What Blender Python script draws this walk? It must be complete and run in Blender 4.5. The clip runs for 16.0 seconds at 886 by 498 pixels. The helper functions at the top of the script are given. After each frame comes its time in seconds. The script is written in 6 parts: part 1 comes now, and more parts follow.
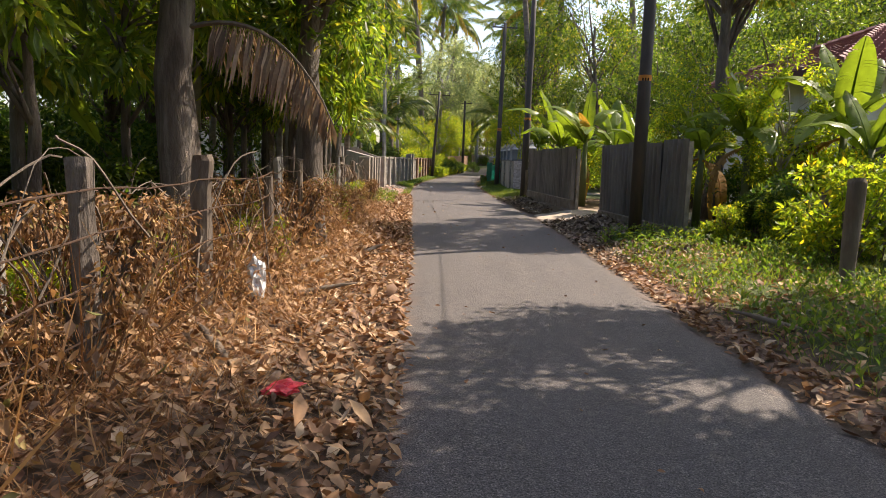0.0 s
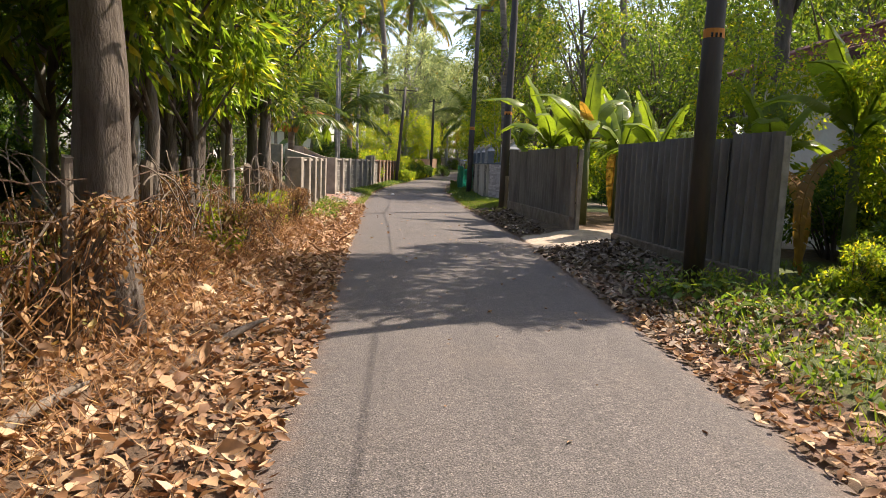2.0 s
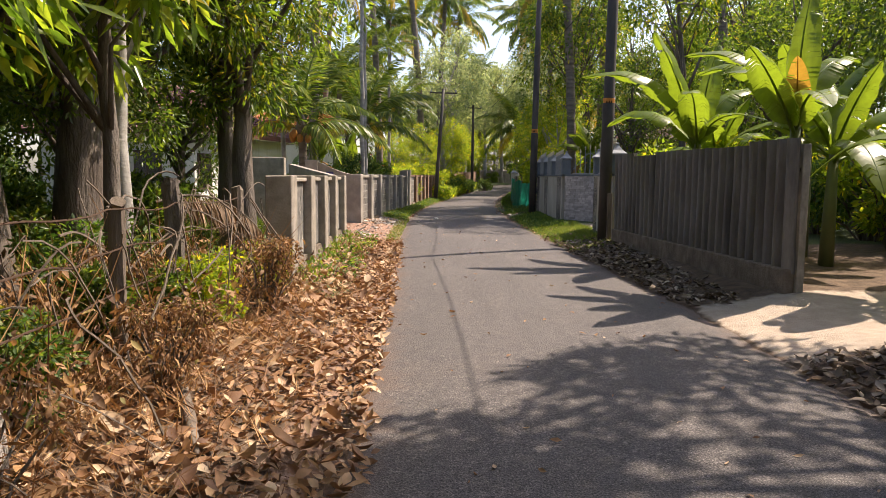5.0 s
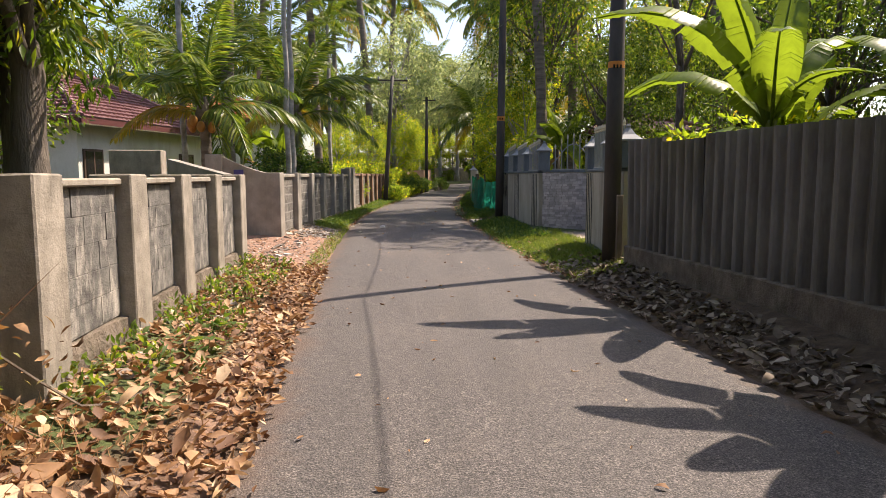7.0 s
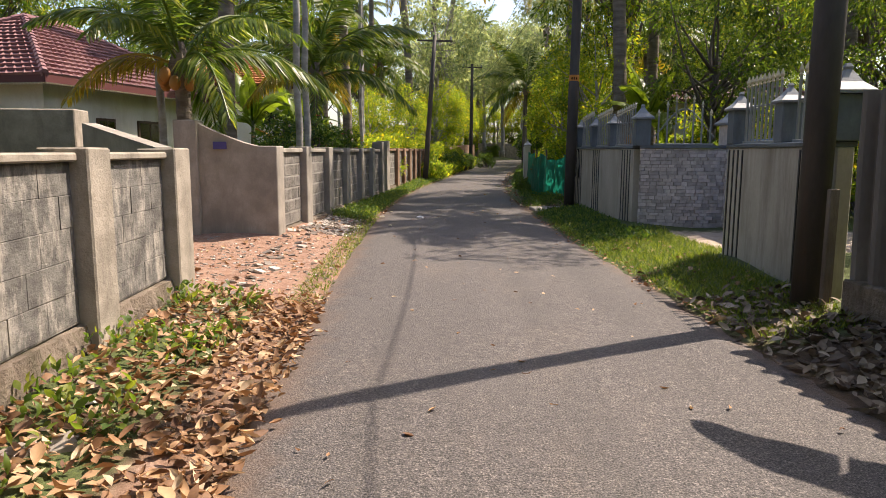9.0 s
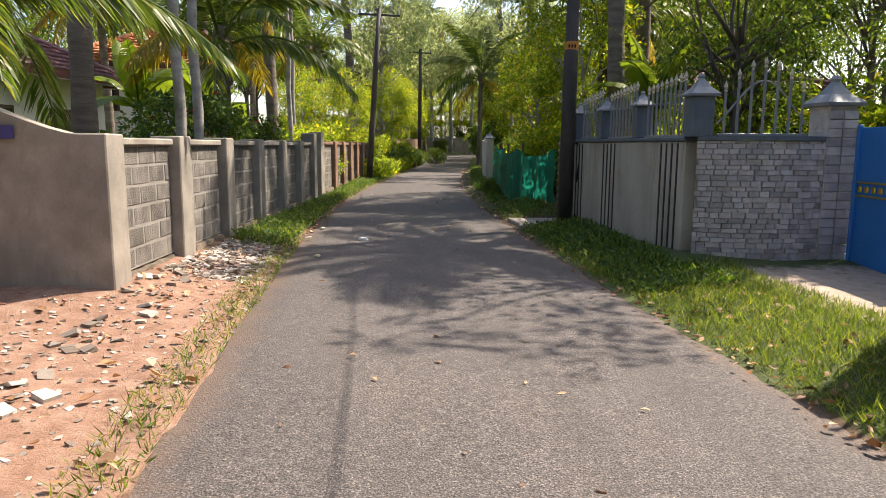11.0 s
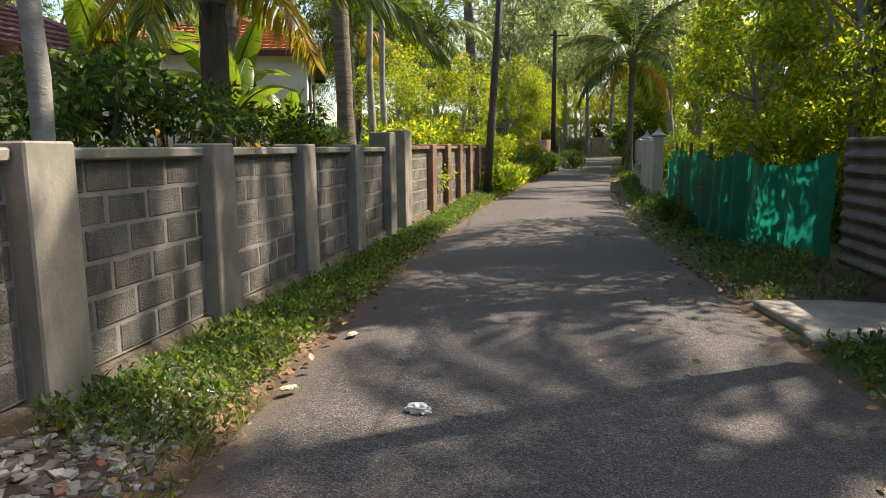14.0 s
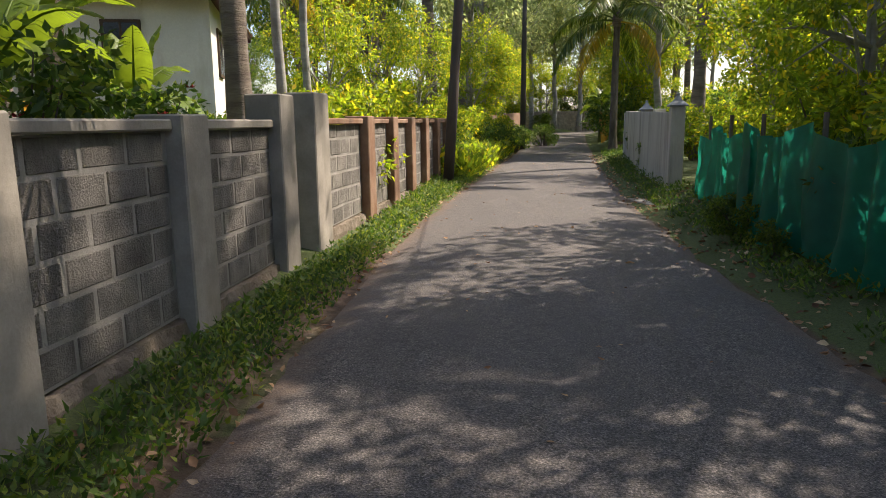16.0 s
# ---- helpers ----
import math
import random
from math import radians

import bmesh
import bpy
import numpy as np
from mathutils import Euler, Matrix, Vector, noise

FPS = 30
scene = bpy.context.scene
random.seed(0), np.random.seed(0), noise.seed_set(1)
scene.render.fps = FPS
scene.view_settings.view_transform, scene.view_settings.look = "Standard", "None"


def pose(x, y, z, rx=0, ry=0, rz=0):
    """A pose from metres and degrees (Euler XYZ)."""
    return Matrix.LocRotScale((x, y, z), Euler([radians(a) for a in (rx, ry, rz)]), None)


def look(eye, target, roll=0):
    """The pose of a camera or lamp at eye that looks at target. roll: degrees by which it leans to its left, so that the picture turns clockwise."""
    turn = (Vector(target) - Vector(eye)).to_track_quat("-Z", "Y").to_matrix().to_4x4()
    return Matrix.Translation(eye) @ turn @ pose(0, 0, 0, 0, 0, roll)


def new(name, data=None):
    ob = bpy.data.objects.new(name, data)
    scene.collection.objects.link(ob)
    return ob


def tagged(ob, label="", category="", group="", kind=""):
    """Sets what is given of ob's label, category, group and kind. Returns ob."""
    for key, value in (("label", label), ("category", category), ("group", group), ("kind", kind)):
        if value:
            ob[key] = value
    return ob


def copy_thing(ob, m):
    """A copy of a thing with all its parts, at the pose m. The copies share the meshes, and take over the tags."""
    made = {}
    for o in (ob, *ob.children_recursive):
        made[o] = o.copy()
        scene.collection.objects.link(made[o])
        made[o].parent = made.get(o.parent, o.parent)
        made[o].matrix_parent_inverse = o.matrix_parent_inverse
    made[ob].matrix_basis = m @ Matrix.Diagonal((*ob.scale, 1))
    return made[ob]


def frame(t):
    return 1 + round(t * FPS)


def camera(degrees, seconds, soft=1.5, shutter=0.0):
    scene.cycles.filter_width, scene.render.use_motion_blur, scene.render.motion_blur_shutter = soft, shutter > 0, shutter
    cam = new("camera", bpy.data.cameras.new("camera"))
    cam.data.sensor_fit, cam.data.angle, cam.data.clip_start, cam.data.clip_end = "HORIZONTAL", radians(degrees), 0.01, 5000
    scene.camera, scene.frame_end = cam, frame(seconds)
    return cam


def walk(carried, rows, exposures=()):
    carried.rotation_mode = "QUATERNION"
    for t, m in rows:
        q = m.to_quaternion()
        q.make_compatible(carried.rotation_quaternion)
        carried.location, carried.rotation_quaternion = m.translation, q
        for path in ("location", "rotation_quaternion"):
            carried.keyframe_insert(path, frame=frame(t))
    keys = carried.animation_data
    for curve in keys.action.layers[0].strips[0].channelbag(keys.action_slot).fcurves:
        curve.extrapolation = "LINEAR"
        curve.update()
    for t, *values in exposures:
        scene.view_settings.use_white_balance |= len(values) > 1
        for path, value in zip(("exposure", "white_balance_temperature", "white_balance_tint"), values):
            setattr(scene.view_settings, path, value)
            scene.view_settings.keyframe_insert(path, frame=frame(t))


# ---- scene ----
cam = camera(65.2, 16.0, soft=0.9)
METRES, EYE, TILT, LEAN, TURN = 35.7, 1.5, -3.0, 0.0, 0.0
ROWS = [
    (0.0, 0.0, 0.0, 0.0, 0.13, -4.34, -1.71),
    (0.5, 0.0001, 0.0359, 0.0027, -0.25, -3.31, -1.07),
    (1.0, 0.0018, 0.0709, 0.0046, -1.56, -3.38, -1.4),
    (1.5, 0.005, 0.1054, 0.0058, -2.32, -4.14, -2.1),
    (2.0, 0.007, 0.1401, 0.0072, -2.37, -4.0, -2.13),
    (2.5, 0.0085, 0.1754, 0.0096, -1.21, -3.35, -1.82),
    (3.0, 0.0056, 0.2101, 0.0113, 0.66, -2.68, -1.48),
    (5.5, -0.01, 0.3585, 0.0194, -0.34, -3.01, 0.25),
    (6.0, -0.0093, 0.3895, 0.021, -2.77, -2.93, 0.48),
    (6.5, -0.0067, 0.4206, 0.0222, -4.47, -3.09, 0.58),
    (7.0, -0.0043, 0.4512, 0.0237, -3.37, -3.08, 0.38),
    (7.5, -0.0037, 0.4814, 0.0254, -1.25, -3.35, 0.27),
    (8.0, -0.0041, 0.512, 0.0267, 0.74, -3.63, 0.28),
    (8.5, -0.0049, 0.5415, 0.0287, 0.61, -4.69, 0.12),
    (11.0, -0.0093, 0.6918, 0.0358, -4.62, -5.49, -0.1),
    (11.5, -0.0073, 0.7227, 0.0376, -5.03, -4.72, 0.27),
    (12.0, -0.0035, 0.7537, 0.0395, -3.11, -4.68, 0.46),
    (12.5, -0.0024, 0.7849, 0.0408, 0.19, -4.96, 0.34),
    (13.0, -0.0034, 0.815, 0.0427, 3.04, -5.17, -0.06),
    (13.5, -0.004, 0.8447, 0.0446, 4.82, -4.9, -0.12),
    (14.0, -0.0045, 0.875, 0.0462, 6.04, -5.31, 0.38),
    (14.5, -0.0059, 0.9057, 0.0473, 6.7, -6.44, 0.26),
    (15.0, -0.0082, 0.9357, 0.0491, 5.84, -6.69, -0.53),
    (15.5, -0.0097, 0.9656, 0.0507, 4.36, -6.3, -0.37),
    (16.0, -0.0101, 0.9965, 0.0523, 2.79, -7.39, 0.52),
]
walk(cam, [(t, pose(0, 0, EYE, TILT, LEAN, TURN) @ pose(METRES * x, METRES * y, METRES * z, 90 + pitch, roll, yaw)) for t, x, y, z, yaw, pitch, roll in ROWS],
     exposures=[(0.0, 0.9, 6900, 17), (1.5, 1.0, 6900, 17), (5.5, 0.9, 6900, 19), (8.5, 0.88, 6850, 18), (12.0, 1.1, 6750, 14), (14.0, 0.96, 6800, 11), (16.0, 0.94, 6700, 15)])

# ---------------------------------------------------------------- sky and sun
SUN_AZ, SUN_EL = radians(60.8), radians(54)
SUN_DIR = Vector((math.sin(SUN_AZ) * math.cos(SUN_EL), math.cos(SUN_AZ) * math.cos(SUN_EL), math.sin(SUN_EL)))
world = bpy.data.worlds.new("sky")
scene.world = world
world.use_nodes = True
wn = world.node_tree
sky = wn.nodes.new("ShaderNodeTexSky")
sky.sky_type, sky.sun_disc = "NISHITA", False
sky.sun_elevation, sky.sun_rotation = SUN_EL, SUN_AZ
sky.air_density, sky.dust_density = 1.0, 2.0
wn.links.new(sky.outputs[0], wn.nodes["Background"].inputs[0])
wn.nodes["Background"].inputs[1].default_value = 0.15
sun = new("sun", bpy.data.lights.new("sun", "SUN"))
sun.data.energy, sun.data.angle, sun.data.color = 5.0, radians(0.5), (1.0, 0.91, 0.76)
sun.matrix_world = look(SUN_DIR * 60, (0, 0, 0))


# ---------------------------------------------------------------- materials
def nodes_of(name):
    m = bpy.data.materials.new(name)
    m.use_nodes = True
    return m, m.node_tree, m.node_tree.nodes["Principled BSDF"]


def noise_tex(nt, coord, scale, detail=4.0, rough=0.55):
    n = nt.nodes.new("ShaderNodeTexNoise")
    n.inputs["Scale"].default_value, n.inputs["Detail"].default_value, n.inputs["Roughness"].default_value = scale, detail, rough
    nt.links.new(coord, n.inputs["Vector"])
    return n.outputs["Fac"]


def ramp(nt, fac, stops):
    r = nt.nodes.new("ShaderNodeValToRGB")
    e = r.color_ramp.elements
    while len(e) < len(stops):
        e.new(0.5)
    for k, (p, c) in zip(e, stops):
        k.position, k.color = p, (*c, 1)
    nt.links.new(fac, r.inputs[0])
    return r.outputs[0]


def mixc(nt, fac, a, b, mode="MIX"):
    m = nt.nodes.new("ShaderNodeMix")
    m.data_type, m.blend_type = "RGBA", mode
    for sock, v in ((m.inputs["Factor"], fac), (m.inputs["A"], a), (m.inputs["B"], b)):
        if isinstance(v, bpy.types.NodeSocket):
            nt.links.new(v, sock)
        elif isinstance(v, (int, float)):
            sock.default_value = v
        else:
            sock.default_value = (*v, 1)
    return m.outputs["Result"]


def maths(nt, op, a, b=0.0):
    m = nt.nodes.new("ShaderNodeMath")
    m.operation, m.use_clamp = op, False
    for sock, v in ((m.inputs[0], a), (m.inputs[1], b)):
        if isinstance(v, bpy.types.NodeSocket):
            nt.links.new(v, sock)
        else:
            sock.default_value = v
    return m.outputs[0]


def bump(nt, bsdf, height, strength, distance):
    b = nt.nodes.new("ShaderNodeBump")
    b.inputs["Strength"].default_value, b.inputs["Distance"].default_value = strength, distance
    nt.links.new(height, b.inputs["Height"])
    nt.links.new(b.outputs[0], bsdf.inputs["Normal"])


def position(nt, stretch=(1, 1, 1), local=False):
    g = nt.nodes.new("ShaderNodeTexCoord" if local else "ShaderNodeNewGeometry")
    m = nt.nodes.new("ShaderNodeMapping")
    m.inputs["Scale"].default_value = stretch
    nt.links.new(g.outputs["Object" if local else "Position"], m.inputs["Vector"])
    return m.outputs[0]


def surface(name, a, b, c=None, scale=3.0, fine=40.0, rough=0.85, metal=0.0, relief=0.4, depth=0.01, stretch=(1, 1, 1), vary=0.0, local=False, stain=None):
    """Two colours mixed by a large noise, a fine grain over it, optional stains, relief from the grain."""
    m, nt, bs = nodes_of(name)
    co = position(nt, stretch, local)
    big, small = noise_tex(nt, co, scale, 5), noise_tex(nt, co, fine, 6, 0.65)
    col = ramp(nt, big, [(0.35, a), (0.65, b)])
    col = mixc(nt, maths(nt, "MULTIPLY", small, 0.55), col, c or [k * 0.55 for k in a])
    if stain:
        st = noise_tex(nt, position(nt, (stretch[0] * 1.3, stretch[1] * 1.3, stretch[2] * 0.35), local), scale * 0.8, 6, 0.7)
        mask = ramp(nt, st, [(0.5, (0, 0, 0)), (0.68, (1, 1, 1))])
        col = mixc(nt, maths(nt, "MULTIPLY", mask, 0.75), col, stain)
    if vary:
        info = nt.nodes.new("ShaderNodeObjectInfo")
        k = maths(nt, "ADD", maths(nt, "MULTIPLY", info.outputs["Random"], vary), 1 - vary / 2)
        hsv = nt.nodes.new("ShaderNodeHueSaturation")
        nt.links.new(k, hsv.inputs["Value"])
        nt.links.new(col, hsv.inputs["Color"])
        col = hsv.outputs[0]
    nt.links.new(col, bs.inputs["Base Color"])
    bs.inputs["Roughness"].default_value, bs.inputs["Metallic"].default_value = rough, metal
    bump(nt, bs, maths(nt, "ADD", small, maths(nt, "MULTIPLY", big, 0.6)), relief, depth)
    return m


def foliage(name, stops, through_light=0.4, rough=0.45, grain=30.0, tint=(1.9, 2.0, 0.9)):
    """Leaves: each island takes its own tone; light comes through the blade."""
    m, nt, bs = nodes_of(name)
    g = nt.nodes.new("ShaderNodeNewGeometry")
    col = ramp(nt, g.outputs["Random Per Island"], stops)
    n = noise_tex(nt, position(nt), grain, 3)
    hsv = nt.nodes.new("ShaderNodeHueSaturation")
    nt.links.new(maths(nt, "ADD", maths(nt, "MULTIPLY", n, 0.7), 0.62), hsv.inputs["Value"])
    nt.links.new(col, hsv.inputs["Color"])
    nt.links.new(hsv.outputs[0], bs.inputs["Base Color"])
    bs.inputs["Roughness"].default_value = rough
    tr = nt.nodes.new("ShaderNodeBsdfTranslucent")
    warm = mixc(nt, 1.0, hsv.outputs[0], tint, "MULTIPLY")
    nt.links.new(warm, tr.inputs["Color"])
    mix = nt.nodes.new("ShaderNodeMixShader")
    mix.inputs[0].default_value = through_light
    nt.links.new(bs.outputs[0], mix.inputs[1])
    nt.links.new(tr.outputs[0], mix.inputs[2])
    nt.links.new(mix.outputs[0], nt.nodes["Material Output"].inputs[0])
    return m


def plain(name, color, rough=0.5, metal=0.0):
    return surface(name, color, [k * 0.88 for k in color], scale=6, fine=60, rough=rough, metal=metal, relief=0.12, depth=0.004)


# dead leaf for below the fences: greyer and darker, with shade put into its colour
m_shadeleaf = foliage("shaded_dead_leaf", [(0.0, (0.06, 0.04, 0.028)), (0.5, (0.17, 0.125, 0.085)), (0.85, (0.30, 0.235, 0.17)), (1.0, (0.42, 0.35, 0.27))], 0.1, 0.75, 30.0, (1.1, 1.0, 0.9))
# asphalt: grey binder with pale aggregate, worn tracks
m_asphalt, nt, bs = nodes_of("asphalt")
co = position(nt)
vor = nt.nodes.new("ShaderNodeTexVoronoi")
vor.inputs["Scale"].default_value = 75
nt.links.new(co, vor.inputs["Vector"])
stone = ramp(nt, vor.outputs["Color"], [(0.1, (0.036, 0.031, 0.03)), (0.6, (0.08, 0.07, 0.067)), (0.97, (0.22, 0.195, 0.183))])
grit = ramp(nt, noise_tex(nt, co, 120, 3, 0.8), [(0.38, (0.02, 0.018, 0.017)), (0.51, (0.078, 0.069, 0.066)), (0.64, (0.26, 0.23, 0.215))])
coarse = nt.nodes.new("ShaderNodeTexVoronoi")
coarse.inputs["Scale"].default_value = 42
nt.links.new(co, coarse.inputs["Vector"])
pebble = ramp(nt, coarse.outputs["Color"], [(0.15, (0.022, 0.02, 0.019)), (0.55, (0.075, 0.066, 0.063)), (0.8, (0.12, 0.105, 0.1)), (0.97, (0.32, 0.285, 0.265))])
stone = mixc(nt, 0.5, mixc(nt, 0.4, stone, pebble), grit)
track = noise_tex(nt, position(nt, (1.6, 0.09, 1)), 1.6, 4)
patch = noise_tex(nt, co, 0.7, 5)
col = mixc(nt, ramp(nt, track, [(0.4, (0, 0, 0)), (0.62, (0.5, 0.5, 0.5))]), stone, (0.062, 0.056, 0.053))
col = mixc(nt, ramp(nt, patch, [(0.45, (0, 0, 0)), (0.75, (0.35, 0.35, 0.35))]), col, (0.105, 0.095, 0.09))
nt.links.new(col, bs.inputs["Base Color"])
dust = noise_tex(nt, position(nt, (1.0, 0.5, 1)), 1.1, 6, 0.7)
col = mixc(nt, ramp(nt, dust, [(0.52, (0, 0, 0)), (0.72, (0.35, 0.35, 0.35))]), col, (0.135, 0.108, 0.09))
nt.links.new(col, bs.inputs["Base Color"])
speck = ramp(nt, noise_tex(nt, co, 95, 2, 0.7), [(0.36, (0.4, 0.4, 0.4)), (0.5, (0.95, 0.95, 0.95)), (0.64, (1.9, 1.85, 1.8))])
col = mixc(nt, 1.0, col, speck, "MULTIPLY")
nt.links.new(col, bs.inputs["Base Color"])
blot = ramp(nt, noise_tex(nt, co, 16, 4, 0.75), [(0.35, (0.8, 0.8, 0.81)), (0.5, (0.98, 0.98, 0.98)), (0.66, (1.18, 1.17, 1.15))])
col = mixc(nt, 1.0, col, blot, "MULTIPLY")
crack = nt.nodes.new("ShaderNodeTexVoronoi")
crack.feature = "DISTANCE_TO_EDGE"
crack.inputs["Scale"].default_value = 1.3
warp = nt.nodes.new("ShaderNodeTexNoise")
warp.inputs["Scale"].default_value, warp.inputs["Detail"].default_value = 3.0, 6.0
nt.links.new(co, warp.inputs["Vector"])
nt.links.new(mixc(nt, 0.35, co, warp.outputs["Color"]), crack.inputs["Vector"])
line = ramp(nt, crack.outputs["Distance"], [(0.0, (0.5, 0.5, 0.5)), (0.006, (1, 1, 1))])
gaps = ramp(nt, noise_tex(nt, co, 0.6, 3), [(0.5, (0, 0, 0)), (0.6, (0.8, 0.8, 0.8))])
col = mixc(nt, gaps, col, mixc(nt, 1.0, col, line, "MULTIPLY"))
margin = nt.nodes.new("ShaderNodeVertexColor")
margin.layer_name = "margin"
edge = maths(nt, "ADD", margin.outputs["Color"], maths(nt, "MULTIPLY", maths(nt, "SUBTRACT", noise_tex(nt, co, 5, 6, 0.7), 0.5), 1.1))
col = mixc(nt, ramp(nt, edge, [(0.42, (0, 0, 0)), (0.95, (0.85, 0.85, 0.85))]), col, mixc(nt, noise_tex(nt, co, 45, 4, 0.7), (0.06, 0.04, 0.03), (0.2, 0.135, 0.098)))
nt.links.new(col, bs.inputs["Base Color"])
bs.inputs["Roughness"].default_value = 0.8
bump(nt, bs, maths(nt, "ADD", vor.outputs["Distance"], noise_tex(nt, co, 160, 2)), 0.6, 0.009)

# ground: soil, with grass green, red earth and pale sand where the sheet says so
m_ground, nt, bs = nodes_of("soil")
co = position(nt)
att = nt.nodes.new("ShaderNodeVertexColor")
att.layer_name = "zone"
sep = nt.nodes.new("ShaderNodeSeparateColor")
nt.links.new(att.outputs[0], sep.inputs[0])
big, mid, small = noise_tex(nt, co, 0.9, 5), noise_tex(nt, co, 7, 6, 0.65), noise_tex(nt, co, 55, 5, 0.7)
col = ramp(nt, mid, [(0.3, (0.055, 0.034, 0.02)), (0.5, (0.12, 0.075, 0.045)), (0.7, (0.2, 0.13, 0.08))])
green = ramp(nt, small, [(0.3, (0.03, 0.05, 0.012)), (0.7, (0.12, 0.16, 0.035))])
red = ramp(nt, mid, [(0.25, (0.2, 0.1, 0.065)), (0.5, (0.35, 0.2, 0.135)), (0.75, (0.45, 0.32, 0.24))])
sand = ramp(nt, mid, [(0.25, (0.42, 0.33, 0.25)), (0.75, (0.6, 0.5, 0.4))])
wob = maths(nt, "MULTIPLY", maths(nt, "SUBTRACT", mid, 0.5), 1.6)
for k, c in (("Red", green), ("Green", red), ("Blue", sand)):
    mask = ramp(nt, maths(nt, "ADD", sep.outputs[k], maths(nt, "MULTIPLY", wob, sep.outputs[k])), [(0.3, (0, 0, 0)), (0.6, (1, 1, 1))])
    col = mixc(nt, mask, col, c)
col = mixc(nt, maths(nt, "MULTIPLY", small, 0.4), col, (0.06, 0.045, 0.03))
nt.links.new(col, bs.inputs["Base Color"])
bs.inputs["Roughness"].default_value = 0.95
bump(nt, bs, maths(nt, "ADD", mid, small), 0.7, 0.03)

m_concrete = surface("cement_render", (0.26, 0.235, 0.2), (0.43, 0.385, 0.325), scale=3.0, fine=45, rough=0.9, relief=0.35, depth=0.008, stretch=(1, 1, 0.95), stain=(0.2, 0.178, 0.15))
m_oldcement = surface("weathered_cement", (0.26, 0.23, 0.185), (0.44, 0.385, 0.315), scale=4.5, fine=34, rough=0.93, relief=0.6, depth=0.012, stretch=(1, 1, 1.1), stain=(0.15, 0.13, 0.105))
m_plinth = surface("rubble_plinth", (0.15, 0.115, 0.085), (0.29, 0.235, 0.18), scale=5, fine=30, rough=0.95, relief=0.9, depth=0.03, stain=(0.09, 0.08, 0.05))
m_block = surface("concrete_block", (0.14, 0.127, 0.112), (0.26, 0.238, 0.208), c=(0.06, 0.054, 0.049), scale=5, fine=60, rough=0.95, relief=1.0, depth=0.02, vary=0.4, stain=(0.27, 0.25, 0.22))
m_mortar = surface("mortar", (0.25, 0.235, 0.21), (0.36, 0.335, 0.3), scale=4, fine=60, rough=0.95, relief=0.5)
m_plaster = surface("flaked_plaster", (0.09, 0.085, 0.078), (0.21, 0.2, 0.18), scale=6.5, fine=30, rough=0.92, relief=0.6, depth=0.015, stretch=(1, 1, 1.5), stain=(0.46, 0.42, 0.36), vary=0.07)
m_brownpost = surface("rust_stained_cement", (0.22, 0.11, 0.06), (0.36, 0.24, 0.16), scale=3, fine=40, rough=0.9, stain=(0.08, 0.045, 0.03))
m_cream = surface("cream_paint", (0.40, 0.37, 0.30), (0.52, 0.48, 0.40), scale=2.2, fine=30, rough=0.8, relief=0.2, depth=0.004, stretch=(1, 1, 0.6), stain=(0.17, 0.15, 0.11))
m_stripe = surface("black_paint", (0.012, 0.012, 0.014), (0.03, 0.03, 0.03), scale=6, fine=50, rough=0.6)
m_greypaint = surface("grey_blue_paint", (0.10, 0.125, 0.15), (0.15, 0.18, 0.21), scale=3, fine=40, rough=0.6, relief=0.15, stain=(0.06, 0.07, 0.08))
m_cap = surface("pale_grey_cap_paint", (0.2, 0.225, 0.25), (0.29, 0.315, 0.34), scale=4, fine=40, rough=0.6, relief=0.15, stain=(0.16, 0.18, 0.2))
m_rail = plain("pale_grey_iron_paint", (0.27, 0.285, 0.295), 0.45, 0.2)
m_blue = surface("blue_gate_paint", (0.02, 0.17, 0.50), (0.03, 0.21, 0.58), scale=2, fine=30, rough=0.35, relief=0.08, depth=0.004)
m_gold = plain("gold_paint", (0.75, 0.50, 0.09), 0.3, 0.8)
m_clad = surface("split_stone_tile", (0.40, 0.37, 0.355), (0.58, 0.54, 0.52), c=(0.3, 0.275, 0.265), scale=9, fine=50, rough=0.8, relief=0.7, depth=0.02, vary=0.5)
m_fibre = surface("fibre_cement_sheet", (0.15, 0.135, 0.12), (0.26, 0.24, 0.21), c=(0.08, 0.07, 0.06), scale=1.6, fine=26, rough=0.95, relief=0.4, depth=0.01, stretch=(1, 1, 0.45), stain=(0.05, 0.045, 0.04))
m_roof = surface("clay_roof_tile", (0.21, 0.092, 0.095), (0.31, 0.165, 0.155), c=(0.11, 0.055, 0.06), scale=2, fine=20, rough=0.8, relief=0.4, vary=0.35)
m_roof2 = surface("orange_roof_tile", (0.45, 0.17, 0.07), (0.55, 0.25, 0.12), scale=2, fine=20, rough=0.8, vary=0.3)
m_white = surface("lime_white_wall", (0.76, 0.73, 0.67), (0.84, 0.82, 0.77), scale=1.2, fine=25, rough=0.85, relief=0.15, stain=(0.5, 0.46, 0.38))
m_fascia = plain("dark_red_fascia", (0.12, 0.03, 0.03), 0.6)
m_dark = plain("dark_window", (0.015, 0.015, 0.017), 0.2)
m_wood = surface("dark_wood", (0.06, 0.035, 0.02), (0.11, 0.065, 0.04), scale=3, fine=40, rough=0.7, stretch=(1, 1, 0.2))
m_pole = surface("steel_pole_dark", (0.045, 0.04, 0.037), (0.09, 0.078, 0.071), scale=3, fine=35, rough=0.7, metal=0.1, relief=0.3, stretch=(1, 1, 0.3), stain=(0.10, 0.06, 0.04))
m_orange = plain("orange_number_band", (0.65, 0.24, 0.03), 0.6)
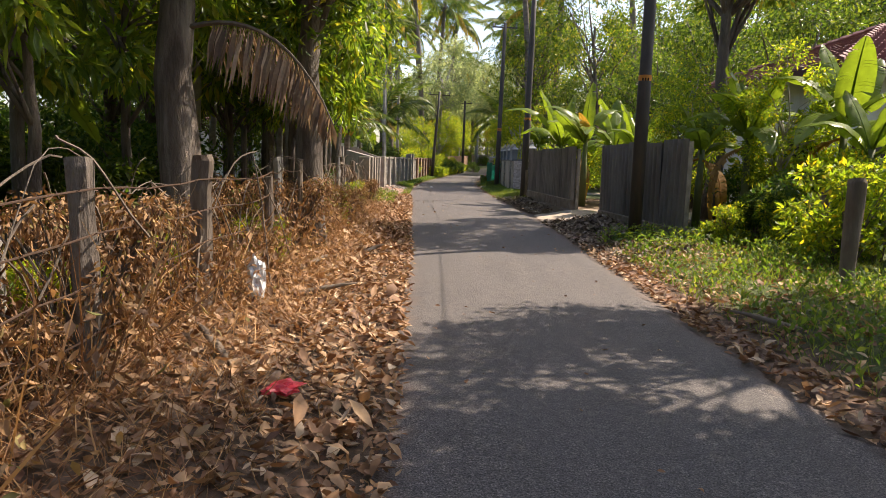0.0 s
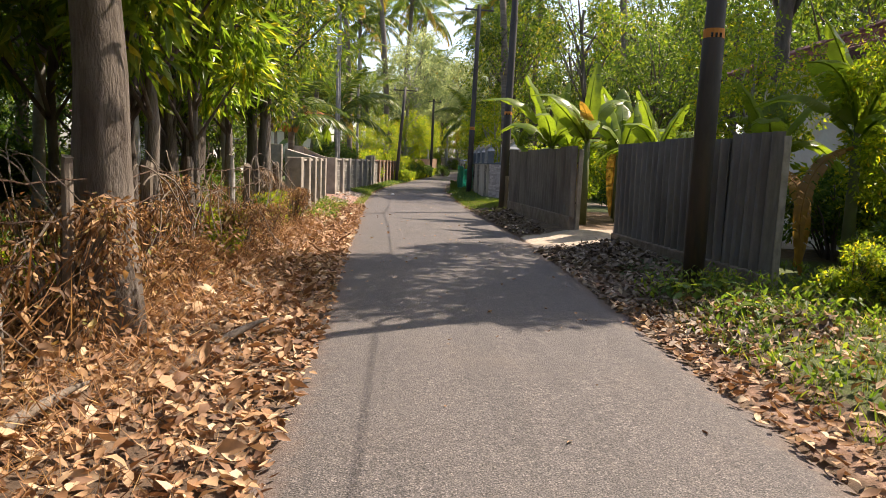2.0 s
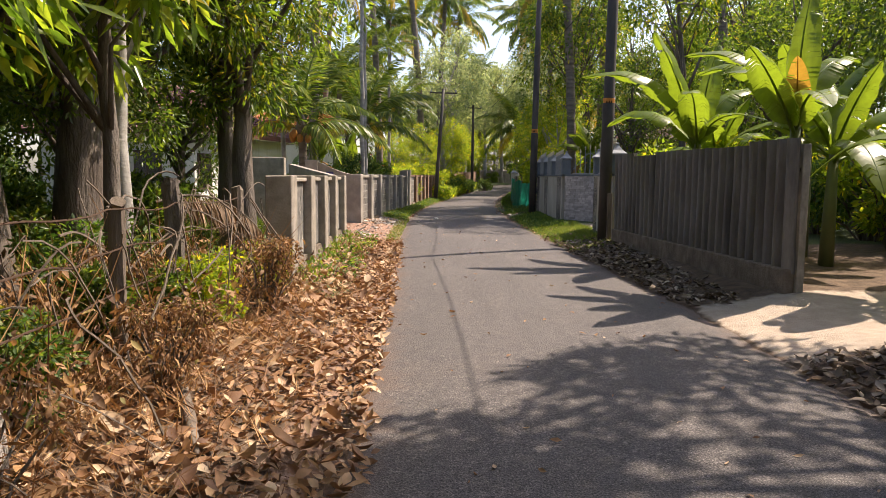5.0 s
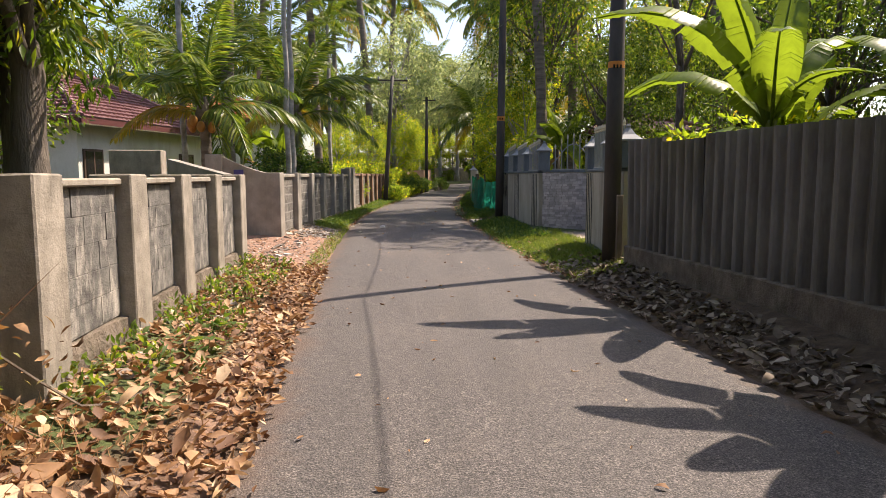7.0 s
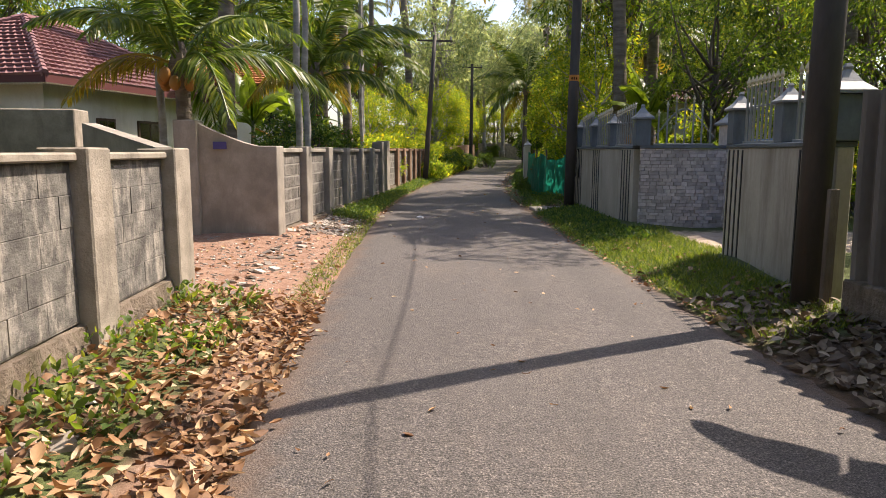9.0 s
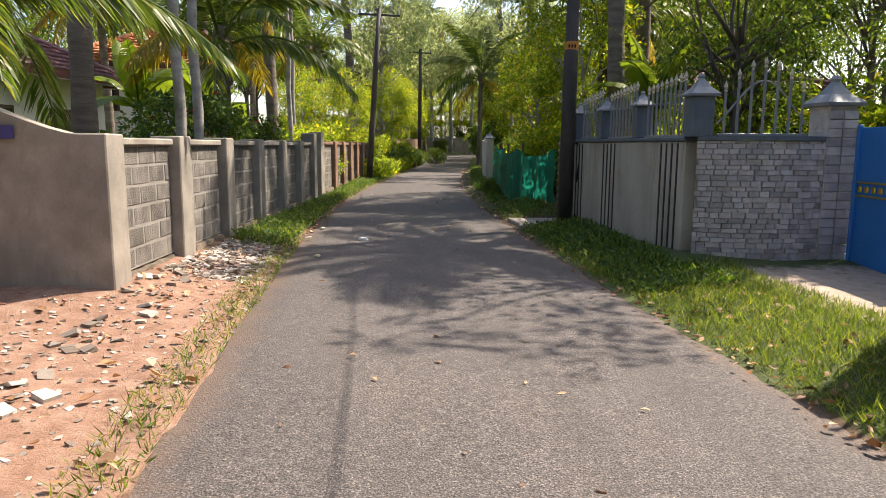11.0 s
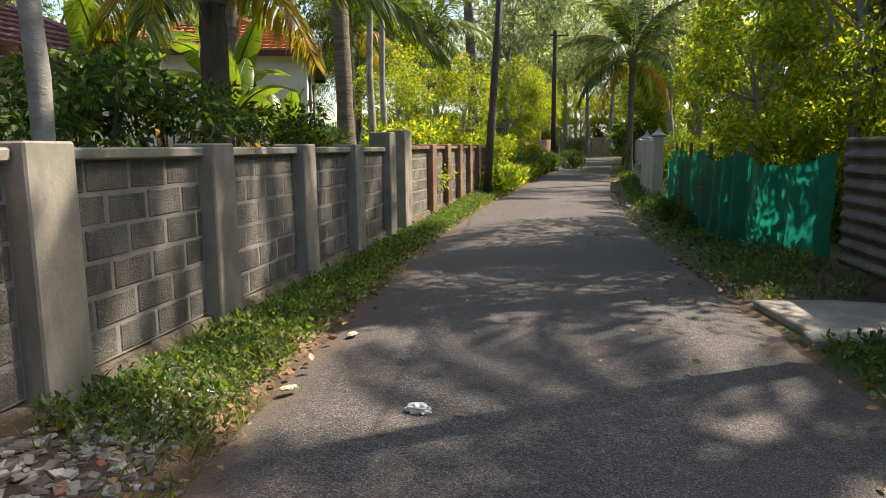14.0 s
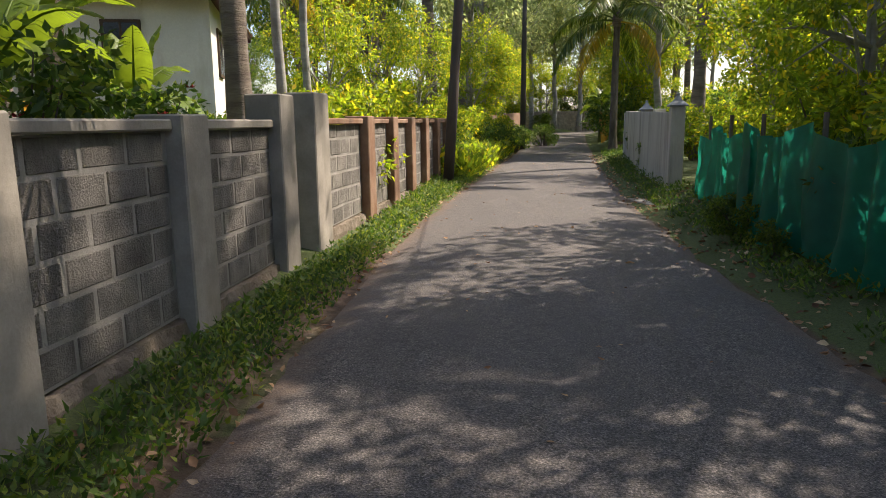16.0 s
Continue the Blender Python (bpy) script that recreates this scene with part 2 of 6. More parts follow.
m_wire = plain("rusty_wire", (0.13, 0.08, 0.055), 0.6, 0.6)
m_postwood = surface("weathered_fence_post", (0.12, 0.09, 0.065), (0.27, 0.22, 0.17), c=(0.06, 0.045, 0.035), scale=4, fine=35, rough=0.95, relief=0.9, depth=0.015, stretch=(1, 1, 0.25))
m_bark = surface("dark_bark", (0.085, 0.064, 0.05), (0.22, 0.18, 0.145), c=(0.035, 0.027, 0.021), scale=5, fine=22, rough=0.95, relief=1.0, depth=0.04, stretch=(1, 1, 0.3), stain=(0.24, 0.21, 0.18))
m_palmbark = surface("palm_bark", (0.16, 0.125, 0.095), (0.29, 0.24, 0.19), c=(0.07, 0.055, 0.045), scale=4, fine=18, rough=0.95, relief=0.9, depth=0.03, stretch=(0.5, 0.5, 2.5))
m_palebark = surface("pale_bark", (0.30, 0.28, 0.25), (0.46, 0.44, 0.40), scale=5, fine=25, rough=0.9, relief=0.6, depth=0.015, stretch=(0.6, 0.6, 1.6), stain=(0.13, 0.12, 0.1))
m_net = foliage("green_shade_net", [(0.0, (0.0035, 0.105, 0.072)), (1.0, (0.006, 0.16, 0.11))], 0.5, 0.5, 6.0, (2.0, 2.2, 2.2))
m_leaf = foliage("mango_leaf", [(0.0, (0.03, 0.055, 0.012)), (0.5, (0.075, 0.12, 0.02)), (0.85, (0.15, 0.19, 0.028)), (1.0, (0.28, 0.22, 0.04))], 0.58, 0.4, 30.0, (2.6, 2.6, 0.9))
m_leafdark = foliage("dark_leaf", [(0.0, (0.025, 0.05, 0.014)), (0.6, (0.065, 0.105, 0.022)), (1.0, (0.14, 0.17, 0.03))], 0.55, 0.35, 30.0, (2.6, 2.6, 0.9))
# distance haze is put into this pale grey-green leaf colour
m_leafhazed = foliage("hazed_pale_leaf", [(0.0, (0.12, 0.155, 0.08)), (0.6, (0.22, 0.26, 0.125)), (1.0, (0.36, 0.36, 0.18))], 0.62, 0.4, 30.0, (2.3, 2.3, 1.7))
m_leafbright = foliage("young_leaf", [(0.0, (0.08, 0.135, 0.02)), (0.5, (0.15, 0.215, 0.03)), (0.9, (0.28, 0.31, 0.04)), (1.0, (0.5, 0.37, 0.04))], 0.62, 0.45, 30.0, (2.6, 2.45, 0.75))
m_mangonew = foliage("glossy_mango_leaf", [(0.0, (0.06, 0.11, 0.022)), (0.5, (0.12, 0.18, 0.03)), (0.9, (0.22, 0.26, 0.045)), (1.0, (0.4, 0.32, 0.05))], 0.55, 0.26, 30.0, (2.6, 2.6, 0.9))
m_palmleaf = foliage("palm_leaflet", [(0.0, (0.05, 0.085, 0.018)), (0.6, (0.11, 0.16, 0.03)), (1.0, (0.25, 0.25, 0.045))], 0.48, 0.4)
m_palmyellow = foliage("yellowing_palm_leaflet", [(0.0, (0.25, 0.2, 0.03)), (0.6, (0.42, 0.28, 0.04)), (1.0, (0.16, 0.17, 0.03))], 0.45, 0.5)
m_banana = foliage("banana_leaf", [(0.0, (0.10, 0.165, 0.025)), (1.0, (0.17, 0.235, 0.03))], 0.5, 0.35, 9.0, (1.9, 1.8, 0.7))
m_bananadry = foliage("dry_banana_leaf", [(0.0, (0.38, 0.2, 0.04)), (1.0, (0.26, 0.14, 0.05))], 0.4, 0.7, 9.0)
m_deadleaf = foliage("dead_leaf", [(0.0, (0.12, 0.056, 0.028)), (0.45, (0.30, 0.16, 0.075)), (0.8, (0.45, 0.28, 0.145)), (1.0, (0.58, 0.44, 0.29))], 0.15, 0.7, 30.0, (1.2, 1.0, 0.8))
m_drygrass = foliage("dry_grass", [(0.0, (0.13, 0.06, 0.025)), (0.5, (0.34, 0.175, 0.07)), (1.0, (0.5, 0.32, 0.14))], 0.25, 0.7, 30.0, (1.3, 1.1, 0.8))
m_drycreeper = foliage("dry_creeper_leaf", [(0.0, (0.09, 0.05, 0.026)), (0.5, (0.25, 0.135, 0.062)), (0.9, (0.45, 0.27, 0.12)), (1.0, (0.16, 0.17, 0.04))], 0.25, 0.75, 30.0, (1.3, 1.1, 0.8))
m_deadfrond = foliage("dead_palm_leaflet", [(0.0, (0.10, 0.06, 0.035)), (0.5, (0.24, 0.155, 0.09)), (1.0, (0.42, 0.30, 0.19))], 0.25, 0.7, 30.0, (1.2, 1.1, 0.9))
m_grass = foliage("grass_blade", [(0.0, (0.06, 0.10, 0.015)), (0.6, (0.14, 0.19, 0.03)), (1.0, (0.3, 0.3, 0.06))], 0.45, 0.5)
m_weed = foliage("weed_leaf", [(0.0, (0.03, 0.065, 0.014)), (0.6, (0.07, 0.13, 0.025)), (1.0, (0.2, 0.23, 0.04))], 0.45, 0.6)
m_weedbright = foliage("sunny_weed_leaf", [(0.0, (0.06, 0.11, 0.018)), (0.6, (0.12, 0.18, 0.03)), (1.0, (0.26, 0.27, 0.045))], 0.5, 0.55)
m_stem = plain("green_stem", (0.13, 0.15, 0.05), 0.6)
m_redflower = plain("red_petal", (0.55, 0.02, 0.02), 0.5)
m_nut = plain("orange_coconut", (0.45, 0.20, 0.035), 0.5)
m_plastic = plain("white_plastic", (0.7, 0.72, 0.74), 0.4)
m_redplastic = plain("red_plastic", (0.75, 0.05, 0.07), 0.4)
m_tyre = plain("black_rubber", (0.012, 0.012, 0.012), 0.7)
m_sign = plain("violet_sign_paint", (0.07, 0.06, 0.25), 0.5)
m_tip = plain("cream_tip_paint", (0.55, 0.50, 0.36), 0.5)
m_ochre = plain("ochre_paint", (0.55, 0.38, 0.10), 0.6)


# ---------------------------------------------------------------- mesh tools
def world_of(ob):
    m = ob.matrix_parent_inverse @ ob.matrix_basis if ob.parent else ob.matrix_basis
    return world_of(ob.parent) @ m if ob.parent else m.copy()


def thing(name, label, category, at=(0, 0, 0), group="", kind=""):
    ob = new(name)
    ob.empty_display_size = 0.1
    ob.matrix_basis = Matrix.Translation(at)
    return tagged(ob, label, category, group, kind)


def hang(ob, parent):
    ob.parent = parent
    ob.matrix_parent_inverse = world_of(parent).inverted()
    return ob


def to_mesh(name, src, material, smooth=False):
    if isinstance(src, bpy.types.Mesh):
        me = src
    elif isinstance(src, tuple):
        me = bpy.data.meshes.new(name)
        me.from_pydata(src[0], [], src[1])
    else:
        me = bpy.data.meshes.new(name)
        src.to_mesh(me)
        src.free()
    if not me.materials:
        me.materials.append(material)
    if smooth:
        me.polygons.foreach_set("use_smooth", [True] * len(me.polygons))
    me.update()
    return me


def part(name, src, material, parent, label="", smooth=False):
    """A mesh given in world coordinates, as a part of a thing."""
    ob = hang(new(name, to_mesh(name, src, material, smooth)), parent)
    return tagged(ob, label)


def solid(name, src, material, label, category, group="", kind="", smooth=False):
    return tagged(new(name, to_mesh(name, src, material, smooth)), label, category, group, kind)


def box(size, at=(0, 0, 0), turn=0.0, bevel=0.0, taper=1.0):
    """A box standing on its base at `at`, turned about z; bevelled and tapered to the top."""
    bm = bmesh.new()
    bmesh.ops.create_cube(bm, size=1)
    for v in bm.verts:
        k = taper if v.co.z > 0 else 1
        v.co = (v.co.x * size[0] * k, v.co.y * size[1] * k, (v.co.z + 0.5) * size[2])
    if bevel:
        bmesh.ops.bevel(bm, geom=bm.edges[:], offset=bevel, segments=1, affect="EDGES")
    bm.transform(Matrix.Translation(at) @ Matrix.Rotation(turn, 4, "Z"))
    return bm


def join(*bms):
    out = bmesh.new()
    for b in bms:
        me = bpy.data.meshes.new("tmp")
        b.to_mesh(me)
        b.free()
        out.from_mesh(me)
        bpy.data.meshes.remove(me)
    return out


def lathe(profile, at=(0, 0, 0), sides=16):
    verts, faces = [], []
    for r, z in profile:
        for k in range(sides):
            a = 2 * math.pi * k / sides
            verts.append((at[0] + r * math.cos(a), at[1] + r * math.sin(a), at[2] + z))
    n = len(profile)
    for i in range(n - 1):
        for k in range(sides):
            j = (k + 1) % sides
            faces.append((i * sides + k, i * sides + j, (i + 1) * sides + j, (i + 1) * sides + k))
    faces.append(tuple(range(sides))[::-1])
    faces.append(tuple((n - 1) * sides + k for k in range(sides)))
    return verts, faces


def tube(points, radii, sides=8, wobble=0.0, rng=None):
    verts, faces = [], []
    pts = [Vector(p) for p in points]
    side = None
    for i, p in enumerate(pts):
        d = (pts[min(i + 1, len(pts) - 1)] - pts[max(i - 1, 0)]).normalized()
        if side is None:
            side = d.orthogonal().normalized()
        side = (side - d * side.dot(d)).normalized()
        up = d.cross(side)
        for k in range(sides):
            a = 2 * math.pi * k / sides
            r = radii[i] * (1 + (rng.uniform(-wobble, wobble) if rng else 0))
            verts.append(tuple(p + (side * math.cos(a) + up * math.sin(a)) * r))
    for i in range(len(pts) - 1):
        for k in range(sides):
            j = (k + 1) % sides
            faces.append((i * sides + k, i * sides + j, (i + 1) * sides + j, (i + 1) * sides + k))
    faces.append(tuple(range(sides))[::-1])
    faces.append(tuple((len(pts) - 1) * sides + k for k in range(sides)))
    return verts, faces


def merge(*pieces):
    verts, faces = [], []
    for v, f in pieces:
        o = len(verts)
        verts.extend(v)
        faces.extend(tuple(i + o for i in q) for q in f)
    return verts, faces


def blades(name, base, along, flat, length, width, fold=0.25, mid=0.45):
    """Many leaves as one mesh: a folded rhomb each, from base along a direction; flat is across the blade."""
    n = len(base)
    along = along / np.linalg.norm(along, axis=1, keepdims=True)
    flat = flat - along * np.sum(flat * along, axis=1, keepdims=True)
    flat = flat / (np.linalg.norm(flat, axis=1, keepdims=True) + 1e-9)
    up = np.cross(along, flat)
    L, W = length[:, None], width[:, None]
    m = base + along * L * mid
    v = np.stack([base, m + flat * W / 2 + up * W * fold, base + along * L - up * W * fold * 0.6, m - flat * W / 2 + up * W * fold], axis=1).reshape(-1, 3)
    i = np.arange(n)[:, None] * 4
    f = np.concatenate([i + np.array([0, 1, 2]), i + np.array([0, 2, 3])], axis=1).reshape(-1)
    me = bpy.data.meshes.new(name)
    me.vertices.add(n * 4)
    me.vertices.foreach_set("co", v.astype(np.float32).ravel())
    me.loops.add(n * 6)
    me.loops.foreach_set("vertex_index", f.astype(np.int32))
    me.polygons.add(n * 2)
    me.polygons.foreach_set("loop_start", np.arange(n * 2, dtype=np.int32) * 3)
    me.update(calc_edges=True)
    return me


def curled(name, base, along, flat, length, width, curl):
    """Many shaped leaves as one mesh: a midrib that bends, and two rounded halves folded up from it."""
    n = len(base)
    along = along / np.linalg.norm(along, axis=1, keepdims=True)
    flat = flat - along * np.sum(flat * along, axis=1, keepdims=True)
    flat = flat / (np.linalg.norm(flat, axis=1, keepdims=True) + 1e-9)
    up = np.cross(along, flat)
    up = up * np.where(up[:, 2:3] < 0, -1.0, 1.0)
    L, W, C = length[:, None], width[:, None], curl[:, None]
    rib = [base + along * L * t + up * L * C * (t * (1 - t) * -1.6) for t in (0.0, 0.33, 0.7, 1.0)]
    side = []
    for s in (1, -1):
        side.append([rib[1] + along * L * 0.02 + s * flat * W * 0.46 + up * W * (0.16 + 0.3 * C), rib[2] - along * L * 0.04 + s * flat * W * 0.36 + up * W * (0.14 + 0.35 * C)])
    v = np.stack([rib[0], rib[1], rib[2], rib[3], side[0][0], side[0][1], side[1][0], side[1][1]], axis=1).reshape(-1, 3)
    tris = np.array([0, 1, 4, 1, 2, 5, 1, 5, 4, 2, 3, 5, 0, 6, 1, 1, 7, 2, 1, 6, 7, 2, 7, 3])
    f = (np.arange(n)[:, None] * 8 + tris).reshape(-1)
    me = bpy.data.meshes.new(name)
    me.vertices.add(n * 8)
    me.vertices.foreach_set("co", v.astype(np.float32).ravel())
    me.loops.add(n * 24)
    me.loops.foreach_set("vertex_index", f.astype(np.int32))
    me.polygons.add(n * 8)
    me.polygons.foreach_set("loop_start", np.arange(n * 8, dtype=np.int32) * 3)
    me.polygons.foreach_set("use_smooth", np.ones(n * 8, dtype=bool))
    me.update(calc_edges=True)
    return me


def unit(rng, n):
    d = rng.normal(size=(n, 3))
    return d / np.linalg.norm(d, axis=1, keepdims=True)


# ---------------------------------------------------------------- lie of the land
EDGE_Y = [-30, 3, 6.5, 12, 16, 20, 24, 28, 32, 36, 40, 44, 48, 57, 73, 86, 91, 95]
EDGE_L = [-0.2, -0.3, -0.42, -0.65, -0.88, -1.05, -1.25, -1.45, -1.55, -1.6, -1.47, -1.25, -0.85, 0.35, 2.5, 4.1, 5.2, 8.0]
EDGE_R = [2.6, 2.5, 2.46, 2.5, 2.5, 2.45, 2.22, 2.02, 1.88, 1.8, 1.82, 1.98, 2.25, 3.3, 5.4, 7.3, 12.0, 24.0]


def road_l(y):
    return float(np.interp(y, EDGE_Y, EDGE_L))


def road_r(y):
    return float(np.interp(y, EDGE_Y, EDGE_R))


def road_z(y):
    return float(np.interp(y, [-30, 6, 20, 34, 44, 55, 70, 95, 200], [-0.03, -0.03, 0.04, 0.09, 0.12, 0.2, 0.38, 0.62, 0.62]))


def step(a, b, v):
    k = min(1.0, max(0.0, (v - a) / (b - a)))
    return k * k * (3 - 2 * k)


def band(a, b, v, soft=0.6):
    return step(a - soft, a + soft, v) * (1 - step(b - soft, b + soft, v))


def ground_z(x, y, rough=True):
    z = road_z(y)
    d = max(road_l(y) - x, x - road_r(y))
    if d <= 0:
        return z - 0.04 if rough else z
    rise = 0.19
    if x < 0:
        rise -= 0.13 * band(27.2, 30.6, y)
    else:
        rise -= 0.10 * band(17.7, 19.4, y) + 0.10 * band(29.2, 32.0, y) + 0.15 * band(36.3, 37.6, y, 0.35)
    z += rise * step(0.05, 1.5, d) - 0.03 * (1 - step(0.0, 0.12, d))
    if rough:
        z += 0.035 * step(0, 0.8, d) * noise.noise((x * 1.1, y * 1.1, 0))
    return z


def zone(x, y):
    """Grass, red earth and sand at a place: three numbers from 0 to 1."""
    l, r = road_l(y), road_r(y)
    g = e = s = 0.0
    if x < l:
        e = step(-10, -9, x) * max(band(27.0, 33.2, y, 0.7), 0.5 * band(10, 30, y, 2) * band(l - 0.5, l, x, 0.2), 0.6 * band(33, 44, y, 1.5) * band(l - 0.35, l, x, 0.15))
        g = max(step(33, 36, y) * (1 - e), 0.8 * band(19.5, 27, y) * (1 - step(l - 0.7, l - 0.2, x)), 0.35 * step(3.5, 5, -x))
    if x > r:
        s = (1 - step(8, 9, x)) * max(band(17.45, 19.75, y, 0.25), 0.7 * band(29.3, 31.9, y, 0.4) * step(3.0, 3.6, x))
        g = max(band(3.5, 15.5, y, 1.0) * step(r + 0.35, r + 1.0, x), band(25.5, 37, y, 0.8), step(38, 40, y)) * (1 - s)
        e = 0.55 * (1 - step(r + 0.1, r + 0.7, x)) * (1 - step(15, 18, y))
    return g, e, s


def spaced(lo, hi, stepsize):
    return list(np.arange(lo, hi + 1e-6, stepsize))


xs = [-600, -300, -150, -80, -50, -35, -26, -20, -16, -13, -11] + spaced(-9, 10, 0.22) + [12, 14, 17, 21, 27, 36, 50, 80, 150, 300, 600]
ys = [-300, -100, -50, -30, -20, -14, -10, -7] + spaced(-5, 52, 0.24) + spaced(53, 110, 1.0) + [115, 125, 140, 170, 220, 300, 600]
verts = [(x, y, ground_z(x, y)) for y in ys for x in xs]
W = len(xs)
faces = [(j * W + i, j * W + i + 1, (j + 1) * W + i + 1, (j + 1) * W + i) for j in range(len(ys) - 1) for i in range(W - 1)]
ground = solid("ground", (verts, faces), m_ground, "brown earth verges with red soil and grass patches beside the road", "ground", kind="structure", smooth=True)
layer = ground.data.color_attributes.new("zone", "FLOAT_COLOR", "POINT")
layer.data.foreach_set("color", np.array([(*zone(x, y), 1.0) for y in ys for x in xs], dtype=np.float32).ravel())

verts, faces = [], []
road_ys = spaced(-30, -6, 2) + spaced(-5, 60, 0.12) + spaced(61, 95, 0.5)
ACROSS = 14
for y in road_ys:
    wl = 0.10 * noise.noise((y * 1.7, 3, 0)) + 0.05 * noise.noise((y * 6, 7, 0))
    wr = 0.10 * noise.noise((y * 1.7, 13, 0)) + 0.05 * noise.noise((y * 6, 17, 0))
    l, r = road_l(y) - 0.03 + wl, road_r(y) + 0.03 + wr
    for k in range(ACROSS + 1):
        u = k / ACROSS
        x = l + (r - l) * u
        crown = 0.02 * (1 - (2 * u - 1) ** 2)
        verts.append((x, y, road_z(y) + crown + 0.004 * noise.noise((x, y, 4)) - (0.03 if k in (0, ACROSS) else 0.0)))
W = ACROSS + 1
faces = [(j * W + i, j * W + i + 1, (j + 1) * W + i + 1, (j + 1) * W + i) for j in range(len(road_ys) - 1) for i in range(ACROSS)]
road = solid("road", (verts, faces), m_asphalt, "narrow grey asphalt lane with worn crumbling edges", "road", kind="structure", smooth=True)
# dust and soil carried onto the margins of the asphalt
layer = road.data.color_attributes.new("margin", "FLOAT_COLOR", "POINT")
dusty = [1.0, 0.5, 0.2, 0.05] + [0.0] * (ACROSS - 7) + [0.03, 0.12, 0.38, 0.9]
layer.data.foreach_set("color", np.array([(k, k, k, 1.0) for _ in road_ys for k in dusty], dtype=np.float32).ravel())


# ---------------------------------------------------------------- walls
def frame_of(a, b):
    a, b = Vector((*a, 0)), Vector((*b, 0))
    u = (b - a).normalized()
    return a, u, Vector((u.y, -u.x, 0)), math.atan2(u.y, u.x), (b - a).length


bevelled = box((0.30, 0.04, 0.15), (0, 0, 0), 0, 0.006)
block_mesh = to_mesh("block", bevelled, m_block)
plaster_mesh = to_mesh("block", box((0.30, 0.04, 0.15), (0, 0, 0), 0, 0.0018), m_plaster)


def block_panel(parent, a, u, n, turn, s0, s1, z0, z1, mesh, course, proud, rng, wide, gap=0.014):
    """Courses of blocks between two pillars, each block a piece of its own."""
    z, row = z0, 0
    while z < z1 - 0.05:
        h = min(course - gap, z1 - z)
        s = s0 - (wide * 0.5 if row % 2 else 0.0) - rng.uniform(0, 0.05)
        while s < s1:
            p, q = max(s, s0), min(s + wide - gap - 0.002, s1)
            if q - p > 0.03:
                ob = new("block", mesh)
                c = a + u * (p + q) / 2 + n * (proud + rng.uniform(-0.003, 0.003) - 0.02)
                cut = rng.uniform(0.0, gap) * 0.9
                ob.matrix_basis = Matrix.Translation((c.x, c.y, z + rng.uniform(0, gap) * 0.4)) @ Matrix.Rotation(turn + rng.uniform(-0.008, 0.008), 4, "Z") @ Matrix.Rotation(rng.uniform(-0.01, 0.01), 4, "Y") @ Matrix.Diagonal(((q - p - cut) / 0.30, 1, (h - cut * 0.5) / 0.15, 1))
                hang(ob, parent)
            s += wide
        z += course
        row += 1


def compound_wall(label, a, b, pillars, top, mesh, m_pillar, m_panel, m_cope, plinth_top, seed, course=0.168, wide=0.36, blocks=True, cope=0.075, pillar_rise=0.03):
    """A compound wall along a to b: pillars at stretches (s0, s1, rise), block panels, coping and plinth between them."""
    rng = random.Random(seed)
    a, u, n, turn, length = frame_of(a, b)
    zg = min(ground_z(a.x, a.y), ground_z(a.x + u.x * length, a.y + u.y * length)) - 0.12
    wall = thing("compound_wall", label, "wall", (a.x, a.y, zg), kind="structure")
    for s0, s1, rise in pillars:
        c = a + u * (s0 + s1) / 2 - n * 0.05
        bm = box((s1 - s0, 0.32, top + pillar_rise + rise - zg), (c.x, c.y, zg), turn, 0.012)
        for v in bm.verts:
            v.co += Vector([0.006 * noise.noise((v.co * 3 + Vector((k * 9, 0, 0)))) for k in range(3)])
        part("pillar", bm, m_concrete if rise > 0.2 else m_pillar, wall)
    for (_, s0, _), (s1, _, _) in zip(pillars, pillars[1:]):
        if s1 - s0 < 0.3:
            continue
        mid, w = (s0 + s1) / 2, s1 - s0 - 0.004
        c = a + u * mid - n * 0.07
        part("panel", box((w, 0.12, top - cope - plinth_top), (c.x, c.y, plinth_top), turn), m_panel, wall)
        c = a + u * mid - n * 0.05
        part("coping", box((w, 0.19, cope - 0.004), (c.x, c.y, top - cope + 0.004), turn, 0.012), m_cope, wall)
        verts, faces = [], []
        cuts = max(4, int(w / 0.05))
        for i in range(cuts + 1):
            sp = s0 + 0.003 + w * i / cuts
            for k, (out, z) in enumerate(((0.075, zg), (0.07, zg + 0.6 * (plinth_top - zg)), (0.05, plinth_top - 0.012), (-0.12, plinth_top - 0.004), (-0.12, zg))):
                push = (0.03 * noise.noise((sp * 5, z * 7, seed)) + 0.025 * noise.noise((sp * 14, z * 16, seed))) if k < 3 else 0.0
                drop = 0.035 * abs(noise.noise((sp * 3, 2, seed))) if k == 2 else 0.0
                q = a + u * sp + n * (out + push - 0.02)
                verts.append((q.x, q.y, z - drop))
        for i in range(cuts):
            for k in range(4):
                faces.append((i * 5 + k, (i + 1) * 5 + k, (i + 1) * 5 + k + 1, i * 5 + k + 1))
        part("plinth", (verts, faces), m_plinth, wall)
        if blocks:
            block_panel(wall, a, u, n, turn, s0 + 0.012, s1 - 0.012, plinth_top + 0.012, top - cope - 0.004, mesh, course, -0.005, rng, wide, 0.002 if mesh == plaster_mesh else 0.02)
    return wall


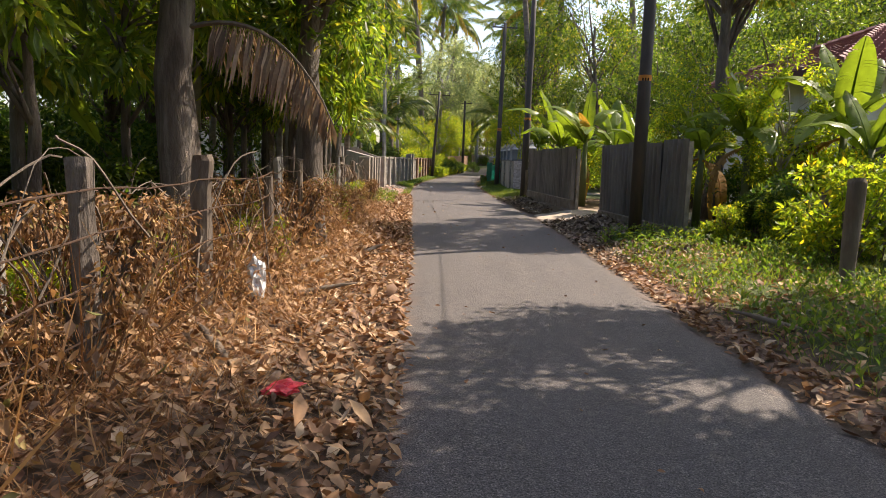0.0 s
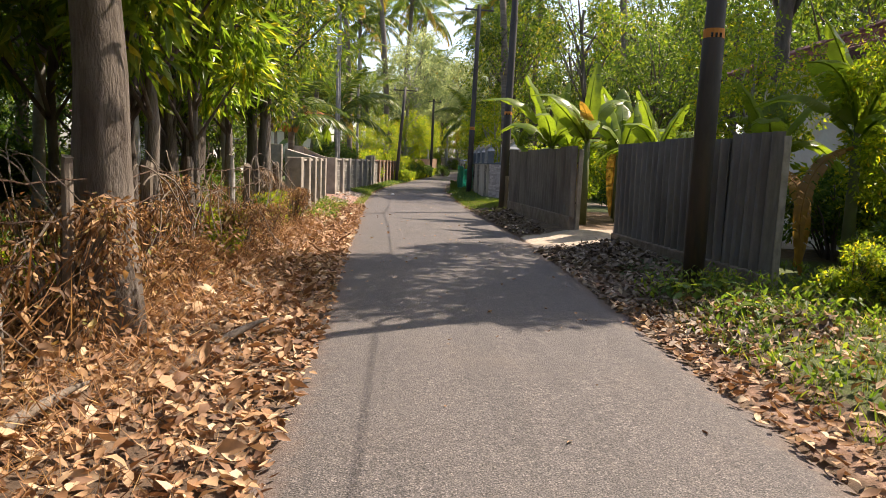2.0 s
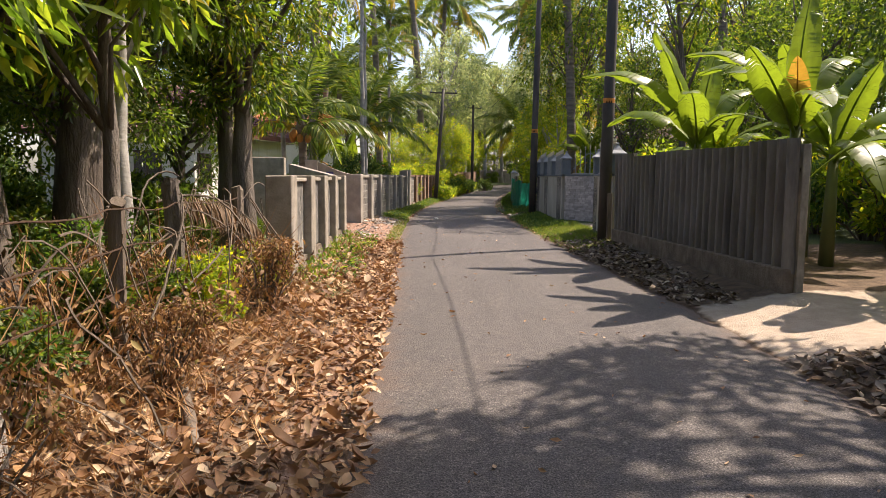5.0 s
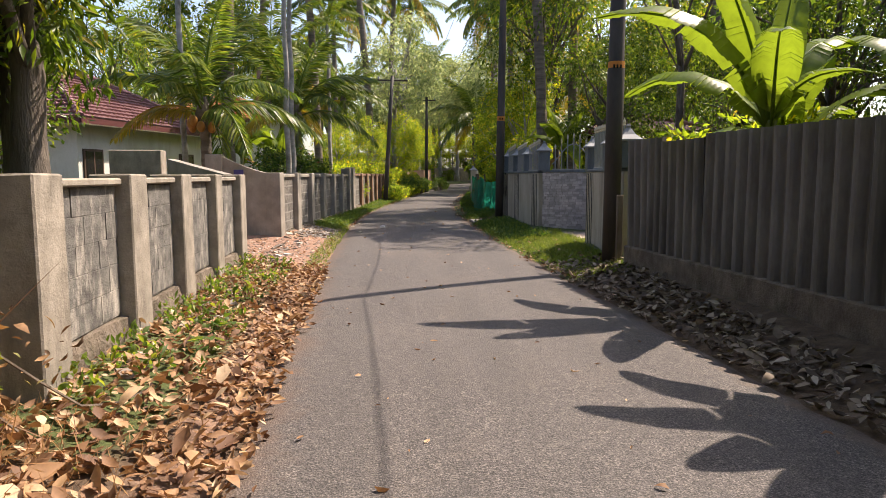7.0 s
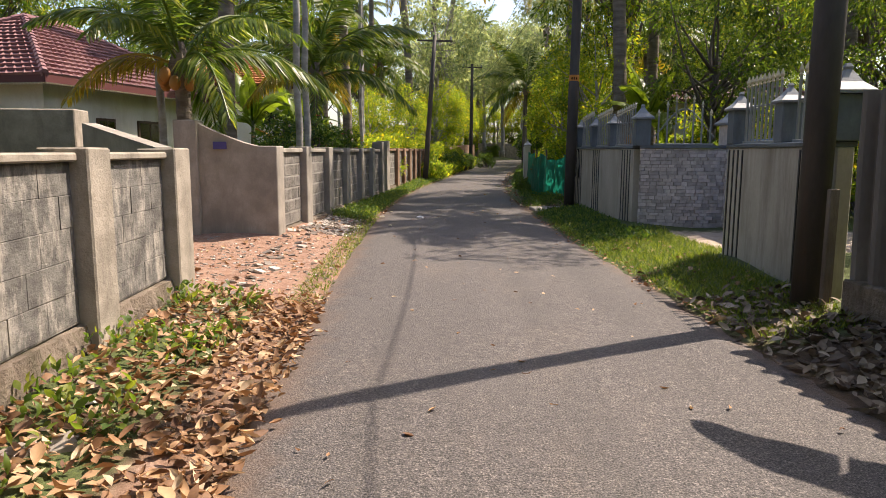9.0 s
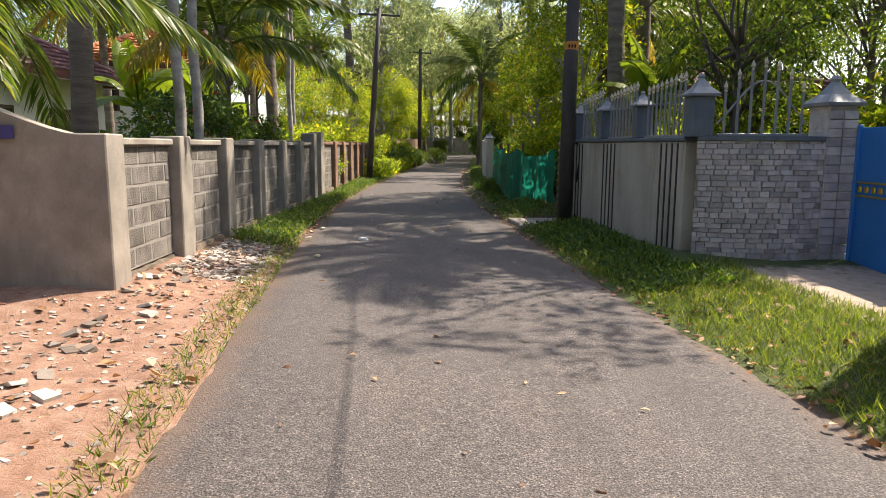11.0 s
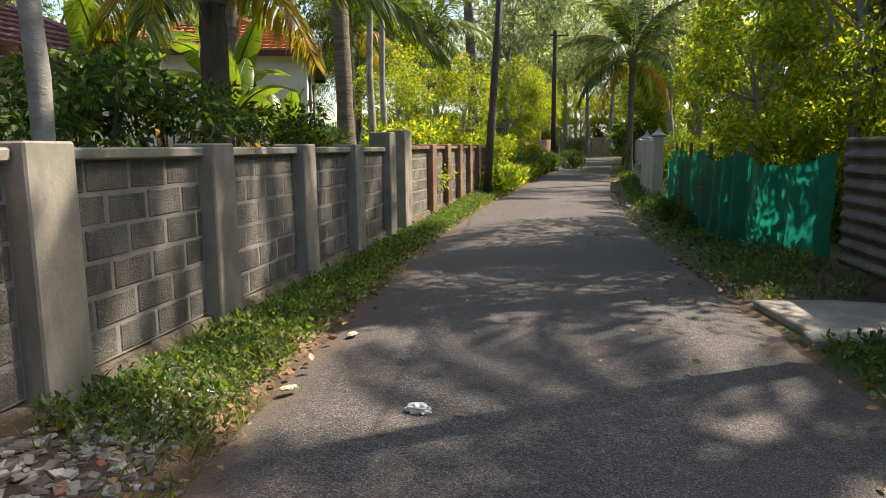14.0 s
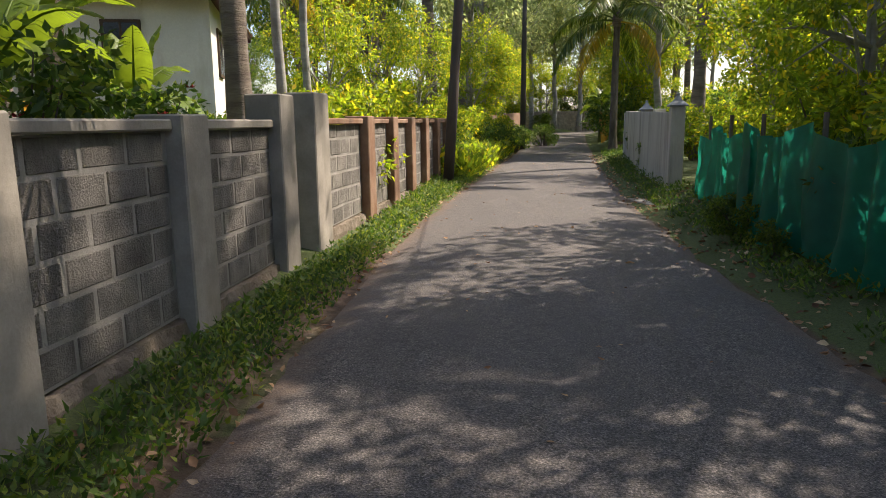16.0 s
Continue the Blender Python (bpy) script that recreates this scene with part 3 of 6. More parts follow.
# first wall: old flaked plaster over blocks
compound_wall("old cement compound wall with flaking plaster and square pillars", (-2.30, 20.1), (-2.60, 26.75),
              [(0.0, 0.38, 0.0), (1.58, 1.98, 0.0), (3.08, 3.44, 0.0), (4.62, 4.94, 0.0), (6.2, 6.6, 0.0)], 1.49, plaster_mesh, m_oldcement, m_plaster, m_oldcement, 0.42, 3, course=0.2, wide=0.4, cope=0.06)
# second wall: bare concrete blocks, two tall pillars, then a rust-stained run
compound_wall("grey concrete block compound wall with cement pillars and coping", (-2.80, 30.86), (-2.13, 42.05),
              [(0.0, 0.34, 0.0), (1.74, 2.12, 0.0), (3.52, 3.88, 0.0), (5.35, 5.70, 0.0), (7.20, 7.55, 0.0), (9.0, 9.36, 0.0), (10.78, 11.16, 0.19)], 1.54, block_mesh, m_concrete, m_mortar, m_concrete, 0.29, 5, course=0.197, wide=0.41)
compound_wall("rust-stained cement compound wall with brown pillars beside the lane", (-2.09, 42.62), (-1.05, 53.5),
              [(0.0, 0.46, 0.22), (2.15, 2.5, 0.0), (3.7, 4.05, 0.0), (5.2, 5.55, 0.0), (6.7, 7.05, 0.0), (8.2, 8.55, 0.0), (9.7, 10.05, 0.0), (10.55, 10.9, 0.0)], 1.56, block_mesh, m_brownpost, m_mortar, m_brownpost, 0.34, 7, course=0.197, wide=0.41)


def strip_wall(name, label, pts, thick, z0s, tops, material, parent_label="", at=None):
    """A wall that follows points of the plan, with its own top at each."""
    p = [Vector((*q, 0)) for q in pts]
    verts, faces = [], []
    for i, q in enumerate(p):
        d = (p[min(i + 1, len(p) - 1)] - p[max(i - 1, 0)]).normalized()
        n = Vector((d.y, -d.x, 0)) * thick / 2
        for s in (1, -1):
            c = q + n * s
            verts += [(c.x, c.y, z0s), (c.x, c.y, tops[i])]
    for i in range(len(p) - 1):
        o, k = i * 4, i * 4 + 4
        faces += [(o, k, k + 1, o + 1), (o + 3, k + 3, k + 2, o + 2), (o + 1, k + 1, k + 3, o + 3), (o, o + 2, k + 2, k)]
    faces += [(0, 1, 3, 2), (len(verts) - 4, len(verts) - 2, len(verts) - 1, len(verts) - 3)]
    return verts, faces


def arc_pts(a, b, c, n):
    """Points of the bend from a by b to c."""
    return [tuple((1 - t) ** 2 * np.array(a) + 2 * t * (1 - t) * np.array(b) + t * t * np.array(c)) for t in np.linspace(0, 1, n)]


# wing walls of the house gate: a curved wing with a falling top, and the low one across the entrance
pts = arc_pts((-2.86, 30.94), (-3.36, 31.0), (-3.9, 31.0), 7)
wing = thing("gate_wing_wall", "plain cement wing wall with a falling top and a small violet plate", "wall", (-3.3, 31, 0), kind="structure")
part("wall", strip_wall("wall", "", pts, 0.16, 0.0, [1.55 + 0.36 * (i / 6) ** 1.5 for i in range(7)], m_concrete), m_concrete, wing)
part("pillar", box((0.34, 0.34, 1.95), (-4.05, 31.0, 0), 0, 0.012), m_concrete, wing)
part("sign_plate", box((0.2, 0.012, 0.11), (-3.55, 30.885, 1.52), 0.02, 0.003), m_sign, wing, "small violet house name plate")
wing = thing("gate_wing_wall", "cement wing wall with a sloping top beside a dark pillar", "wall", (-3.3, 27.2, 0), kind="structure")
pts = [(-2.78, 26.85), (-3.3, 27.3), (-3.9, 27.75)]
part("wall", strip_wall("wall", "", pts, 0.16, 0.0, [1.53, 1.64, 1.78], m_concrete), m_concrete, wing)
part("pillar", box((0.8, 0.4, 1.93), (-4.5, 27.95, 0), 0.12, 0.012), m_oldcement, wing)


# ---------------------------------------------------------------- corrugated fences
def corrugated_fence(label, a, b, z0, z1, seed, base=0.2):
    rng = random.Random(seed)
    a, u, n, turn, length = frame_of(a, b)
    fence = thing("corrugated_fence", label, "fence", (a.x, a.y, 0.1), group="corrugated fences")
    count = max(1, round(length / 1.0))
    w = length / count
    for k in range(count):
        verts, faces = [], []
        steps = int(w / 0.02)
        top = z1 + rng.uniform(-0.035, 0.035)
        lean, off = rng.uniform(-0.012, 0.012), rng.uniform(0, 0.012) + 0.008 * (k % 2)
        for i in range(steps + 1):
            s = k * w + (w + 0.04) * i / steps
            for side in (0, 1):
                for j in range(4):
                    z = z0 + (top - z0) * j / 3
                    d = 0.05 * math.tanh(1.4 * math.sin(2 * math.pi * s / 0.212)) + off - 0.007 * side + lean * (z - z0) + 0.012 * noise.noise((s, z, seed))
                    p = a + u * s + n * d
                    verts.append((p.x, p.y, z))
        for i in range(steps):
            o, q = i * 8, (i + 1) * 8
            for j in range(3):
                faces.append((o + j, q + j, q + j + 1, o + j + 1))
                faces.append((o + 4 + j + 1, q + 4 + j + 1, q + 4 + j, o + 4 + j))
            faces.append((o + 3, q + 3, q + 7, o + 7))
        faces += [(0, 1, 2, 3, 7, 6, 5, 4)]
        part("sheet", (verts, faces), m_fibre, fence, smooth=False)
    for k in range(count + 1):
        c = a + u * (length * k / count) - n * 0.10
        part("post", box((0.09, 0.09, z1 - 0.05), (c.x, c.y, 0.02), turn, 0.006), m_oldcement, fence)
    for z in (0.75, 1.6):
        c = a + u * length / 2 - n * 0.058
        part("batten", box((length, 0.03, 0.05), (c.x, c.y, z), turn), m_wood, fence)
    c = a + u * length / 2 - n * 0.02
    part("plinth", box((length, 0.2, base + 0.12), (c.x, c.y, z0 - base - 0.06), turn, 0.015), m_plinth, fence, "mossy cement base")
    return fence


corrugated_fence("dark weathered corrugated fibre-cement fence on a low base", (3.99, 17.66), (4.40, 12.9), 0.30, 2.0, 1)
corrugated_fence("grey corrugated fibre-cement fence in front of banana plants", (3.14, 26.0), (3.66, 19.75), 0.42, 1.95, 2)


# ---------------------------------------------------------------- gate walls
def capped_pillar(name_label, x, y, z0, z1, w, turn, parent, cap=True, material=None):
    part("pillar", box((w, w, z1 - z0), (x, y, z0), turn, 0.01), material or m_greypaint, parent)
    if cap:
        bm = bmesh.new()
        rings = [(0.66, 0.0), (0.68, 0.035), (0.60, 0.06), (0.36, 0.13), (0.17, 0.23), (0.10, 0.27), (0.13, 0.30), (0.07, 0.34)]
        prev = None
        for r, z in rings:
            ring = [bm.verts.new((r * w * sx, r * w * sy, z * w / 0.34)) for sx, sy in ((1, 1), (-1, 1), (-1, -1), (1, -1))]
            if prev:
                for k in range(4):
                    bm.faces.new((prev[k], prev[(k + 1) % 4], ring[(k + 1) % 4], ring[k]))
            else:
                bm.faces.new(ring[::-1])
            prev = ring
        bm.faces.new(prev)
        bm.transform(Matrix.Translation((x, y, z1)) @ Matrix.Rotation(turn, 4, "Z"))
        part("cap", bm, m_cap, parent, "pale grey pagoda-shaped cap")


def railing(label, a, b, z0, heights, gap, at_parent=None, arch=False):
    """A run of spear-headed bars on a bottom rail, with their tops at the given heights along it."""
    a, u, n, turn, length = frame_of(a, b)
    rail = thing("iron_railing", label, "railing", (a.x, a.y, z0), group="railings on the gate walls")
    c = a + u * length / 2
    part("bottom_rail", box((length, 0.035, 0.03), (c.x, c.y, z0), turn, 0.004), m_rail, rail)
    count = max(2, int(length / gap))
    for k in range(count):
        t = (k + 0.5) / count
        p = a + u * (length * t)
        h = heights(t)
        part("bar", box((0.026, 0.02, h), (p.x, p.y, z0 + 0.028), turn), m_rail, rail)
        part("spear_head", lathe([(0.012, 0), (0.024, 0.015), (0.012, 0.03), (0.028, 0.055), (0.004, 0.12)], (p.x, p.y, z0 + 0.028 + h), 6), m_tip, rail, "cream painted spear head")
    pts = []
    for i in range(15):
        t = i / 14
        p = a + u * (length * t)
        pts.append((p.x - n.x * 0.02, p.y - n.y * 0.02, z0 + (heights(t) * (0.35 + 0.5 * math.sin(math.pi * t)) if arch else 0.42 + 0.0 * t)))
    part("curved_rail" if arch else "top_rail", tube(pts, [0.012] * 15, 6), m_rail, rail)
    return rail


def cream_wall(label, a, b, z0, z1, stripes):
    a, u, n, turn, length = frame_of(a, b)
    wall = thing("striped_wall", label, "wall", (a.x, a.y, z0), kind="structure")
    c = a + u * length / 2
    part("wall", box((length, 0.15, z1 - z0), (c.x, c.y, z0), turn, 0.01), m_cream, wall)
    part("coping", box((length, 0.2, 0.05), (c.x, c.y, z1 + 0.002), turn, 0.01), m_greypaint, wall)
    for s in stripes:
        p = a + u * s - n * -0.078
        part("stripe", box((0.03, 0.012, z1 - z0 - 0.03), (p.x, p.y, z0 + 0.01), turn), m_stripe, wall)
    return wall


def stripes_for(length, spots):
    return [s + k * 0.145 for s in spots for k in range(4) if s + k * 0.145 < length - 0.05]


# wall with pale panels and black stripes beyond the gate, with railings
CW = cream_wall("cream-painted wall with groups of thin black stripes", (2.94, 36.6), (3.17, 32.55), 0.0, 1.55, stripes_for(4.05, [0.1, 1.5, 3.45]))
pw = thing("wall_pillars", "grey-blue painted pillars with pale caps on the striped wall", "pillar", (3.1, 34, 1.55))
for i, s in enumerate((0.15, 1.35, 2.65)):
    q = Vector((2.94, 36.6, 0)).lerp(Vector((3.17, 32.55, 0)), s / 4.05)
    capped_pillar("", q.x, q.y, 1.602, 2.02, 0.20, 1.51, pw, True)
capped_pillar("", 3.20, 32.45, 1.602, 2.05, 0.25, 1.51, pw, True)
for s0, s1 in ((0.27, 1.23), (1.48, 2.52), (2.78, 3.9)):
    p, q = [Vector((2.94, 36.6, 0)).lerp(Vector((3.17, 32.55, 0)), s / 4.05) for s in (s0, s1)]
    railing("pale grey spear-headed iron railing on the striped wall", (p.x, p.y), (q.x, q.y), 1.602, lambda t: 0.52 + 0.1 * t, 0.115)

# curved stone-clad wall that leads to the blue gate
curve = arc_pts((3.20, 32.46), (3.85, 32.15), (4.62, 32.30), 25)
clad = thing("stone_clad_wall", "curved wall faced with grey split-stone tiles", "wall", (3.9, 32.3, 0), kind="structure")
part("core", strip_wall("core", "", curve, 0.16, 0.05, [1.56] * 25, m_greypaint), m_mortar, clad)
part("ledge", strip_wall("ledge", "", curve, 0.24, 1.564, [1.61] * 25, m_greypaint), m_greypaint, clad, "dark grey ledge")
rng = random.Random(21)
tile_mesh = to_mesh("tile", box((0.2, 0.03, 0.1), (0, 0, 0), 0, 0.004), m_clad)
lens = [0.0]
for p, q in zip(curve, curve[1:]):
    lens.append(lens[-1] + math.dist(p, q))


def on_curve(s):
    x, y = np.interp(s, lens, [p[0] for p in curve]), np.interp(s, lens, [p[1] for p in curve])
    x2, y2 = np.interp(s + 0.01, lens, [p[0] for p in curve]), np.interp(s + 0.01, lens, [p[1] for p in curve])
    return Vector((x, y, 0)), math.atan2(y2 - y, x2 - x)


row, z = 0, 0.12
while z < 1.54:
    h = rng.choice((0.05, 0.058, 0.066))
    h = min(h, 1.555 - z)
    s = -rng.uniform(0, 0.15)
    while s < lens[-1] - 0.03:
        w = rng.uniform(0.09, 0.17)
        p0, p1 = max(s, 0.003), min(s + w, lens[-1] - 0.015)
        if p1 - p0 > 0.04:
            c, a = on_curve((p0 + p1) / 2 - 0.005)
            nrm = Vector((math.sin(a), -math.cos(a), 0))
            c = c + nrm * (0.08 + rng.uniform(0.0, 0.024))
            ob = new("tile", tile_mesh)
            ob.matrix_basis = Matrix.Translation((c.x, c.y, z)) @ Matrix.Rotation(a + rng.uniform(-0.13, 0.13), 4, "Z") @ Matrix.Rotation(rng.uniform(-0.12, 0.12), 4, "X") @ Matrix.Diagonal(((p1 - p0 - 0.003) / 0.2, 1, (h - 0.003) / 0.1, 1))
            hang(ob, clad)
        s += w
    z += h
pc, pa = on_curve(0.2)
pd, _ = on_curve(lens[-1] - 0.25)
railing("pale grey spear-headed iron railing arched over the stone-clad wall", (pc.x, pc.y), (pd.x, pd.y), 1.612, lambda t: 0.38 + 0.34 * math.sin(math.pi * min(1, max(0, t))), 0.125, arch=True)
gp = thing("gate_pillar", "stone-clad gate pillar with a pale pagoda cap", "pillar", (4.72, 32.35, 0), group="gate pillars")
capped_pillar("", 4.72, 32.35, 0.05, 1.95, 0.34, 0.05, gp, True, m_clad)
for k in range(18):
    for i in range(2):
        ob = new("tile", tile_mesh)
        ob.matrix_basis = Matrix.Translation((4.72 - 0.09 + i * 0.18, 32.35 - 0.185 - rng.uniform(0, 0.01), 0.1 + k * 0.1)) @ Matrix.Rotation(0.05, 4, "Z") @ Matrix.Diagonal((0.84, 1, 0.93, 1))
        hang(ob, gp)

# blue sheet gate with gilt bands, standing across the drive
gate = thing("sheet_gate", "bright blue sheet-metal gate with a band of gilt ornaments", "gate", (4.9, 31.5, 0.1))
a, u, n, turn, length = frame_of((4.93, 32.15), (4.75, 29.3))
for k in range(2):
    c = a + u * (0.72 + k * 1.43)
    leaf = part("gate_leaf", box((1.40, 0.035, 1.55), (c.x, c.y, 0.16), turn, 0.006), m_blue, gate)
    for s in (-0.68, 0.68):
        p = c + u * s + n * 0.03
        part("stile", box((0.05, 0.05, 1.6), (p.x, p.y, 0.14), turn, 0.006), m_blue, leaf)
    for z in (0.95, 1.10):
        p = c + n * 0.028
        part("band", box((1.3, 0.012, 0.02), (p.x, p.y, z), turn), m_gold, leaf)
    for i in range(11):
        p = c + u * (-0.6 + i * 0.12) + n * 0.026
        part("ornament", box((0.07, 0.02, 0.07), (p.x, p.y, 1.0), turn, 0.012), m_gold, leaf)

# striped wing wall before the gate
cream_wall("cream-painted wing wall with thin black stripes", (3.40, 29.1), (3.25, 26.42), 0.05, 1.55, stripes_for(2.7, [0.08, 2.0]))
pw = thing("wall_pillars", "grey-blue painted pillars with pale caps on the striped wing wall", "pillar", (3.3, 27.5, 1.55))
for y, w in ((28.95, 0.22), (27.6, 0.2), (26.5, 0.26)):
    capped_pillar("", 3.25 + (y - 26.42) * 0.056, y, 1.602, 2.0, w, 1.51, pw, True)
railing("pale grey spear-headed iron railing on the striped wing wall", (3.385, 28.8), (3.32, 27.75), 1.602, lambda t: 0.62, 0.115)
railing("pale grey spear-headed iron railing on the striped wing wall", (3.31, 27.45), (3.27, 26.68), 1.602, lambda t: 0.62, 0.115)
part("return_wall", box((1.3, 0.15, 1.5), (4.1, 29.22, 0.05), 0.08, 0.01), m_cream, bpy.data.objects["striped_wall.001"])


# ---------------------------------------------------------------- poles and wires
def utility_pole(label, x, y, r, top, lean=(0, 0), band_z=None, arm=None):
    z = ground_z(x, y) - 0.1
    pole = thing("utility_pole", label, "pole", (x, y, z), group="utility poles")
    tip = Vector((x + lean[0], y + lean[1], top))
    p0 = Vector((x, y, z))
    part("shaft", tube([p0.lerp(tip, t) for t in (0, 0.35, 0.36, 0.7, 0.71, 1)], [r, r, r * 0.9, r * 0.88, r * 0.78, r * 0.72], 16), m_pole, pole, smooth=True)
    if band_z:
        q = p0.lerp(tip, (band_z - z) / (top - z))
        part("number_band", tube([q - Vector((0, 0, 0.075)), q + Vector((0, 0, 0.075))], [r * 0.96, r * 0.96], 16), m_orange, pole, "orange painted number band")
        for k in range(3):
            b = box((0.025, 0.006, 0.05), (q.x - 0.06 + 0.05 * k - 0.01, q.y - r * 0.985, q.z - 0.03))
            part("number_mark", b, m_dark, pole)
    if arm:
        part("crossarm", box((arm, 0.06, 0.07), (tip.x, tip.y, top - 0.25), 0.15, 0.005), m_pole, pole)
        for s in (-0.45, 0.0, 0.45):
            part("insulator", lathe([(0.03, 0), (0.05, 0.04), (0.03, 0.07), (0.045, 0.11), (0.02, 0.15)], (tip.x + s * arm, tip.y + s * arm * 0.15, top - 0.178), 8), m_cap, pole, "pale ceramic insulator")
    return pole


utility_pole("tall dark steel utility pole with an orange number band", 3.62, 13.1, 0.122, 8.5, (0.05, 0.05), 3.08, 1.3)
utility_pole("tall dark steel utility pole with an orange number band", 2.98, 26.38, 0.125, 8.5, (0.12, 0.1), 3.08, 1.3)
utility_pole("tall dark steel utility pole with an orange number band", 2.68, 36.3, 0.12, 8.5, (0.15, 0.2), 3.12, 1.3)
utility_pole("slim dark steel utility pole leaning towards the lane", -0.98, 50.2, 0.11, 6.3, (0.42, 0.3), None, 1.5)
utility_pole("slim grey concrete utility pole beside the lane", 1.6, 66.0, 0.12, 7.0, (0.05, 0), None, 1.3)
part("stay_plate", box((0.09, 0.05, 1.1), (3.06, 26.22, 0.1), 0.2, 0.006), m_postwood, bpy.data.objects["utility_pole.001"])


def wire(points, sag, r=0.008, label="sagging black overhead power cable"):
    pts = []
    for p, q in zip(points, points[1:]):
        for i in range(12):
            t = i / 12
            v = Vector(p).lerp(Vector(q), t)
            pts.append((v.x, v.y, v.z - sag * 4 * t * (1 - t)))
    pts.append(points[-1])
    return solid("power_cable", tube(pts, [r] * len(pts), 5), m_tyre, label, "cable", group="overhead cables")


wire([(3.7, -20, 5.6), (3.56, 13.0, 5.7), (2.95, 26.3, 5.7), (2.68, 36.2, 5.7), (1.55, 66, 5.5)], 0.25, 0.0095, "thick black bundled aerial cable between poles")
for off in (-0.5, 0.5):
    wire([(3.9 + off, -20, 8.4), (3.67 + off, 13.15, 8.43), (3.1 + off, 26.48, 8.43), (2.83 + off, 36.5, 8.43), (1.65 + off, 66, 6.95)], 0.35)


# ---------------------------------------------------------------- plants
def leaf_cloud(name, rng, centres, radii, per, length, width, droop, material, squash=0.8):
    """Leaves in clumps: on and in each ball, pointing out of it and hanging a little."""
    c = np.repeat(np.array(centres), per, axis=0)
    r = np.repeat(np.array(radii), per)[:, None]
    n = len(c)
    d = unit(rng, n)
    k = rng.uniform(0.25, 1.0, (n, 1)) ** 0.6
    base = c + d * r * k * np.array([1, 1, squash])
    along = d * 0.8 + unit(rng, n) * 0.7 + np.array([0, 0, -droop])
    me = blades(name, base, along, unit(rng, n) + np.array([0, 0, 0.2]), rng.uniform(0.7, 1.25, n) * length, rng.uniform(0.75, 1.2, n) * width)
    me.materials.append(material)
    return me


def make_tree(label, category, seed, height, trunk_r, crown_lo, crown_r, clumps, per, leaf, material, bark, lean=(0, 0), droop=0.5, squash=0.8):
    """A broadleaf tree at the origin: trunk with limbs, and a crown of clumped leaves with gaps."""
    rng, rr = np.random.default_rng(seed), random.Random(seed)
    tree = thing("tree", label, category)
    top = Vector((lean[0], lean[1], crown_lo + (height - crown_lo) * 0.45))
    pts = [Vector((0, 0, -0.15)).lerp(top, t) + Vector((rr.uniform(-1, 1), rr.uniform(-1, 1), 0)) * 0.06 * height / 8 * (0 < t) for t in np.linspace(0, 1, 9)]
    pieces = [tube(pts, [trunk_r * (1.35 - 0.35 * min(1, i * 0.9)) * (1 - 0.075 * i) for i in range(9)], 12, 0.07, rr)]
    centres, radii = [], []
    for k in range(clumps):
        d = Vector((rr.gauss(0, 1), rr.gauss(0, 1), rr.gauss(0, 0.8))).normalized()
        q = rr.uniform(0.35, 1.0) ** 0.5
        mid = (crown_lo + height) / 2
        c = Vector((lean[0] + d.x * crown_r * q, lean[1] + d.y * crown_r * q, mid + d.z * (height - crown_lo) / 2 * q))
        centres.append(tuple(c))
        radii.append(rr.uniform(0.2, 0.36) * crown_r)
        if k % 2 == 0:
            t = rr.uniform(0.5, 1.0)
            s = Vector(pts[min(8, int(t * 8))])
            bend = s.lerp(c, 0.5) + Vector((rr.uniform(-0.2, 0.2), rr.uniform(-0.2, 0.2), rr.uniform(0.0, 0.35)))
            r0 = trunk_r * rr.uniform(0.22, 0.42)
            pieces.append(tube([s, s.lerp(bend, 0.5), bend, bend.lerp(c, 0.6), c], [r0, r0 * 0.8, r0 * 0.6, r0 * 0.4, r0 * 0.12], 6, 0.05, rr))
    part("trunk", merge(*pieces), bark, tree, smooth=True)
    part("crown", leaf_cloud("crown", rng, centres, radii, per, leaf[0], leaf[1], droop, material, squash), material, tree)
    return tree


def place(proto, x, y, scale=1.0, turn=0.0, first=False, sink=0.02, z=None, tilt=0.0, label=""):
    m = Matrix.Translation((x, y, (ground_z(x, y) if z is None else z) - sink)) @ Matrix.Rotation(turn, 4, "Z") @ Matrix.Rotation(tilt, 4, "Y") @ Matrix.Scale(scale, 4)
    if proto.get("used"):
        ob = copy_thing(proto, m)
    else:
        proto.matrix_basis = m
        proto["used"] = 1
        ob = proto
    if label:
        ob["label"] = label
    return ob


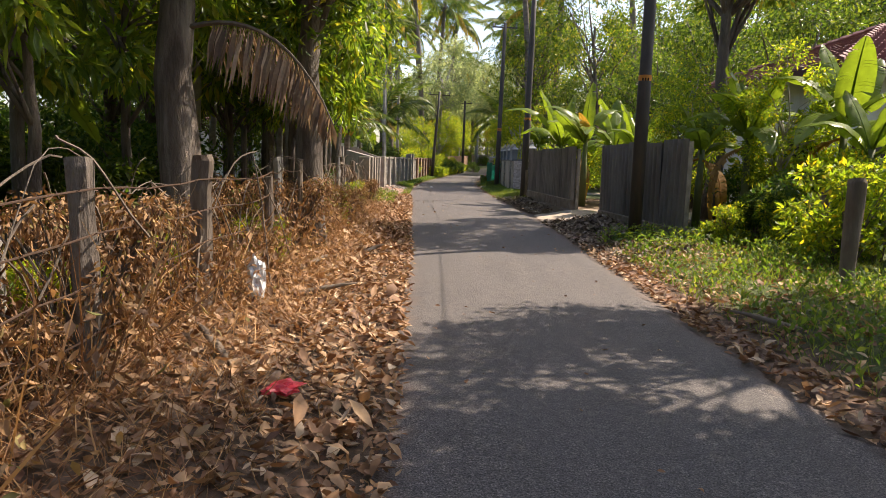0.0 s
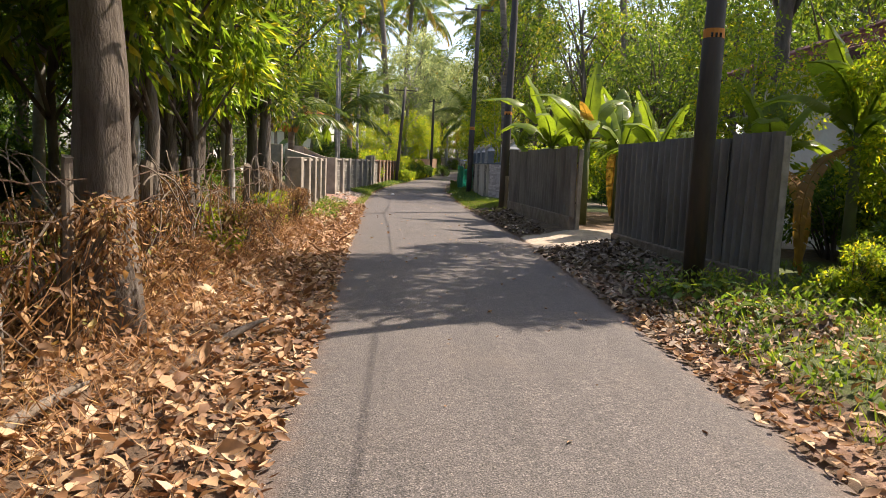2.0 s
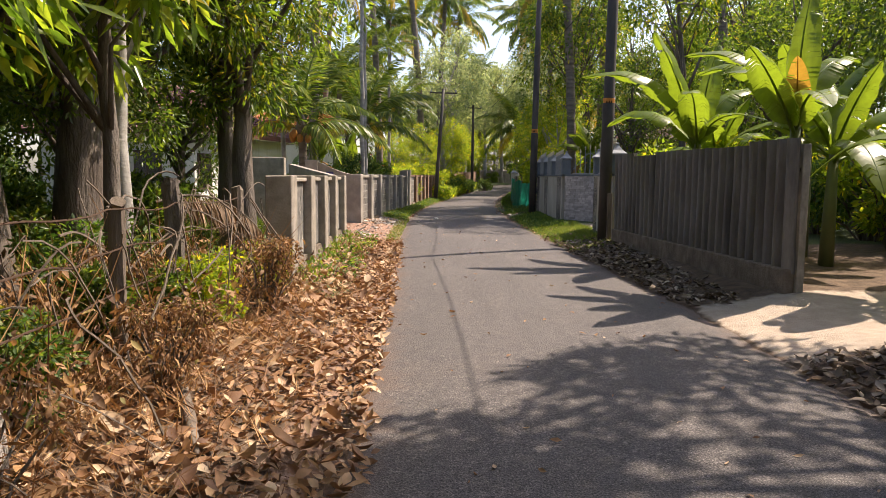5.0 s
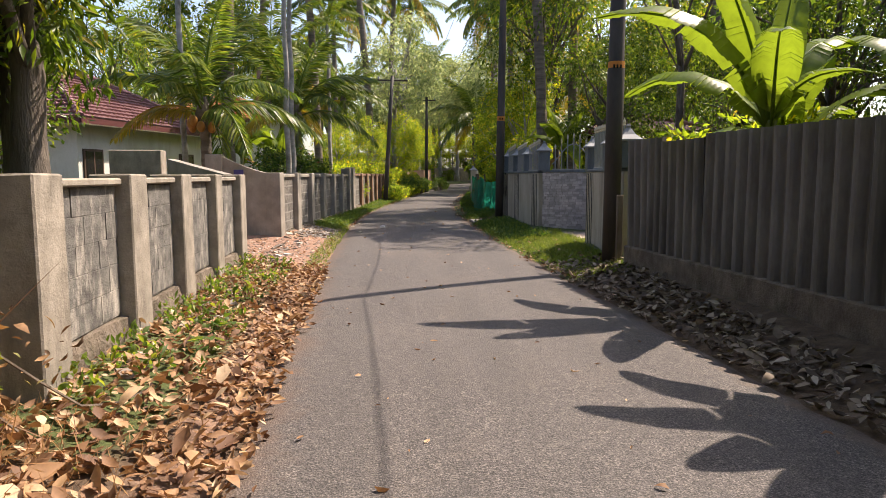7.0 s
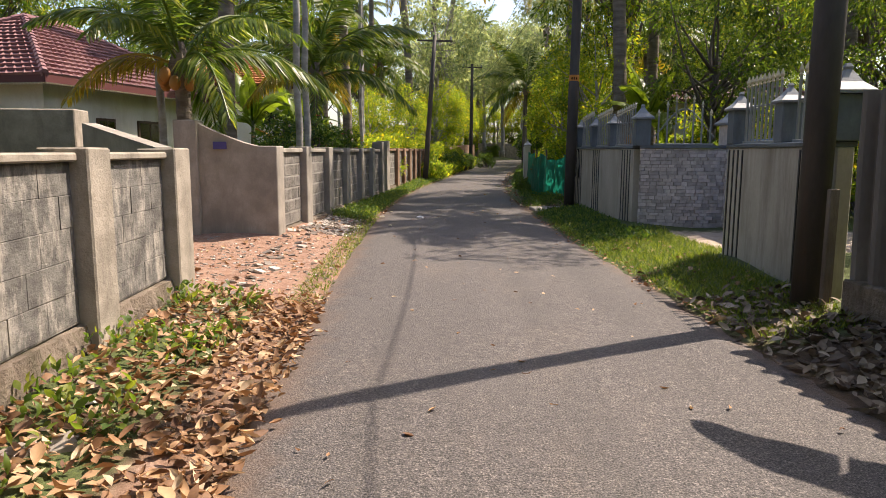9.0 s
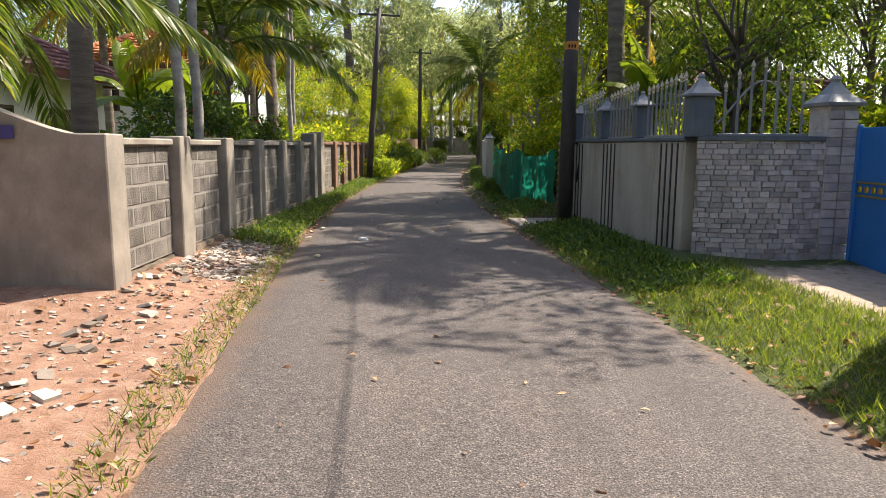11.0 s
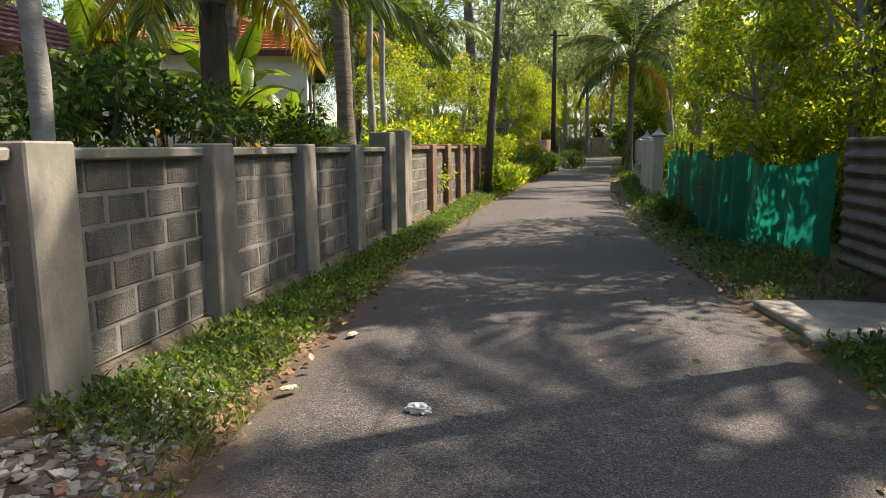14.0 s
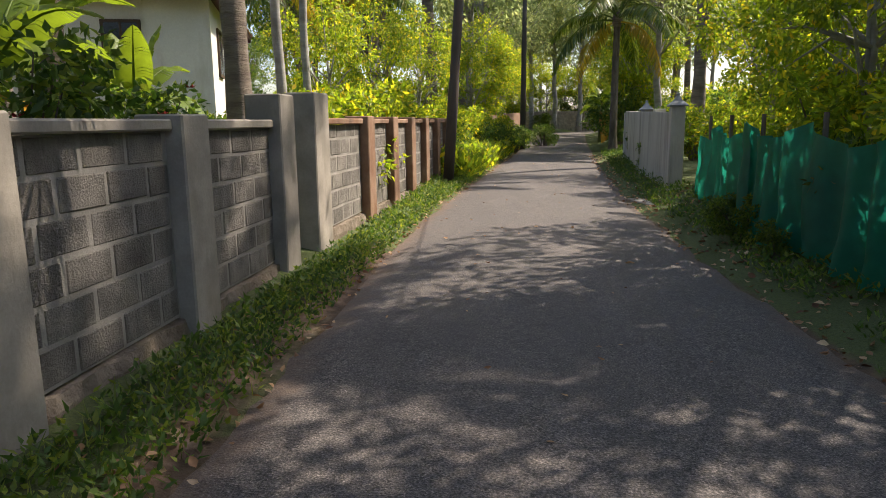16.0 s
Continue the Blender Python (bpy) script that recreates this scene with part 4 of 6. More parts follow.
def frond_mesh(name, seed, length, droop, leaflet, pairs, material, hang_down=0.5, lift=0.5):
    """A palm frond from the origin along +x: an arching midrib and two rows of hanging leaflets."""
    rng = np.random.default_rng(seed)
    ts = np.linspace(0, 1, 12)
    rib = np.stack([length * (ts - 0.10 * droop * ts ** 3), 0 * ts, length * (lift * ts - (lift * 0.45 + droop) * ts ** 2.2)], axis=1)
    v, f = tube([tuple(p) for p in rib], [0.03 * (1 - 0.85 * t) + 0.004 for t in ts], 5)
    t = np.linspace(0.14, 0.99, pairs)
    base = np.stack([np.interp(t, ts, rib[:, k]) for k in range(3)], axis=1)
    tang = np.stack([np.interp(t + 0.02, ts, rib[:, k]) - np.interp(t - 0.02, ts, rib[:, k]) for k in range(3)], axis=1)
    tang /= np.linalg.norm(tang, axis=1, keepdims=True)
    B, A, L = [], [], []
    for s in (1, -1):
        a = tang * 0.75 + np.array([0, s * 1.0, 0]) + np.array([0, 0, -hang_down]) + rng.normal(size=(pairs, 3)) * 0.12
        B.append(base)
        A.append(a)
        L.append(leaflet * (0.35 + 0.65 * np.sin(np.pi * np.clip(t * 0.95 + 0.05, 0, 1))) * rng.uniform(0.85, 1.1, pairs))
    B, A, L = np.concatenate(B), np.concatenate(A), np.concatenate(L)
    A /= np.linalg.norm(A, axis=1, keepdims=True)
    # each leaflet in two lengths, the outer one hanging more
    half = B + A * (L * 0.5)[:, None]
    A2 = A + np.array([0, 0, -0.55])
    flat = np.cross(A, np.array([0, 0, 1.0]) + rng.normal(size=A.shape) * 0.3)
    verts, faces = list(v), list(f)
    A2 /= np.linalg.norm(A2, axis=1, keepdims=True)
    flat /= np.linalg.norm(flat, axis=1, keepdims=True)
    tip = half + A2 * (L * 0.55)[:, None]
    w = 0.021 * leaflet / 0.6
    for i in range(len(B)):
        o = len(verts)
        verts += [tuple(B[i]), tuple(half[i] + flat[i] * w), tuple(half[i] - flat[i] * w), tuple(tip[i])]
        faces += [(o, o + 2, o + 1), (o + 1, o + 2, o + 3)]
    return to_mesh(name, (verts, faces), material)


FRONDS = [frond_mesh("frond", 1, 2.9, 0.25, 0.68, 84, m_palmleaf, 0.3, 0.75), frond_mesh("frond", 2, 2.9, 0.5, 0.72, 84, m_palmleaf, 0.6, 0.6),
          frond_mesh("frond", 3, 2.6, 0.68, 0.68, 80, m_palmleaf, 0.9, 0.35), frond_mesh("frond", 4, 2.5, 0.6, 0.66, 80, m_palmyellow, 0.8, 0.35)]


def make_palm(label, seed, height, r, count, nuts=False, yellow=0.0, bark=None, lean=(0.3, 0.1), scale=1.0, low=1.25):
    rr = random.Random(seed)
    palm = thing("palm_tree", label, "palm tree")
    pts = [(lean[0] * t ** 2, lean[1] * t ** 2, -0.15 + (height + 0.15) * t) for t in np.linspace(0, 1, 22)]
    rad = [r * (1.45 - 0.45 * min(1, t * 6)) * (1 - 0.25 * t) * (1.05 if i % 2 else 0.97) for i, t in enumerate(np.linspace(0, 1, 22))]
    part("trunk", tube(pts, rad, 12, 0.03, rr), bark or m_palmbark, palm, smooth=True)
    top = Vector(pts[-1])
    for k in range(count):
        a = 2.4 * k + rr.uniform(-0.3, 0.3)
        q = k / count
        kind = 0 if q < 0.35 else (1 if q < 0.72 else 2)
        if kind == 2 and rr.random() < yellow:
            kind = 3
        pitch = 0.8 - low * q + rr.uniform(-0.12, 0.12)
        ob = new("frond", FRONDS[kind])
        ob.matrix_basis = Matrix.Translation(top + Vector((0, 0, 0.06 - 0.25 * q))) @ Matrix.Rotation(a, 4, "Z") @ Matrix.Rotation(-pitch, 4, "Y") @ Matrix.Scale(scale * rr.uniform(0.85, 1.1), 4)
        hang(ob, palm)
        if kind == 3:
            ob["label"] = "yellowing palm frond"
    part("crown_shaft", tube([top - Vector((0, 0, 0.35)), top - Vector((0, 0, 0.1)), top + Vector((0, 0, 0.3))], [r * 0.85, r * 1.35, r * 0.5], 10, 0.1, rr), m_palmbark, palm, "fibrous brown frond bases")
    if nuts:
        for k in range(9):
            a, z = k * 0.7 + rr.uniform(-0.2, 0.2), rr.uniform(-0.42, -0.15)
            bm = bmesh.new()
            bmesh.ops.create_uvsphere(bm, u_segments=10, v_segments=7, radius=0.105)
            bm.transform(Matrix.Translation(top + Vector((math.cos(a) * r * 1.9, math.sin(a) * r * 1.9, z))) @ Matrix.Diagonal((0.9, 0.9, 1.2, 1)))
            part("coconut", bm, m_nut, palm, "orange king coconut", True)
    return palm


def banana_leaf(name, seed, length, width, lift, droop, material, tears=5):
    """A banana blade from the origin along +x: thick midrib, wavy halves split by tears."""
    rr = random.Random(seed)
    N = 30
    verts, faces = [], []
    cuts = {s: set(rr.sample(range(6, N - 2), tears)) for s in (1, -1)}
    rib = []
    for i in range(N + 1):
        t = i / N
        rib.append(Vector((length * t * (1 - 0.22 * droop * t * t), 0, length * (lift * t - droop * t ** 2.4))))
    for s in (1, -1):
        sag = rr.uniform(0.2, 0.45)
        for i in range(N):
            t0, t1 = i / N, (i + 1) / N
            if t1 < 0.12:
                continue
            strip = []
            for t, p in ((t0, rib[i]), (t1, rib[i + 1])):
                q = (t - 0.1) / 0.9
                w = width / 2 * max(0.0, math.sin(math.pi * min(1, max(0.0, q)) ** 0.75)) ** 0.6
                jig = 0.008 * math.sin(i * 0.9 + s)
                strip.append((p, p + Vector((0.04 * w, s * w * 0.55, 0.16 * w + jig)), p + Vector((0.12 * w, s * w, 0.16 * w - sag * w + jig * 2))))
            if i in cuts[s]:
                strip[1] = (strip[1][0], strip[1][1].lerp(strip[0][1], 0.3), strip[1][2].lerp(strip[0][2], 0.75) - Vector((0, 0, 0.05)))
            o = len(verts)
            verts += [tuple(v) for v in (*strip[0], *strip[1])]
            q4 = [(o, o + 3, o + 4, o + 1), (o + 1, o + 4, o + 5, o + 2)]
            faces += q4 if s > 0 else [f[::-1] for f in q4]
    bm = bmesh.new()
    vs = [bm.verts.new(v) for v in verts]
    for f in faces:
        bm.faces.new([vs[i] for i in f])
    bmesh.ops.remove_doubles(bm, verts=bm.verts[:], dist=0.0005)
    me = bpy.data.meshes.new(name)
    bm.to_mesh(me)
    bm.free()
    v = [tuple(x.co) for x in me.vertices]
    f = [tuple(p.vertices) for p in me.polygons]
    v2, f2 = tube([tuple(p) for p in rib[::3]], [0.03 * (1 - 0.85 * k / 10) for k in range(len(rib[::3]))], 6)
    return to_mesh(name, merge((v, f), (v2, f2)), material, True)


BLADES = [banana_leaf("leaf", 1, 1.6, 0.56, 0.2, 0.15, m_banana, 1), banana_leaf("leaf", 2, 1.7, 0.6, 0.4, 0.6, m_banana, 2),
          banana_leaf("leaf", 3, 1.6, 0.58, 0.35, 0.9, m_banana, 4), banana_leaf("leaf", 4, 1.5, 0.42, 0.1, 1.2, m_bananadry, 9)]


def make_banana(label, seed, height, count, dry=1, scale=1.0, first=0.0):
    rr = random.Random(seed)
    plant = thing("banana_plant", label, "banana plant")
    part("stem", tube([(0, 0, -0.1), (0.01, 0, height * 0.5), (0.03, 0.02, height)], [0.11, 0.09, 0.06], 12, 0.03, rr), m_stem, plant, "green sheathed stem", True)
    for k in range(count):
        a = first + 2.4 * k + rr.uniform(-0.25, 0.25)
        q = k / max(1, count - 1)
        kind = 0 if q < 0.3 else (1 if q < 0.65 else 2)
        if k >= count - dry:
            kind = 3
        pitch = 1.15 - 0.95 * q if kind < 3 else -0.3
        ob = new("leaf", BLADES[kind])
        ob.matrix_basis = Matrix.Translation((0.02, 0.01, height - 0.04 - 0.22 * q)) @ Matrix.Rotation(a, 4, "Z") @ Matrix.Rotation(-pitch, 4, "Y") @ Matrix.Scale(scale * rr.uniform(0.85, 1.12), 4)
        hang(ob, plant)
        if kind == 3:
            ob["label"] = "withered brown banana leaf"
    return plant


def make_shrub(label, seed, r, h, clumps, per, leaf, material, droop=0.2, flowers=0, name="shrub"):
    rng, rr = np.random.default_rng(seed), random.Random(seed)
    shrub = thing(name, label, "shrub")
    cs, rs, pieces = [], [], []
    for k in range(clumps):
        a, q = rr.uniform(0, 6.283), rr.uniform(0, 1) ** 0.5
        z = h * rr.uniform(0.18, 0.95)
        c = (math.cos(a) * r * q, math.sin(a) * r * q, z)
        cs.append(c)
        rs.append(rr.uniform(0.22, 0.4) * min(r, h))
        pieces.append(tube([(c[0] * 0.15, c[1] * 0.15, -0.08), (c[0] * 0.5, c[1] * 0.5, z * 0.6), c], [0.02, 0.014, 0.006], 5))
    part("branch_frame", merge(*pieces), m_bark, shrub)
    part("foliage", leaf_cloud("foliage", rng, cs, rs, per, leaf[0], leaf[1], droop, material), material, shrub)
    for k in range(flowers):
        c = Vector(rr.choice(cs)) + Vector(unit(rng, 1)[0]) * 0.3
        n = 6
        base = np.repeat(np.array([tuple(c)]), n, axis=0)
        al = np.array([(math.cos(i * 1.05), math.sin(i * 1.05) * 0.7 - 0.4, 0.3) for i in range(n)])
        me = blades("flower", base, al, np.cross(al, np.array([0, 0, 1.0])), np.full(n, 0.07), np.full(n, 0.05))
        part("flower", me, m_redflower, shrub, "red hibiscus flower")
    return shrub


# prototypes
T_MANGO = make_tree("tall mango tree with a dark trunk and a leafy crown", "tree", 11, 9.5, 0.27, 3.3, 2.7, 46, 130, (0.24, 0.065), m_leaf, m_bark)
T_DARK = make_tree("dense dark green broadleaf tree", "tree", 12, 9.0, 0.22, 2.2, 2.6, 50, 130, (0.18, 0.08), m_leafdark, m_bark)
T_LIGHT = make_tree("young broadleaf tree with pale green leaves", "tree", 13, 6.5, 0.10, 1.6, 1.7, 44, 170, (0.13, 0.06), m_leafbright, m_palebark, droop=0.3)
T_TALL = make_tree("tall broadleaf tree with a high open crown", "tree", 14, 13.0, 0.2, 5.0, 3.2, 60, 130, (0.24, 0.09), m_leaf, m_bark, (0.4, 0.2))
T_THIN = make_tree("tall thin tree with a sparse open crown", "tree", 16, 13.0, 0.16, 6.0, 2.6, 34, 75, (0.24, 0.09), m_leaf, m_bark, (0.4, 0.2))
T_LOW = make_tree("low mango tree with bright hanging leaves by the fence", "tree", 18, 5.2, 0.085, 1.9, 1.25, 26, 95, (0.27, 0.07), m_mangonew, m_bark, droop=0.7)
# far trees: their leaf colour is paled to carry the haze
T_FAR = make_tree("tall far tree with haze put into its pale green leaves", "tree", 19, 13.0, 0.2, 4.5, 3.0, 46, 110, (0.26, 0.1), m_leafhazed, m_palebark, (0.3, 0.2))
T_SLIM = make_tree("slim tree with a pale mottled trunk behind the wire fence", "tree", 23, 6.6, 0.085, 2.5, 1.5, 24, 90, (0.27, 0.075), m_leaf, m_palebark, droop=0.7)
T_SHADE = make_tree("tall broadleaf tree with a dense shady crown", "tree", 15, 12.0, 0.2, 5.5, 3.0, 60, 260, (0.24, 0.1), m_leaf, m_bark, (0.3, 0.1))
P_TALL = make_palm("tall slender leaning coconut palm", 1, 10.5, 0.15, 20, False, 0.3, None, (0.7, 0.3))
P_MID = make_palm("coconut palm with a drooping crown", 2, 6.0, 0.16, 20, False, 0.5, None, (0.3, -0.1))
S_GREEN = make_shrub("bushy green leafy roadside shrub", 31, 0.75, 1.3, 26, 120, (0.10, 0.045), m_weed)
S_YELLOW = make_shrub("tall yellow-green leafy garden shrub", 32, 0.8, 1.7, 26, 120, (0.12, 0.055), m_leafbright)
S_DARK = make_shrub("dark green leafy undergrowth shrub", 33, 0.8, 1.6, 28, 130, (0.13, 0.055), m_leafdark)
S_FLOWER = make_shrub("hibiscus bush with red flowers behind the wall", 34, 0.85, 2.3, 30, 60, (0.12, 0.065), m_weed, flowers=9)
S_DRY = make_shrub("dried brown tangle of creepers on the fence", 35, 0.62, 1.5, 34, 85, (0.075, 0.03), m_drycreeper, 0.9, name="dry_creeper")

place(T_DARK, -5.3, 21.3, 0.85, 0.7)
for x, y, s, a in ((-4.5, 19.7, 0.55, 1.7), (-5.0, 24.0, 0.55, 4.0), (-6.4, 22.8, 0.65, 5.5), (-5.6, 17.8, 0.6, 3.0)):
    place(T_DARK, x, y, s, a)
# shade trees and trunks beside the wire fence
place(T_MANGO, -3.02, 7.9, 1.0, 0.3, label="big mango tree with rough dark bark behind the wire fence")
place(T_MANGO, -1.97, 10.05, 0.86, 2.1, label="mango tree with a grey trunk beside the wire fence")
place(T_MANGO, -4.1, 18.9, 0.95, 4.0, label="mango tree with a grey trunk beside the wire fence")
for x, y, s, a in ((-2.45, 12.3, 1.0, 3.4), (-2.55, 14.0, 0.9, 5.1), (-2.75, 12.5, 1.0, 0.4), (-3.1, 14.6, 0.9, 2.4), (-3.0, 17.3, 1.0, 4.0)):
    place(T_LOW, x, y, s, a)
for x, y, s, a in ((-2.92, 12.98, 1.0, 0.7), (-3.15, 15.67, 0.92, 2.9), (-3.21, 17.98, 1.05, 5.0), (-4.3, 10.9, 1.0, 1.1), (-5.0, 15.0, 1.1, 3.6)):
    place(T_SLIM, x, y, s, a)
place(T_MANGO, -3.6, 14.2, 0.62, 1.2, label="low mango tree with long hanging leaves")
for x, y, s, a in ((-6.2, 13.0, 0.8, 2.0), (-7.2, 17.0, 0.85, 0.4), (-7.5, 9.5, 1.0, 3.3), (-7.5, 4.0, 0.9, 5.0), (-8.5, 21.0, 1.0, 1.7), (-10, 14, 1.1, 2.5), (-6.5, 0.0, 0.9, 0.9), (-12, 6, 1.2, 2.2), (-12, 25, 1.0, 3.1), (-4.6, -4, 1.0, 1.4)):
    place(T_DARK, x, y, s, a)
for x, y, s, a in ((10.6, 20.9, 0.9, 3.7), (14.5, 26, 1.1, 5.1), (9.8, 36.2, 0.8, 2.4), (8.4, 40.8, 0.62, 1.1), (6.7, 38.5, 0.8, 4.1), (8.9, 30.5, 0.95, 0.6), (9.6, 25.5, 1.0, 2.9), (12.0, 29.0, 1.2, 4.5), (11, 33.5, 1.0, 1.9), (6, -3, 0.9, 2.2)):
    place(T_DARK, x, y, s, a)
for x, y, s, a in ((4.3, 41.2, 0.85, 0.4), (3.7, 43.2, 0.8, 2.2), (4.7, 45.8, 0.9, 4.4), (5.2, 49.3, 0.95, 1.3), (5.7, 16.4, 0.75, 3.2), (6.5, 13.6, 0.7, 5.0), (-3.2, 49.2, 0.72, 0.8), (-2.9, 53.2, 0.8, 2.6), (-2.2, 58, 0.85, 5.1), (-0.6, 64, 0.9, 3.3), (7, 66, 1.0, 1.0), (8.5, 75, 1.1, 3.0), (0.6, 72, 1.0, 0.2)):
    place(T_LIGHT, x, y, s, a)
rr = random.Random(77)
for k in range(26):
    side = -1 if k % 2 else 1
    y = 30 + k * 3.1
    x = (road_l(y) - rr.uniform(5.5, 13)) if side < 0 else (road_r(y) + rr.uniform(10, 16))
    if side < 0 and y < 56:
        x = -rr.uniform(19, 25)
    place(T_TALL, x, y, rr.uniform(0.8, 1.15), rr.uniform(0, 6.3))
for k in range(18):
    a = k / 17
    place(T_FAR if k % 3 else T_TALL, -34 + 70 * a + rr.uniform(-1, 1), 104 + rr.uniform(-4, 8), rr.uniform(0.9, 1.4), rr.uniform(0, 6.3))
for k in range(40):
    side = -1 if k % 2 else 1
    y = -14 + k * 2.6
    place(T_TALL if k % 4 < 2 else T_DARK, side * rr.uniform(17, 24), y, rr.uniform(0.9, 1.35), rr.uniform(0, 6.3))
for k in range(12):
    place(T_TALL if k % 2 else T_DARK, -14 + 2.6 * k, -13 + rr.uniform(-3, 3), rr.uniform(0.9, 1.2), rr.uniform(0, 6.3))

for x, y, s_, a in ((6.6, 17.4, 0.95, 0.3), (6.2, 7.0, 0.78, 2.0), (4.0, 4.0, 0.8, 0.9)):
    place(T_SHADE, x, y, s_, a)
place(T_TALL, 5.0, 42.2, 0.85, 4.4)
place(T_THIN, 6.4, 45.2, 0.95, 3.2)
place(T_TALL, 11.0, 55.0, 1.1, 0.7)
place(T_THIN, 7.4, 34.5, 0.9, 2.3)
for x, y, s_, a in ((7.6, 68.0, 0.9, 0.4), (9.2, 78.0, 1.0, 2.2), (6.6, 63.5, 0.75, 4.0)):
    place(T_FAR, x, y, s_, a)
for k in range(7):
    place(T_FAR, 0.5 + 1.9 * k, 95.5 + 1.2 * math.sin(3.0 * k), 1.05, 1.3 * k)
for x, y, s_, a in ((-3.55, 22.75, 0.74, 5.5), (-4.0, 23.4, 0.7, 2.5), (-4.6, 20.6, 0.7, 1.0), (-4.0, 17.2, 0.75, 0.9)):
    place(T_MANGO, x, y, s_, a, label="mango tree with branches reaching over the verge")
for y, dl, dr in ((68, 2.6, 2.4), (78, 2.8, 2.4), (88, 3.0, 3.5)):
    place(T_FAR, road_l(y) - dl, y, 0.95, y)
    place(T_LIGHT, road_l(y) - dl * 0.7, y + 2, 1.1, y * 2)
    place(P_TALL, min(road_r(y), 8.0) + dr, y + 1, 1.25, y * 3)
    place(P_TALL, road_l(y) - dl - 1.5, y - 2, 1.3, y * 1.7)
    place(T_LIGHT, min(road_r(y), 8.0) + dr * 0.7, y - 1.5, 1.1, y * 5)


for k in range(9):
    place(T_LIGHT, -2.0 + 1.6 * k, 100.2 + 0.6 * math.sin(k * 2.6), 1.25, k * 1.9)

# palms
P1 = make_palm("young king coconut palm with orange nuts", 5, 2.75, 0.15, 17, True, 0.35, None, (-0.05, 0.0), 0.95, 0.8)
place(P1, -4.55, 32.3, 1.0, 0.7)
P2 = make_palm("coconut palm with a thick dark trunk and low drooping fronds", 6, 3.2, 0.19, 19, False, 0.75, m_bark, (-0.05, 0), 1.0, 0.75)
place(P2, -3.57, 39.05, 1.0, 2.0)
P3 = make_palm("coconut palm arching one yellowing frond over the lane", 8, 4.7, 0.14, 17, False, 0.6, m_bark, (0.1, 0), 1.05)
place(P3, 4.5, 61.0, 1.0, 1.2)
for x, y, s, a in ((-5.5, 44.0, 0.95, 0.3), (-6.5, 58, 1.0, 1.8), (-3.6, 62, 1.05, 4.0), (7.5, 47, 0.9, 2.2), (9, 70, 1.0, 0.9), (-1, 80, 1.0, 2.8), (10.5, 84, 1.1, 4.4), (-9.5, 49, 1.0, 5.0)):
    place(P_MID, x, y, s, a)
for x, y, s, a in ((-8, 55, 1.0, 0.4), (-4.8, 67, 1.0, 1.4), (-2.6, 73, 1.05, 3.0), (6.2, 57, 1.0, 4.2), (8, 63, 0.95, 0.2), (3.5, 96, 1.0, 1.1), (12, 78, 1.0, 3.4), (-7, 84, 1.0, 2.2), (0.5, 92, 1.0, 0.5), (10.4, 38.9, 1.0, 2.6), (6.6, 43.6, 1.03, 0.8), (4.65, 39.7, 1.0, 2.2), (-3.52, 44.95, 0.9, 2.0), (-5.02, 36.1, 0.95, 5.2)):
    place(P_TALL, x, y, s, a)
slim = thing("areca_palm", "slim areca palm with a pale ringed trunk", "palm tree")
part("trunk", tube([(0.02 * math.sin(i), 0, -0.1 + 0.36 * i) for i in range(22)], [0.075 * (1.04 if i % 2 else 0.96) * (1 - 0.012 * i) for i in range(22)], 10), m_palebark, slim, smooth=True)
for k in range(9):
    ob = new("frond", FRONDS[k % 3])
    ob.matrix_basis = Matrix.Translation((0, 0, 7.4)) @ Matrix.Rotation(2.4 * k, 4, "Z") @ Matrix.Rotation(-0.9 + 0.12 * k, 4, "Y") @ Matrix.Scale(0.55, 4)
    hang(ob, slim)
for x, y in ((-3.08, 34.37), (-3.11, 35.37), (-3.13, 45.53), (-5.4, 33.4), (-3.35, 48.0), (-3.7, 15.6), (-4.4, 12.4)):
    place(slim, x, y, 1.0, x * 3)

# banana clumps
def aimed_banana(label, x, y, height, tips):
    """A banana plant whose leaves run from the top of the stem to the given tips."""
    z = ground_z(x, y)
    plant = thing("banana_plant", label, "banana plant", (x, y, z))
    part("stem", tube([(x, y, z - 0.1), (x + 0.01, y, z + height * 0.5), (x + 0.03, y + 0.02, z + height)], [0.11, 0.09, 0.06], 12, 0.03, random.Random(4)), m_stem, plant, "green sheathed stem", True)
    ends = ((1.55, 0.08), (1.475, -0.34), (1.28, -0.88), (1.1, -1.65))
    for kind, tip in tips:
        base = Vector((x + 0.03, y + 0.02, z + height - 0.12))
        d = Vector(tip) - base
        ex, ez = ends[kind]
        flat = math.hypot(d.x, d.y)
        ob = new("leaf", BLADES[kind])
        ob.matrix_basis = Matrix.Translation(base) @ Matrix.Rotation(math.atan2(d.y, d.x), 4, "Z") @ Matrix.Rotation(math.atan2(ez, ex) - math.atan2(d.z, flat), 4, "Y") @ Matrix.Diagonal((d.length / math.hypot(ex, ez), 0.78, d.length / math.hypot(ex, ez), 1))
        hang(ob, plant)
        if kind == 3:
            ob["label"] = "withered orange banana leaf"
    return plant


